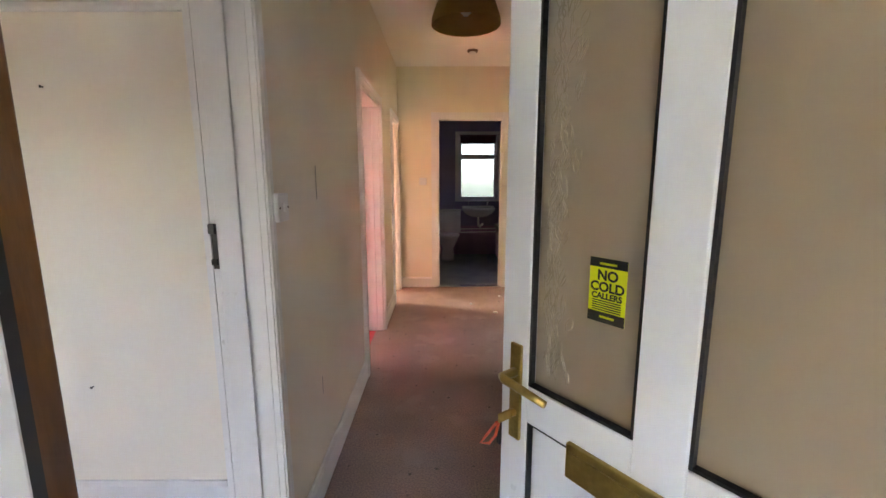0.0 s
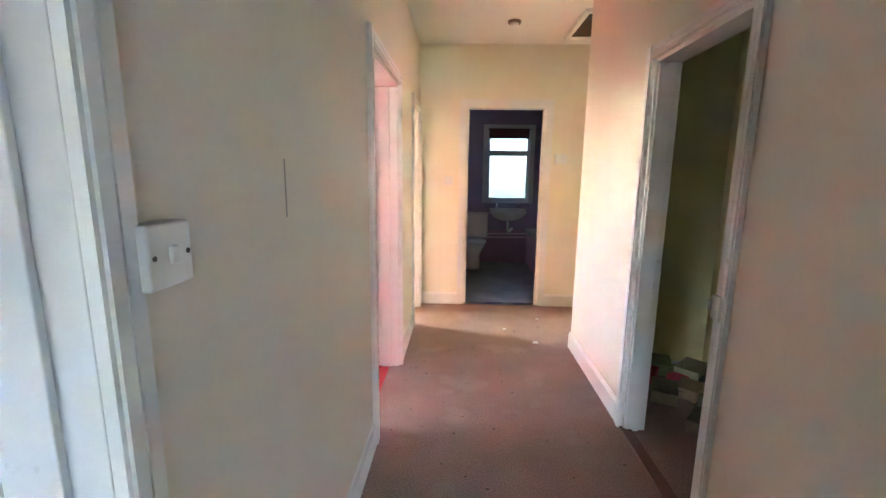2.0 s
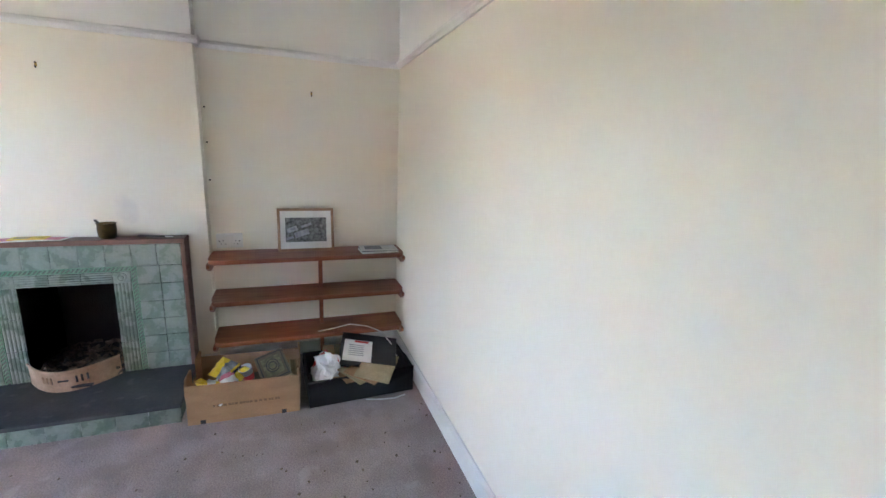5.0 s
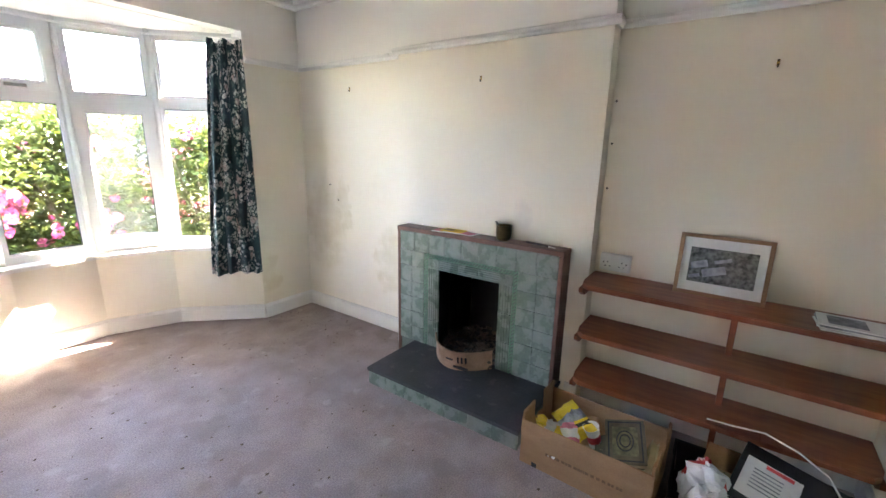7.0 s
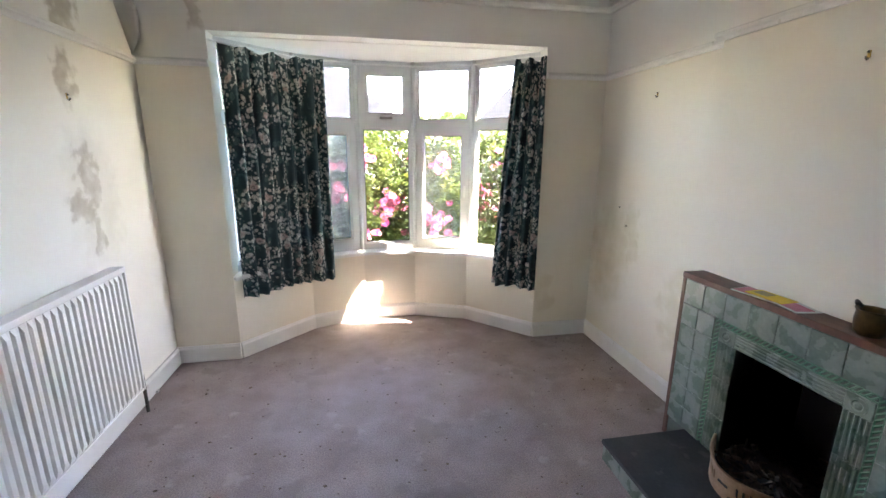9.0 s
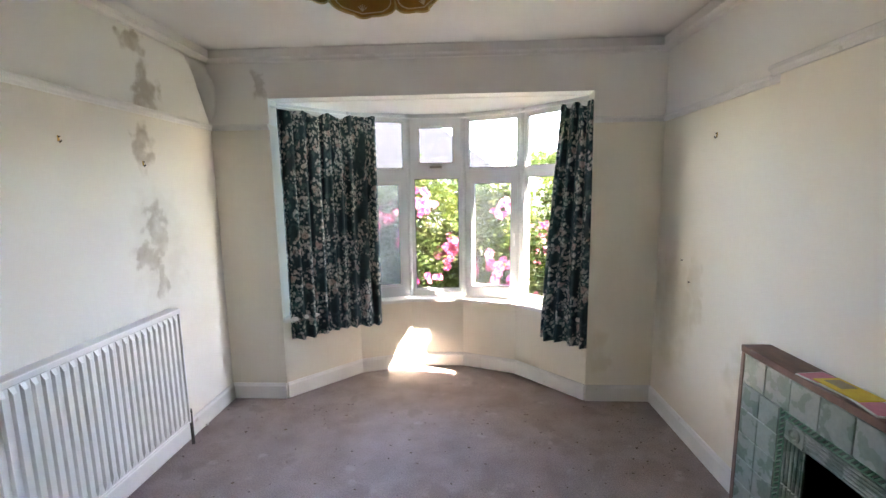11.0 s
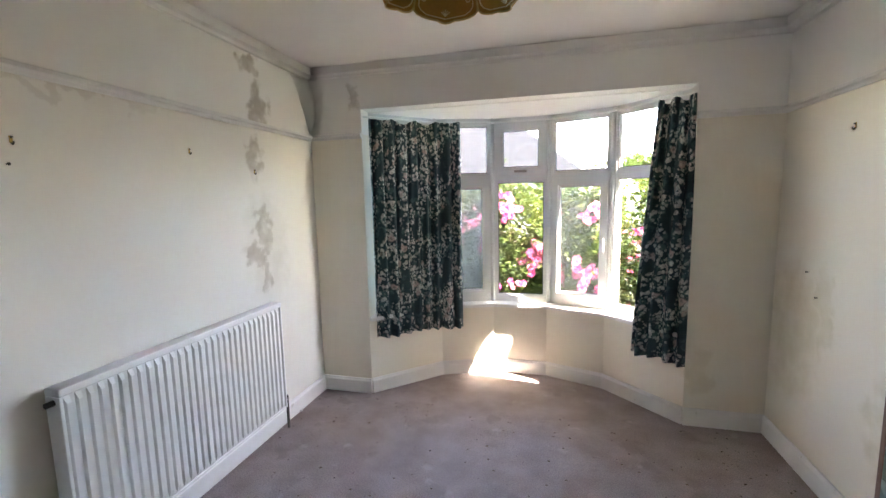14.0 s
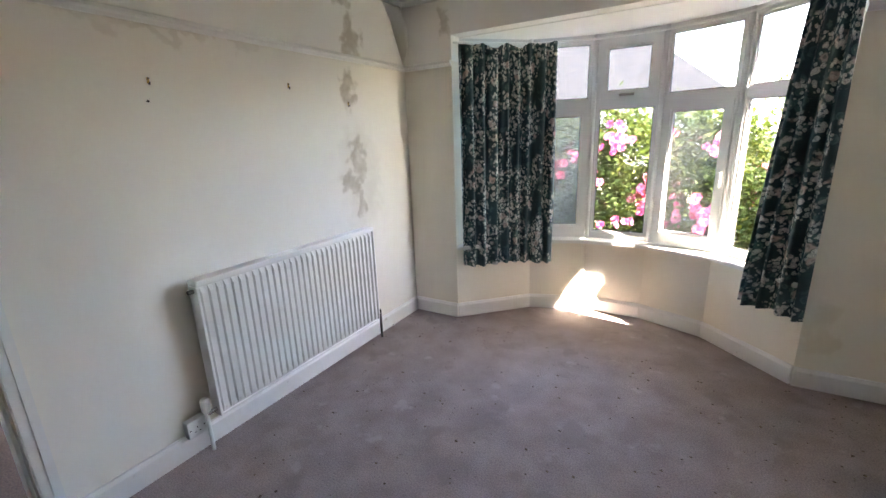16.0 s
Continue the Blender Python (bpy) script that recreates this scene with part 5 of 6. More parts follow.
for x0, x1, y0, y1 in ((-0.09, 0.09, -0.067, -0.061), (-0.09, 0.09, 0.061, 0.067), (-0.09, -0.084, -0.061, 0.061), (0.084, 0.09, -0.061, 0.061)):
    box(bm, x0, x1, y0, y1, 0.0352, 0.0368)
part("cover_relief", moved(bm, m), M_BLACKPL, b1, "dark stamped border and oval")
book("old_book", (-3.44, 1.17, 0.12), (0.20, 0.15, 0.04), (8, -8, 12), M_BOOK, "old dark book under another in the box")
book("old_book", (-3.46, 1.305, 0.10), (0.19, 0.17, 0.03), (75, 0, 3), M_OLDPAPER, "old brown book standing against the box end")
bag("tin_can", (-3.40, 0.885, 0.08), 0.05, M_GREYP, "small grey tin in the cardboard box", "tin", 1, 1, 1, 9.0, (M_REDP,))

crate, m = open_box("black_crate", (-3.50, 1.68), 0.60, 0.38, 0.155, 3, 0.008, M_CRATE, "black plastic crate of papers and cables in the alcove", "crate", False)
bag("carrier_bag", (-3.41, 1.50, 0.165), 0.11, mat("white plastic bag film", (0.80, 0.80, 0.80), (0.66, 0.67, 0.70), 0.35, 14, 60, 0.7, 0.1), "crumpled white carrier bag with red print in the crate", "plastic bag", 0.75, 0.8, 1.0, 7.0, (M_REDP,))
lap = thing("laptop", (-3.50, 1.74, 0.19), "black laptop with a white label in the crate", "laptop")
lm = pose(-3.49, 1.745, 0.19, -10, 20, -14)
part("lower_case", moved(boxes((-0.13, 0.13, -0.17, 0.17, 0, 0.018), bev=0.004), lm), M_BLACKPL, lap)
part("lid", moved(boxes((-0.13, 0.13, -0.17, 0.17, 0.020, 0.032), bev=0.004), lm), M_BLACKPL, lap)
part("label_sheet", moved(boxes((-0.07, 0.10, -0.15, 0.02, 0.0325, 0.0335)), lm), M_PAPER, lap, "white printed sheet")
part("label_stripe", moved(boxes((-0.066, -0.05, -0.09, -0.005, 0.0337, 0.0342)), lm), M_REDP, lap, "red print on the sheet")
for k in range(6):
    part("label_line", moved(boxes((-0.03 + k * 0.016, -0.025 + k * 0.016, -0.12, -0.03, 0.0337, 0.0341)), lm), M_GREYP, lap)
for k in range(5):
    c = (-3.44 + 0.02 * k, 1.66 + 0.03 * k, 0.12 + 0.012 * k)
    ob = thing("paper_folder", c, "worn brown paper folder stuffed in the crate", "folder")
    part("sleeve", moved(boxes((-0.10, 0.10, -0.16, 0.16, 0, 0.006), bev=0.001), pose(*c, -12 + 3 * k, 10, 10 + 14 * k)), (M_OLDPAPER, M_CARD, M_OLDPAPER, M_CARD, M_OLDPAPER)[k], ob)
bag("red_packet", (-3.36, 1.62, 0.13), 0.05, M_REDP, "red and yellow wrapper in the crate", "packet", 0.6, 1.2, 0.6, 11.0, (M_YELLOW,))
for k in range(4):
    c = (-3.62, 1.55 + 0.07 * k, 0.05)
    book("old_book", c, (0.16, 0.13, 0.13), (0, 0, 5 * k - 6), (M_CARD, M_BOOK, M_OLDPAPER, M_BLACKPL)[k], "old book standing at the back of the crate")
pts = [(-3.74, 1.47, 0.262), (-3.70, 1.56, 0.29), (-3.66, 1.66, 0.325), (-3.60, 1.76, 0.325), (-3.55, 1.84, 0.30), (-3.52, 1.90, 0.22), (-3.50, 1.93, 0.14)]
whole("white_cable", tube(bmesh.new(), pts, 0.0036, 8), M_CABLE, "white cable looping from the shelf into the crate", "cable", smooth=True)
pts = [(-3.29, 1.70, 0.006), (-3.27, 1.78, 0.006), (-3.26, 1.86, 0.006), (-3.28, 1.93, 0.006)]
whole("white_cable", tube(bmesh.new(), pts, 0.004, 8), M_CABLE, "loose white cable on the carpet beside the crate", "cable", smooth=True)

# ---- ceiling lamp in the living room: scalloped shade panels ----
LX, LY = -2.45, 0.21
M_CREAMLINE = mat("pale gold paint", (0.80, 0.68, 0.44), None, 0.4)
lamp = thing("ceiling_lamp", (LX, LY, CEIL), "ceiling lamp with scalloped amber panels and gold trim", "ceiling lamp")
LZ = 2.01
part("rod", tube(bmesh.new(), [(LX, LY, CEIL), (LX, LY, LZ + 0.20)], 0.008, 10), M_GOLD, lamp)
part("ceiling_rose", lathe(bmesh.new(), LX, LY, [(0.05, CEIL), (0.048, CEIL - 0.015), (0.02, CEIL - 0.03)], 20), M_GOLD, lamp)
for k in range(6):
    ang = 60 * k + 50
    mt = pose(LX, LY, 0, 0, 0, ang)
    bm = bmesh.new()
    cols, outline = 8, []
    rows_ = []
    for v in (0, 0.15, 0.3, 0.45, 0.6, 0.72, 0.84, 0.89, 0.93, 0.96, 0.985, 1.0):
        z = LZ + 0.20 * (1 - v)
        rad_ = 0.08 + 0.115 * v ** 0.8
        half = (0.044 + 0.058 * v) * (1 if v < 0.84 else math.sqrt(max(1 - ((v - 0.84) / 0.165) ** 2, 0.02)))
        rows_.append([bm.verts.new((rad_ - 0.02 * (s * s), half * s, z)) for s in [i / 4 - 1 for i in range(9)]])
    for r0, r1 in zip(rows_, rows_[1:]):
        for a, b, c, d in zip(r0, r0[1:], r1[1:], r1):
            bm.faces.new((a, b, c, d))
    rim = [tuple(v.co) for v in [r[0] for r in rows_] + rows_[-1][1:-1] + [r[-1] for r in rows_[::-1]]]
    bmesh.ops.solidify(bm, geom=bm.faces[:], thickness=0.004)
    sh = part("shade_panel", moved(bm, mt), M_SHADE, lamp, smooth=False)
    part("gold_trim", moved(tube(bmesh.new(), rim, 0.0028, 5), mt), M_GOLD, sh)

    def on_panel(y, z):
        v = min(max(1 - (z - LZ) / 0.20, 0.0), 1.0)
        q = y / (0.048 + 0.062 * v)
        return (0.0725 + 0.115 * v ** 0.8 - 0.02 * q * q, y, z)
    rim_line = []
    for sgn in (-1, 1):
        side = [on_panel(sgn * (0.044 + 0.058 * v) * 0.86 * (1 if v < 0.80 else math.sqrt(max(1 - ((v - 0.80) / 0.16) ** 2, 0.0))), LZ + 0.20 * (1 - v)) for v in [0.12 + 0.042 * q for q in range(21)]]
        rim_line += side if sgn < 0 else side[::-1]
    part("border", moved(tube(bmesh.new(), rim_line, 0.0019, 4), mt), M_CREAMLINE, sh, "pale painted border line")
    bm = bmesh.new()
    for sgn in (-1, 1):
        tube(bm, [on_panel(sgn * (0.017 + (0.003 + 0.0018 * a) * math.cos(a)), LZ + 0.085 + (0.003 + 0.0018 * a) * math.sin(a)) for a in [0.5 * q for q in range(18)]], 0.0015, 4)
        tube(bm, [on_panel(sgn * (0.062 + (0.002 + 0.001 * a) * math.cos(a)), LZ + 0.052 + (0.002 + 0.001 * a) * math.sin(a)) for a in [0.6 * q for q in range(11)]], 0.0013, 4)
        tube(bm, [on_panel(sgn * 0.030 * math.sin(a), LZ + 0.110 + 0.022 * a) for a in [0.3 * q for q in range(8)]], 0.0015, 4)
    for q in range(-2, 3):
        tube(bm, [on_panel(0, LZ + 0.058), on_panel(0.006 * q, LZ + 0.074 - 0.003 * abs(q))], 0.0014, 4)
        tube(bm, [on_panel(0, LZ + 0.014), on_panel(0.006 * q, LZ + 0.030 - 0.003 * abs(q))], 0.0014, 4)
    part("scroll", moved(bm, mt), M_CREAMLINE, sh, "pale painted scrolls and fan")
bm = bmesh.new()
tube(bm, [(LX + 0.13 * math.cos(a), LY + 0.13 * math.sin(a), LZ + 0.09) for a in [2 * math.pi * q / 24 for q in range(25)]], 0.004, 6)
part("ring", bm, M_GOLD, lamp)

# ---- hall ----
HX_, HY_, HZ_ = -0.14, 2.83, 2.16
hl = thing("pendant_lamp", (HX_, HY_, HCEIL), "amber dome pendant lampshade in the hall", "pendant lamp")
part("flex", tube(bmesh.new(), [(HX_, HY_, HCEIL), (HX_, HY_, HZ_ + 0.2)], 0.004, 8), M_CABLE, hl)
part("shade", lathe(bmesh.new(), HX_, HY_, [(0.182, HZ_), (0.180, HZ_ + 0.03), (0.155, HZ_ + 0.10), (0.10, HZ_ + 0.165), (0.03, HZ_ + 0.19), (0.03, HZ_ + 0.185), (0.097, HZ_ + 0.16), (0.15, HZ_ + 0.097), (0.174, HZ_ + 0.03), (0.177, HZ_)], 40, cap=False), M_SHADE, hl, smooth=True)
part("bulb", lathe(bmesh.new(), HX_, HY_, [(0.012, HZ_ + 0.17), (0.014, HZ_ + 0.13), (0.03, HZ_ + 0.09), (0.028, HZ_ + 0.06), (0.012, HZ_ + 0.045)], 16), M_CERAMIC, hl, smooth=True)
sd = thing("smoke_detector", (0.05, 5.03, HCEIL), "round smoke detector base on the hall ceiling", "smoke detector")
part("base", lathe(bmesh.new(), 0.05, 5.03, [(0.055, HCEIL), (0.055, HCEIL - 0.012), (0.05, HCEIL - 0.02)], 24), mat("brown ring", (0.12, 0.07, 0.04), None, 0.5), sd)
part("cap", lathe(bmesh.new(), 0.05, 5.03, [(0.035, HCEIL - 0.02), (0.033, HCEIL - 0.035), (0.02, HCEIL - 0.04)], 20), M_WHITEPL, sd)
hatch = thing("loft_hatch", (0.72, 5.1, HCEIL), "open loft hatch with a white painted frame in the ceiling", "loft hatch", kind="structure")
for d in ((0.56, 0.60, 4.75, 5.45), (0.84, 0.88, 4.75, 5.45), (0.60, 0.84, 4.75, 4.79), (0.60, 0.84, 5.41, 5.45)):
    part("hatch_frame", boxes((*d, HCEIL - 0.03, HCEIL), bev=0.003), M_WOODWHITE, hatch)
# flat board coloured dark in place of the unlit loft space
part("painted_void", boxes((0.60, 0.84, 4.79, 5.41, HCEIL - 0.006, HCEIL - 0.001)), mat("board painted as dark loft void", (0.05, 0.035, 0.02), None, 0.9), hatch)
kp = thing("strike_plate", (RE, DY1, 1.16), "dark iron lock keep on the door jamb", "lock keep")
part("plate", boxes((RE + 0.004, RE + 0.022, DY1 - 0.004, DY1 - 0.0005, 1.10, 1.235), bev=0.001), M_DARKMETAL, kp)
part("keep_box", boxes((RE + 0.002, RE + 0.020, DY1 - 0.016, DY1 - 0.004, 1.205, 1.235), bev=0.002), M_DARKMETAL, kp)
part("keep_box", boxes((RE + 0.002, RE + 0.020, DY1 - 0.012, DY1 - 0.004, 1.112, 1.13), bev=0.002), M_DARKMETAL, kp)
kp2 = thing("strike_plate", (HE, C0, 0.95), "white painted chipped lock keep on the cupboard jamb", "lock keep")
part("plate", boxes((HE - 0.036, HE - 0.022, C0 - 0.05, C0 - 0.004, 0.90, 0.985), bev=0.003), M_WOODWHITE, kp2)
part("keep_box", boxes((HE - 0.04, HE - 0.022, C0 - 0.004, C0 + 0.012, 0.925, 0.96), bev=0.002), M_WOODWHITE, kp2)


def bath_plate(x, z, w, h, label):
    ob = thing("wall_plate", (x, BY, z), label, "light switch")
    part("plate", boxes((x - w / 2, x + w / 2, BY - 0.03, BY, z - h / 2, z + h / 2), bev=0.004), M_WHITEPL, ob)
    part("rocker", boxes((x - 0.008, x + 0.008, BY - 0.035, BY - 0.03, z - 0.013, z + 0.013), bev=0.001), M_WHITEPL, ob)


bath_plate(-0.50, 1.33, 0.088, 0.088, "cream light switch on the wall by the bathroom")
bath_plate(0.64, 1.56, 0.12, 0.10, "cream plastic chime box high beside the bathroom")

# open doors of bedroom and back room, with handles
for nm, (hx, hy), rz, hgt, mt_ in (("door_1", (RE + 0.0, D1B - 0.03), 178, 1.94, M_WOODWHITE), ("door_2", (RE + 0.0, D2B - 0.03), 176, 1.96, M_WOODWHITE)):
    d = thing(nm, (hx, hy, 0), "white painted door standing wide open into the room", "door", kind="structure")
    dm = pose(hx, hy, 0.006, 0, 0, rz)
    part("leaf", moved(boxes((0.0, 0.74, 0.0, 0.035, 0, hgt), bev=0.003), dm), mt_, d)
    part("door_handle", moved(tube(bmesh.new(), [(0.68, 0.05, 1.0), (0.68, 0.05, 1.10)], 0.012, 10), dm), M_DARKMETAL, d, "dark door handle")
    part("escutcheon", moved(boxes((0.66, 0.70, 0.035, 0.042, 0.95, 1.12), bev=0.002), dm), M_DARKMETAL, d)

# ---- front door ----
hinge, free = Vector((0.345, 0.765)), Vector((-0.13, 1.42))
ang = math.degrees(math.atan2(free.y - hinge.y, free.x - hinge.x))
fd = thing("front_door", (hinge.x, hinge.y, 0), "white plastic front door standing open, with two textured panes", "door")
dm = pose(hinge.x, hinge.y, 0.012, 0, 0, ang)          # x runs from the hinge to the lock; +y side faces outwards
DWd, DHd = 0.768, 2.02
S0, P0, P1, Q0, Q1 = 0.12, 0.12, 0.36, 0.45, 0.69      # measured from the hinge: pane, mid stile, pane
LR0, LR1, TRl = 0.85, 0.935, 1.90
T0, T1 = -0.03, 0.03


def dpart(nm, dims, material, label="", bev=0.004, parent=None):
    return part(nm, moved(boxes(dims, bev=bev), dm), material, parent or fd, label)


for a, b in ((0, P0), (P1, Q0), (Q1, DWd)):
    dpart("stile", (a, b, T0, T1, 0, DHd), M_UPVC)
for a, b in ((P0, P1), (Q0, Q1)):
    dpart("lock_rail", (a, b, T0, T1, LR0 - 0.03, LR1 - 0.03), M_UPVC)
    dpart("top_rail", (a, b, T0, T1, TRl, DHd), M_UPVC)
    dpart("bottom_rail", (a, b, T0, T1, 0, 0.16), M_UPVC)
    dpart("lower_panel", (a + 0.005, b - 0.005, -0.014, 0.014, 0.16, LR0 - 0.03), M_UPVC)
    pane = dpart("pane", (a + 0.002, b - 0.002, -0.006, 0.006, LR1 - 0.03, TRl), M_PATGLASS, "textured glass pane", 0)
    pane.visible_shadow = False
    for y0, y1 in ((-0.026, -0.012), (0.012, 0.026)):
        for z0, z1, mt_ in ((0.16, LR0 - 0.03, M_RUBBER), (LR1 - 0.03, TRl, M_RUBBER)):
            g = 0.006 if z1 > 1 else 0.005
            for q in ((a, a + g, z0, z1), (b - g, b, z0, z1), (a + g, b - g, z0, z0 + g), (a + g, b - g, z1 - g, z1)):
                dpart("gasket", (q[0], q[1], y0, y1, q[2], q[3]), mt_, bev=0)
rc = random.Random(77)
# opaque threads imitate light refracted in the textured pane near its lock side
bm = bmesh.new()
for k in range(210):
    x, z = Q1 - 0.022 - min(abs(rc.gauss(0, 0.026)), 0.062), rc.uniform(LR1 - 0.01, TRl - 0.08)
    half, wide, lean = rc.uniform(0.010, 0.030), rc.uniform(0.001, 0.008), rc.uniform(-0.55, 0.55)
    for sgn in (-1, 1):
        pts = []
        for q in range(8):
            f = q / 7 * 2 - 1
            u, w_ = f * half, sgn * wide * (1 - f * f)
            pts.append((min(max(x + w_ * math.cos(lean) + u * math.sin(lean), Q0 + 0.02), Q1 - 0.012), 0.0055, z + half + u * math.cos(lean) - w_ * math.sin(lean)))
        tube(bm, pts, [0.0003 + 0.0012 * math.sin(math.pi * q / 7) for q in range(8)], 6)
part("refraction_streaks", moved(bm, dm), M_STREAK, fd, "leaf-shaped threads drawn as refraction streaks in the pressed glass", smooth=True)
hp = dpart("handle_plate", (DWd - 0.065, DWd - 0.033, T1, T1 + 0.009, 0.77, 0.995), M_BRASS, "worn brass handle plate", 0.003)
bm = tube(bmesh.new(), [(DWd - 0.049, T1 + 0.005, 0.93), (DWd - 0.049, T1 + 0.048, 0.93), (DWd - 0.06, T1 + 0.052, 0.93), (DWd - 0.115, T1 + 0.05, 0.925), (DWd - 0.165, T1 + 0.046, 0.918)], [0.011, 0.010, 0.010, 0.009, 0.008], 10)
part("lever", moved(bm, dm), M_BRASS, hp, smooth=True)
bm = tube(bmesh.new(), [(DWd - 0.049, T1 + 0.008, 0.835), (DWd - 0.049, T1 + 0.022, 0.835)], 0.009, 12)
part("lock_cylinder", moved(bm, dm), M_BRASS, hp)
lb = dpart("letter_plate", (0.265, 0.575, T1, T1 + 0.012, 0.765, 0.84), M_BRASS, "long brass letter plate", 0.003)
dpart("letter_flap", (0.28, 0.56, T1 + 0.012, T1 + 0.016, 0.78, 0.825), M_BRASS, "", 0.001, lb)
keys = thing("bunch_of_keys", (hinge.x - 0.4, hinge.y + 0.6, 0.8), "small bunch of keys with an orange tag hanging from the lock", "keys")
part("key", moved(boxes((DWd - 0.052, DWd - 0.046, T1 + 0.02, T1 + 0.055, 0.825, 0.845), bev=0.001), dm), M_BRASS, keys)
part("tag", moved(boxes((DWd - 0.035, DWd - 0.022, T1 + 0.03, T1 + 0.036, 0.755, 0.81), bev=0.002), dm), M_RUBBER, keys, "black key fob")
part("cord", moved(tube(bmesh.new(), [(DWd - 0.047, T1 + 0.05, 0.832), (DWd - 0.04, T1 + 0.055, 0.79), (DWd - 0.015, T1 + 0.05, 0.755), (DWd + 0.02, T1 + 0.045, 0.735), (DWd - 0.005, T1 + 0.05, 0.77), (DWd - 0.04, T1 + 0.052, 0.82)], 0.0035, 6), dm), mat("orange cord", (0.72, 0.10, 0.04), None, 0.5), keys, "orange cord")
# sticker
sx0, sx1, sz0, sz1 = 0.492, 0.566, 1.09, 1.21
sg = thing("door_sticker", (hinge.x - 0.3, hinge.y + 0.4, 1.0), "yellow and black no cold callers sticker on the door glass", "sticker")
part("backing", moved(boxes((sx0, sx1, 0.0065, 0.0072, sz0, sz1)), dm), M_SIGNY, sg)
part("band", moved(boxes((sx0, sx1, 0.0073, 0.0077, sz1 - 0.017, sz1)), dm), M_INK, sg)
part("band", moved(boxes((sx0, sx1, 0.0073, 0.0077, sz0, sz0 + 0.02)), dm), M_INK, sg)
for k in range(5):
    part("small_print", moved(boxes((sx0 + 0.008, sx1 - 0.008, 0.0073, 0.0076, sz0 + 0.0225 + k * 0.0043, sz0 + 0.0245 + k * 0.0043)), dm), M_INK, sg)
part("small_print", moved(boxes((sx0 + 0.02, sx1 - 0.02, 0.0078, 0.008, sz1 - 0.012, sz1 - 0.008)), dm), M_SIGNY, sg)
part("small_print", moved(boxes((sx0 + 0.02, sx1 - 0.025, 0.0078, 0.008, sz0 + 0.009, sz0 + 0.013)), dm), M_SIGNY, sg)


def words(text, size, x, z, parent, material, m, bold=0.0, sx=1.0):
    cu = bpy.data.curves.new("lettering", "FONT")
    cu.body, cu.size, cu.align_x, cu.extrude, cu.offset = text, size, "CENTER", 0.0002, bold
    ob = new("lettering", cu)
    dg = bpy.context.evaluated_depsgraph_get()
    me = bpy.data.meshes.new_from_object(ob.evaluated_get(dg))
    bpy.data.objects.remove(ob)
    me.materials.clear()
    me.materials.append(material)
    me.transform(m @ pose(x, 0.0079, z, 90, 0, 180) @ Matrix.Diagonal((sx, 1, 1, 1)))
    o = new("lettering", me)
    o.parent = parent
    o.matrix_parent_inverse = Matrix.Translation(parent.location).inverted()


mx_ = (sx0 + sx1) / 2
words("NO", 0.026, mx_, sz1 - 0.040, sg, M_INK, dm, 0.0008)
words("COLD", 0.0245, mx_, sz1 - 0.061, sg, M_INK, dm, 0.0008)
words("CALLERS", 0.0155, mx_, sz1 - 0.075, sg, M_INK, dm, 0.0006)
# frame of the front door
ff = thing("front_door_frame", (-0.07, 0.70, 0), "white plastic front door frame with brown timber lining", "door frame", kind="structure")
part("jamb", boxes((-0.64, -0.555, 0.64, 0.72, 0, 2.10), bev=0.004), M_UPVC, ff)
part("jamb", boxes((0.355, 0.42, 0.64, 0.72, 0, 2.10), bev=0.004), M_UPVC, ff)
part("head", boxes((-0.555, 0.355, 0.64, 0.72, 2.04, 2.10), bev=0.004), M_UPVC, ff)
part("gasket", boxes((-0.575, -0.568, 0.721, 0.74, 0, 2.04)), M_RUBBER, ff)
part("timber_lining", boxes((-0.66, -0.602, 0.724, 0.80, 0, 2.10), bev=0.003), M_PINE, ff, "varnished pine lining")
part("sill", boxes((-0.555, 0.355, 0.62, 0.74, 0, 0.018), bev=0.003), M_UPVC, ff)
# unseen enclosure added outside the front door to cut daylight into the hall
setting("daylight_screen_front", notched("y", -1.90, -1.78, -0.83, 1.07, 2.32, [(-0.24, 0.24, 1.80)]), M_BRICK, "unseen wall added to narrow the daylight at the front door", "wall")
setting("daylight_screen_side", boxes((0.95, 1.07, -1.78, 0.62, -0.3, 2.32)), M_BRICK, "unseen side wall added to block daylight at the front door", "wall")
setting("daylight_screen_roof", boxes((-0.8, 1.07, -1.9, 0.62, 2.32, 2.42)), M_CEIL, "unseen slab added to block sky light above the front door", "ceiling")
setting("added_step", boxes((-0.8, 1.07, -1.78, 0.62, -0.32, -0.02)), M_BRICK, "unseen concrete slab added as ground outside the front door", "step")

# ---- bathroom ----
bw = thing("window_2", (0.37, BWY, WZ0), "white plastic bathroom window with frosted glass", "window", kind="structure")
for nm, d in (("window_frame", (WX0, WX0 + 0.06, BWY + 0.03, BWY + 0.10, WZ0, WZ1)), ("window_frame", (WX1 - 0.06, WX1, BWY + 0.03, BWY + 0.10, WZ0, WZ1)), ("window_frame", (WX0 + 0.06, WX1 - 0.06, BWY + 0.03, BWY + 0.10, WZ0, WZ0 + 0.06)), ("window_frame", (WX0 + 0.06, WX1 - 0.06, BWY + 0.03, BWY + 0.10, WZ1 - 0.06, WZ1)), ("transom", (WX0 + 0.06, WX1 - 0.06, BWY + 0.03, BWY + 0.10, 1.70, 1.78))):
    part(nm, boxes(d, bev=0.004), M_UPVC, bw)
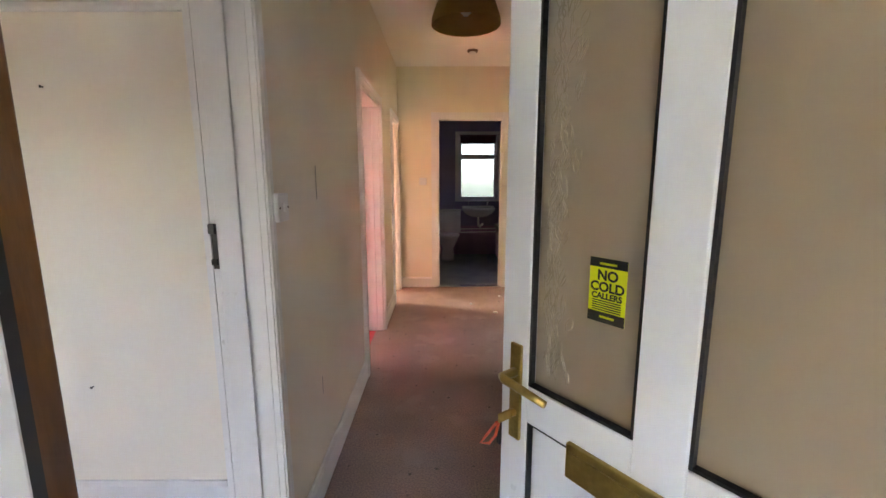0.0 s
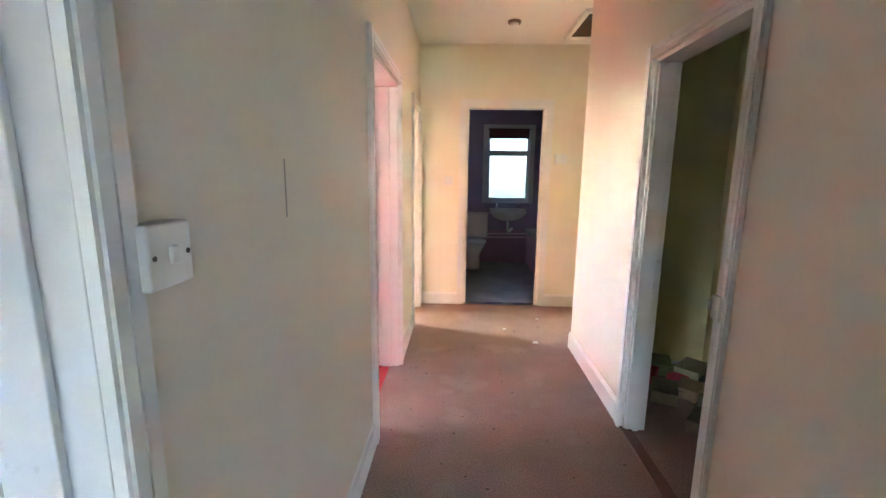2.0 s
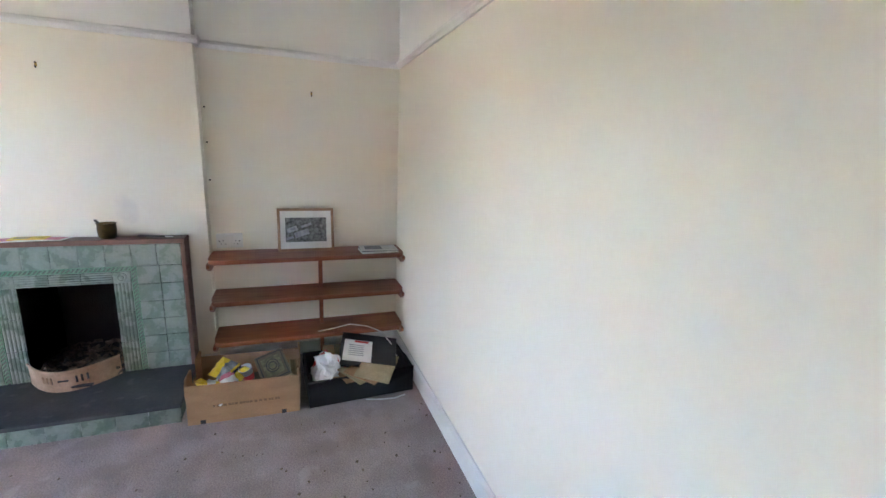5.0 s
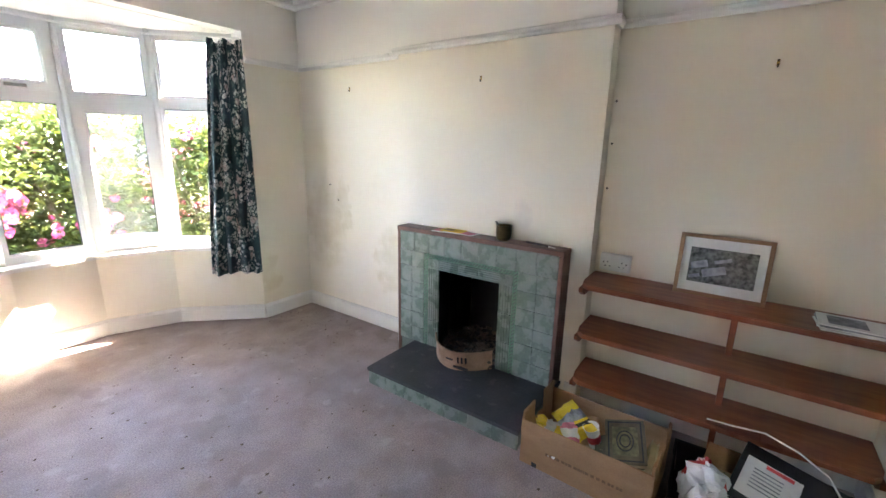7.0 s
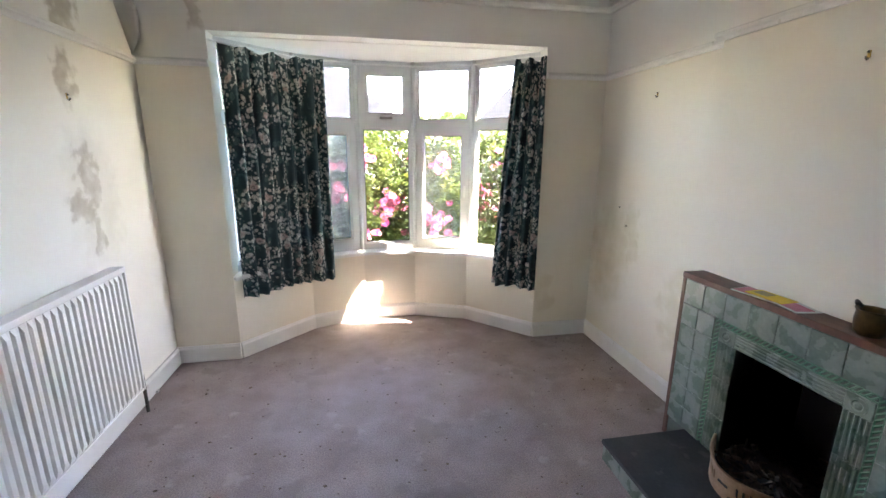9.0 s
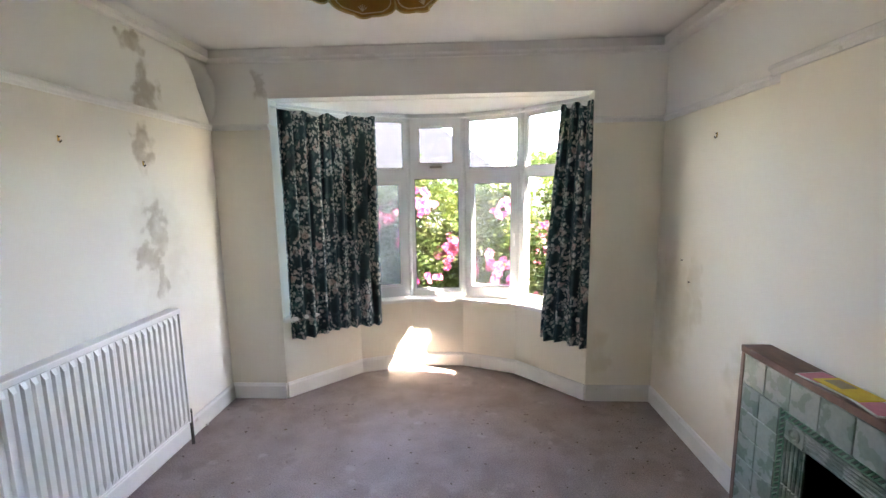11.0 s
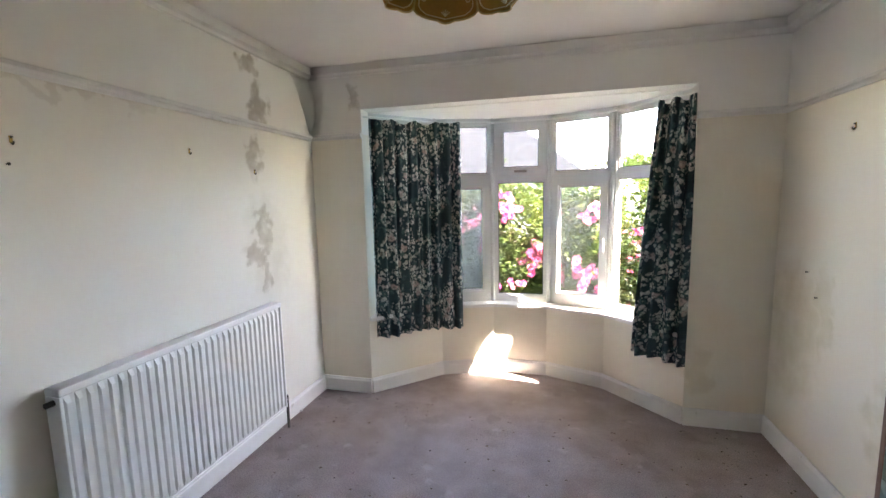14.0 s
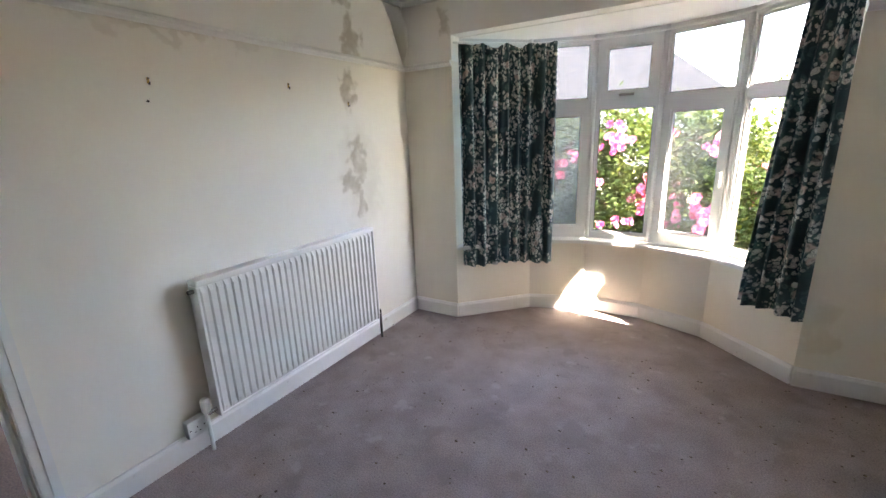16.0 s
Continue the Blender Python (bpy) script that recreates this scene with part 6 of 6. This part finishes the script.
for z0, z1 in ((WZ0 + 0.06, 1.70), (1.78, WZ1 - 0.06)):
    pane = part("pane", boxes((WX0 + 0.06, WX1 - 0.06, BWY + 0.06, BWY + 0.066, z0, z1)), M_FROST, bw)
    pane.visible_shadow = z0 < 1.7
part("window_sill", boxes((WX0 - 0.05, WX1 + 0.05, BWY - 0.05, BWY + 0.03, WZ0 - 0.02, WZ0), bev=0.004), M_WOODWHITE, bw)
for d in ((WX0 - 0.05, WX0, WZ0, WZ1 + 0.05), (WX1, WX1 + 0.05, WZ0, WZ1 + 0.05), (WX0, WX1, WZ1, WZ1 + 0.05)):
    part("casing", boxes((d[0], d[1], BWY - 0.014, BWY, d[2], d[3]), bev=0.003), M_WOODWHITE, bw)
bl = thing("roller_blind", (0.37, BWY - 0.02, WZ1), "dark maroon roller blind rolled up over the window", "blind")
part("cloth", boxes((WX0 + 0.04, WX1 - 0.04, BWY + 0.012, BWY + 0.016, WZ1 - 0.16, WZ1 - 0.02)), M_BLIND, bl)
part("roller", tube(bmesh.new(), [(WX0 + 0.03, BWY + 0.014, WZ1 - 0.02), (WX1 - 0.03, BWY + 0.014, WZ1 - 0.02)], 0.014, 10), M_BLIND, bl)
basin = thing("wash_basin", (0.36, 7.8, 0.8), "white ceramic wash basin on the wall below the window", "wash basin")
bm = bmesh.new()
bmesh.ops.create_uvsphere(bm, u_segments=28, v_segments=14, radius=1.0)
bmesh.ops.bisect_plane(bm, geom=bm.verts[:] + bm.edges[:] + bm.faces[:], plane_co=(0, 0, 0.0), plane_no=(0, 0, 1), clear_outer=True)
for v in bm.verts:
    v.co = Vector((0.37 + v.co.x * 0.29, 7.78 + v.co.y * 0.2, 0.86 + v.co.z * 0.17))
bmesh.ops.solidify(bm, geom=bm.faces[:], thickness=0.02)
part("bowl", bm, M_CERAMIC, basin, smooth=True)
part("back_ledge", boxes((0.09, 0.65, 7.88, 7.985, 0.80, 0.885), bev=0.01), M_CERAMIC, basin)
for x in (0.2, 0.54):
    tp = part("tap", tube(bmesh.new(), [(x, 7.93, 0.885), (x, 7.93, 0.95), (x, 7.86, 0.945)], 0.012, 8), M_CHROME, basin, "chrome tap")
part("waste_pipe", tube(bmesh.new(), [(0.37, 7.8, 0.70), (0.37, 7.8, 0.55), (0.40, 7.85, 0.52), (0.44, 7.9, 0.55), (0.46, 7.97, 0.55)], 0.02, 10), M_WHITEPL, basin)
for dz in (0.40, 0.46):
    whole("water_pipe", tube(bmesh.new(), [(-0.2, 7.96, dz), (0.85, 7.96, dz + 0.02)], 0.009, 8), M_WOODWHITE, "thin painted water pipe along the bathroom wall", "pipe")
wc = thing("toilet", (-0.17, 7.65, 0), "white close-coupled toilet with the seat down", "toilet")
part("cistern", boxes((-0.42, 0.06, 7.78, 7.98, 0.42, 0.80), bev=0.015), M_CERAMIC, wc)
part("cistern_lid", boxes((-0.43, 0.07, 7.77, 7.985, 0.80, 0.83), bev=0.008), M_CERAMIC, wc)
part("pan", lathe(bmesh.new(), -0.17, 7.52, [(0.12, 0), (0.11, 0.08), (0.10, 0.2), (0.15, 0.3), (0.185, 0.38), (0.185, 0.40)], 24, sy=1.3), M_CERAMIC, wc, smooth=True)
part("seat", lathe(bmesh.new(), -0.17, 7.52, [(0.195, 0.402), (0.2, 0.415), (0.195, 0.43), (0.10, 0.44), (0.02, 0.442)], 24, sy=1.28), M_WHITEPL, wc, smooth=True)
tub = thing("bath", (1.0, 7.0, 0), "white bath with a pink side panel", "bath")
part("side_panel", boxes((0.70, 0.72, 6.1, 7.98, 0, 0.50)), M_PINKDADO, tub, "pink painted side panel")
bm = boxes((0.68, 1.275, 6.08, 7.985, 0.50, 0.56))
part("rim", bm, M_CERAMIC, tub)

# ---- cupboard junk ----
for k in range(14):
    c = (random.uniform(0.85, 1.35), random.uniform(3.35, 4.2), 0.0)
    s = random.uniform(0.06, 0.12)
    m_ = random.choice((M_CARD, M_BOOK, M_REDP, M_BLACKPL, M_OLDPAPER))
    ob = thing("junk_carton", (c[0], c[1], -0.01), "small crumpled carton dumped on the cupboard floor", "carton")
    bm = boxes((-s, s, -s * 0.7, s * 0.7, 0, s * 0.8), bev=0.004)
    part("shell", moved(bm, pose(c[0], c[1], -0.01, 0, 0, random.uniform(0, 180))), m_, ob)

# ---- nails, hooks and scuffs ----
def nail(p, d, label="small rusty nail in the bare wall"):
    p, d = Vector(p), Vector(d)
    whole("nail", tube(bmesh.new(), [p - d * 0.004, p + d * 0.009, p + d * 0.011], [0.0025, 0.0025, 0.006], 6), M_DARKMETAL, label, "nail")


def picture_hook(p, side):
    """A bent metal hook pinned to a wall that faces +x or -x (side 1, -1)."""
    x, y, z = p
    ob = thing("picture_hook", p, "small tarnished picture hook in the bare wall", "hook")
    lo, hi = sorted((x, x + side * 0.002))
    part("plate", boxes((lo, hi, y - 0.005, y + 0.005, z - 0.010, z + 0.014), bev=0.0006), M_BRASS, ob)
    part("curl", tube(bmesh.new(), [(x + side * 0.002, y, z - 0.009), (x + side * 0.007, y, z - 0.015), (x + side * 0.012, y, z - 0.011), (x + side * 0.012, y, z - 0.004)], 0.0028, 6), M_DARKMETAL, ob)
    part("pin", tube(bmesh.new(), [(x - side * 0.003, y, z + 0.004), (x + side * 0.007, y, z + 0.011)], [0.0015, 0.004], 6), M_DARKMETAL, ob)


for y, z in ((0.27, 1.72), (-0.45, 1.755), (-0.92, 1.68)):
    picture_hook((RE, y, z), -1)
nail((RE, 0.29, 1.64), (-1, 0, 0))
nail((RW, -1.253, 1.076), (1, 0, 0))
nail((RW, -1.16, 0.96), (1, 0, 0))
for x, y, z in ((RW, -0.998, 1.779), (-3.90, 0.167, 1.76), (RW, 1.48, 1.74)):
    picture_hook((x, y, z), 1)
for y, z in ((0.88, 1.62), (0.88, 1.42), (0.88, 1.2)):
    nail((RW, y, z), (1, 0, 0))
for x, z in ((-1.70, 1.69), (-1.68, 0.536)):
    nail((x, RN, z), (0, -1, 0))
M_SCRATCH = mat("grey scratch", (0.42, 0.38, 0.35), None, 0.9)
for d in ((2.243, 2.249, 1.28, 1.42), (2.192, 2.198, 0.42, 0.50)):
    whole("wall_scratch", boxes((HW, HW + 0.0012, *d)), M_SCRATCH, "thin grey scratch in the hall wall paint", "scratch")
# paper peeling away from the damp corner under the cornice
bm = bmesh.new()
rows_ = []
for j in range(19):
    v = j / 18
    z = 2.372 - 0.39 * v
    root = Vector((RE - 0.003, RS + 0.02 + 0.21 * (1 - v) ** 1.3, z))
    belly = math.sin(math.pi * min(v * 0.93 + 0.07, 1)) ** 0.8
    tip = Vector((RE - 0.010 - 0.075 * belly, RS + 0.03 + 0.05 * (1 - v), z - 0.015 * belly))
    row = []
    for i in range(9):
        u = i / 8
        q = root.lerp(tip, u) + Vector((0.028 * math.sin(math.pi * u) * belly, 0.02 * math.sin(math.pi * u) * belly, 0))
        q += Vector((0.004 * math.sin(17 * v + 5 * u), 0, 0)) * u
        row.append(bm.verts.new(q))
    rows_.append(row)
for r0, r1 in zip(rows_, rows_[1:]):
    for a, b, c, d in zip(r0, r0[1:], r1[1:], r1):
        bm.faces.new((a, b, c, d))
bmesh.ops.solidify(bm, geom=bm.faces[:], thickness=0.0015)
whole("peeling_wallpaper", bm, M_WALL_S, "strip of wallpaper peeling and bulging from the damp corner", "wallpaper", smooth=True)


# ---- debris on the carpets ----
def crumbs(name, n, x0, x1, y0, y1, label, smin, smax, clear=lambda x, y: False):
    bm = bmesh.new()
    k = 0
    while k < n:
        x, y = random.uniform(x0, x1), random.uniform(y0, y1)
        if clear(x, y):
            continue
        k += 1
        s = random.uniform(smin, smax) * random.uniform(0.5, 1)
        a = random.uniform(0, math.pi)
        q = [bm.verts.new((x + s * random.uniform(0.6, 1) * math.cos(a + t), y + s * 0.6 * math.sin(a + t), 0.0015 + random.uniform(0, s * 0.4))) for t in (0, 1.4, 2.9, 4.4)]
        top = bm.verts.new((x, y, 0.004 + s * 0.35))
        for i in range(4):
            bm.faces.new((q[i], q[(i + 1) % 4], top))
        bm.faces.new(q[::-1])
    whole(name, bm, M_BITS, label, "debris", "stuff")


in_hearth = lambda x, y: x < -3.2 and -0.4 < y < 2.04
crumbs("carpet_crumbs", 520, -3.9, -1.0, -1.5, 2.0, "dark crumbs and flakes on the living room carpet", 0.004, 0.016, in_hearth)
crumbs("carpet_crumbs", 40, -3.9, -3.5, -1.5, -0.5, "dark crumbs along the wall edge", 0.004, 0.016)
crumbs("carpet_crumbs", 45, -3.1, -1.1, 1.86, 2.02, "dark crumbs along the north wall's skirting", 0.004, 0.015)
crumbs("dry_leaves", 130, -0.75, 0.5, 0.9, 5.5, "dry leaf bits and crumbs on the hall carpet", 0.005, 0.02)
bm = bmesh.new()
for x, y, s in ((0.28, 4.6, 0.02), (0.05, 4.9, 0.012), (-0.97, -1.2, 0.012), (0.4, 5.2, 0.012)):
    box(bm, x - s, x + s, y - s * 0.6, y + s * 0.6, 0.001, 0.012)
whole("plaster_flakes", bm, M_PAPER, "pale plaster flakes fallen on the carpet", "debris", "stuff")
# ---- garden: rose hedge and far houses ----
def rose_bush(cx, cy, rx, ry, h, leaves, roses, seed, label, sprays=()):
    rnd = random.Random(seed)
    ob = thing("rose_bush", (cx, cy, -0.30), label, "bush", "rose hedge")
    bm = bmesh.new()
    for k in range(9):
        a = rnd.uniform(0, 2 * math.pi)
        e = Vector((cx + rx * 0.7 * math.cos(a), cy + ry * 0.7 * math.sin(a), -0.3 + h * rnd.uniform(0.6, 0.95)))
        tube(bm, [(cx + 0.05 * math.cos(a), cy + 0.05 * math.sin(a), -0.3), ((cx + e.x) / 2 + rnd.uniform(-0.1, 0.1), (cy + e.y) / 2, (e.z - 0.3) / 2 + 0.1), e], [0.018, 0.012, 0.004], 5)
    part("stems", bm, M_STEM, ob)
    for nm, mt_, share in (("leaves", M_LEAF, 0.75), ("young_leaves", M_LEAFY, 0.25)):
        verts, faces = [], []
        clumps = [(rnd.uniform(0, 2 * math.pi), rnd.uniform(0.1, 1.0) ** 0.5, rnd.uniform(0.03, 1.0)) for _ in range(150)]
        for k in range(int(leaves * share)):
            a, r, zz = rnd.choice(clumps)
            env = math.sqrt(max(1 - (2 * zz - 0.85) ** 2 * 0.75, 0.05)) * (0.85 + 0.3 * math.sin(3 * a + seed))
            c = Vector((cx + rx * env * r * math.cos(a), cy + ry * env * r * math.sin(a), -0.3 + h * zz)) + Vector((rnd.gauss(0, 0.09), rnd.gauss(0, 0.09), rnd.gauss(0, 0.09)))
            c.z = max(c.z, -0.28)
            s = rnd.uniform(0.022, 0.046)
            d = Vector((rnd.gauss(0, 1), rnd.gauss(0, 1), rnd.gauss(0, 0.5))).normalized()
            nrm = Vector((rnd.gauss(0, 0.7), rnd.gauss(0, 0.7), 1)).normalized()
            w = d.cross(nrm).normalized() * s * 0.55
            i = len(verts)
            verts += [c - d * s, c + w + nrm * s * 0.15, c + d * s, c - w + nrm * s * 0.15]
            faces += [(i, i + 1, i + 2), (i, i + 2, i + 3)]
        me = bpy.data.meshes.new(nm)
        me.from_pydata([tuple(v) for v in verts], [], faces)
        me.materials.append(mt_)
        lv = new(nm, me)
        lv.parent = ob
        lv.matrix_parent_inverse = Matrix.Translation(ob.location).inverted()
    bm = bmesh.new()
    heads = [Vector(g) for g in sprays]
    for k in range(int(roses * 0.3)):
        a = rnd.uniform(0, 2 * math.pi)
        zz = rnd.uniform(0.2, 0.97)
        env = math.sqrt(max(1 - (2 * zz - 0.85) ** 2 * 0.75, 0.05))
        heads.append(Vector((cx + rx * env * math.cos(a), cy + ry * env * math.sin(a), -0.3 + h * zz)))
    for g in heads:
        for q in range(rnd.randint(5, 11)):
            c = g + Vector((rnd.gauss(0, 0.075), rnd.gauss(0, 0.075), rnd.gauss(0, 0.07)))
            R = rnd.uniform(0.032, 0.055)
            turn = Vector((rnd.gauss(0, 0.5), 0.8, rnd.uniform(0.1, 0.8))).to_track_quat("Z", "Y")
            for ring, n_, tilt_ in ((1.0, 6, 0.35), (0.7, 5, 0.9), (0.4, 4, 1.4)):
                for p_ in range(n_):
                    b = 2 * math.pi * p_ / n_ + ring * 2
                    u = turn @ Vector((math.cos(b), math.sin(b), tilt_)).normalized()
                    s_ = turn @ Vector((-math.sin(b), math.cos(b), 0))
                    q0 = c + u * R * 0.1
                    q1 = c + u * R * ring + s_ * R * 0.45
                    q2 = c + u * R * ring * 1.15
                    q3 = c + u * R * ring - s_ * R * 0.45
                    bm.faces.new([bm.verts.new(v) for v in (q0, q1, q2, q3)])
    part("roses", bm, M_ROSE, ob, "open pink roses")


rose_bush(-2.2, -4.2, 0.75, 0.6, 1.95, 11000, 26, 1, "leafy rose bush with pink flowers outside the bay window", [(-2.22, -3.6, 1.34), (-2.12, -3.62, 1.30)])
rose_bush(-3.15, -4.1, 0.7, 0.6, 1.85, 11000, 40, 2, "leafy rose bush thick with pink flowers in the garden", [(-3.0, -3.5, 0.45), (-3.12, -3.52, 0.62), (-2.92, -3.5, 0.25), (-3.2, -3.5, 0.30), (-3.1, -3.55, 1.25), (-3.2, -3.55, 1.32)])
rose_bush(-4.2, -3.6, 0.7, 0.6, 1.8, 9000, 30, 3, "tall sunlit rose bush beside the bay window")
rose_bush(-1.2, -4.0, 0.7, 0.6, 1.75, 8000, 12, 4, "leafy rose bush with a few pink flowers")
rose_bush(-5.2, -2.9, 0.8, 0.7, 1.8, 8000, 12, 5, "sprawling rose bush at the garden's side")
rose_bush(-2.7, -5.2, 0.9, 0.6, 2.0, 9000, 18, 7, "dense rose hedge behind the first bushes")
rose_bush(-4.1, -4.9, 0.9, 0.6, 1.95, 9000, 18, 8, "dense rose hedge with pink flowers")
rose_bush(-1.3, -5.2, 0.9, 0.6, 1.9, 9000, 12, 9, "dense rose hedge at the lawn's edge")
rose_bush(-0.2, -4.3, 0.7, 0.6, 1.6, 6000, 8, 6, "low rose bush on the front door's side")


def house(cx, cy, w, d, h, roof_h, rz, label):
    ob = thing("house", (cx, cy, -0.3), label, "house")
    m = pose(cx, cy, -0.3, 0, 0, rz)
    part("wall", moved(boxes((-w / 2, w / 2, -d / 2, d / 2, 0, h)), m), mat("pale house render", (0.66, 0.63, 0.57), None, 0.9, 1, 30, 0.4, 0.2), ob)
    bm = bmesh.new()
    o = 0.4
    a = [bm.verts.new(v) for v in ((-w / 2 - o, -d / 2 - o, h), (w / 2 + o, -d / 2 - o, h), (w / 2 + o, d / 2 + o, h), (-w / 2 - o, d / 2 + o, h))]
    r0, r1 = bm.verts.new((-w / 4, 0, h + roof_h)), bm.verts.new((w / 4, 0, h + roof_h))
    for f in ((a[0], a[1], r1, r0), (a[2], a[3], r0, r1), (a[1], a[2], r1), (a[3], a[0], r0), tuple(a[::-1])):
        bm.faces.new(f)
    rf_ = part("roof", moved(bm, m), M_ROOF, ob)
    part("chimney", moved(boxes((w / 4 - 0.4, w / 4 + 0.4, -0.3, 0.3, h + roof_h * 0.5, h + roof_h + 0.9), bev=0.02), m), M_BRICK, rf_)
    for k in range(3):
        x = -w / 2 + (k + 0.5) * w / 3
        wd = part("window", moved(boxes((x - 0.6, x + 0.6, d / 2 - 0.02, d / 2 + 0.03, 0.9, 2.2)), m), M_UPVC, ob)
        part("pane", moved(boxes((x - 0.52, x + 0.52, d / 2 + 0.031, d / 2 + 0.036, 0.98, 2.12)), m), M_GREYP, wd)


house(2.5, -19, 11, 8, 2.7, 3.2, 8, "pale bungalow with a hipped slate roof across the road")
house(-13, -21, 10, 8, 2.6, 3.0, -12, "pale bungalow with a slate roof beyond the hedge")
house(-27, -17, 10, 8, 2.6, 3.0, -40, "distant bungalow among trees")


def tree(cx, cy, h, r, seed):
    rnd = random.Random(seed)
    ob = thing("tree", (cx, cy, -0.3), "distant broadleaf tree behind the houses", "tree", "distant trees")
    bm = bmesh.new()
    tube(bm, [(cx, cy, -0.3), (cx, cy, h * 0.5), (cx + 0.2, cy, h * 0.8)], [0.25, 0.16, 0.05], 7)
    for k in range(6):
        a = k * 1.05
        tube(bm, [(cx, cy, h * 0.45), (cx + r * 0.6 * math.cos(a), cy + r * 0.6 * math.sin(a), h * 0.7)], [0.09, 0.03], 5)
    part("trunk", bm, M_STEM, ob)
    verts, faces = [], []
    blobs_ = [(rnd.gauss(0, 0.5) * r, rnd.gauss(0, 0.5) * r, h * rnd.uniform(0.45, 1.0)) for _ in range(30)]
    for k in range(9000):
        b = rnd.choice(blobs_)
        c = Vector((cx + b[0] + rnd.gauss(0, 0.7), cy + b[1] + rnd.gauss(0, 0.7), b[2] + rnd.gauss(0, 0.5)))
        s = rnd.uniform(0.09, 0.17)
        d, w = [Vector((rnd.gauss(0, 1), rnd.gauss(0, 1), rnd.gauss(0, 1))).normalized() * s for _ in range(2)]
        i = len(verts)
        verts += [c - d, c + w, c + d, c - w]
        faces.append((i, i + 1, i + 2, i + 3))
    me = bpy.data.meshes.new("crown")
    me.from_pydata([tuple(v) for v in verts], [], faces)
    me.materials.append(M_LEAF)
    lv = new("crown", me)
    lv.parent = ob
    lv.matrix_parent_inverse = Matrix.Translation(ob.location).inverted()


tree(-15, -62, 6.5, 6, 21)
tree(-27, -64, 7.0, 6.5, 22)
tree(-42, -58, 6.5, 6, 23)
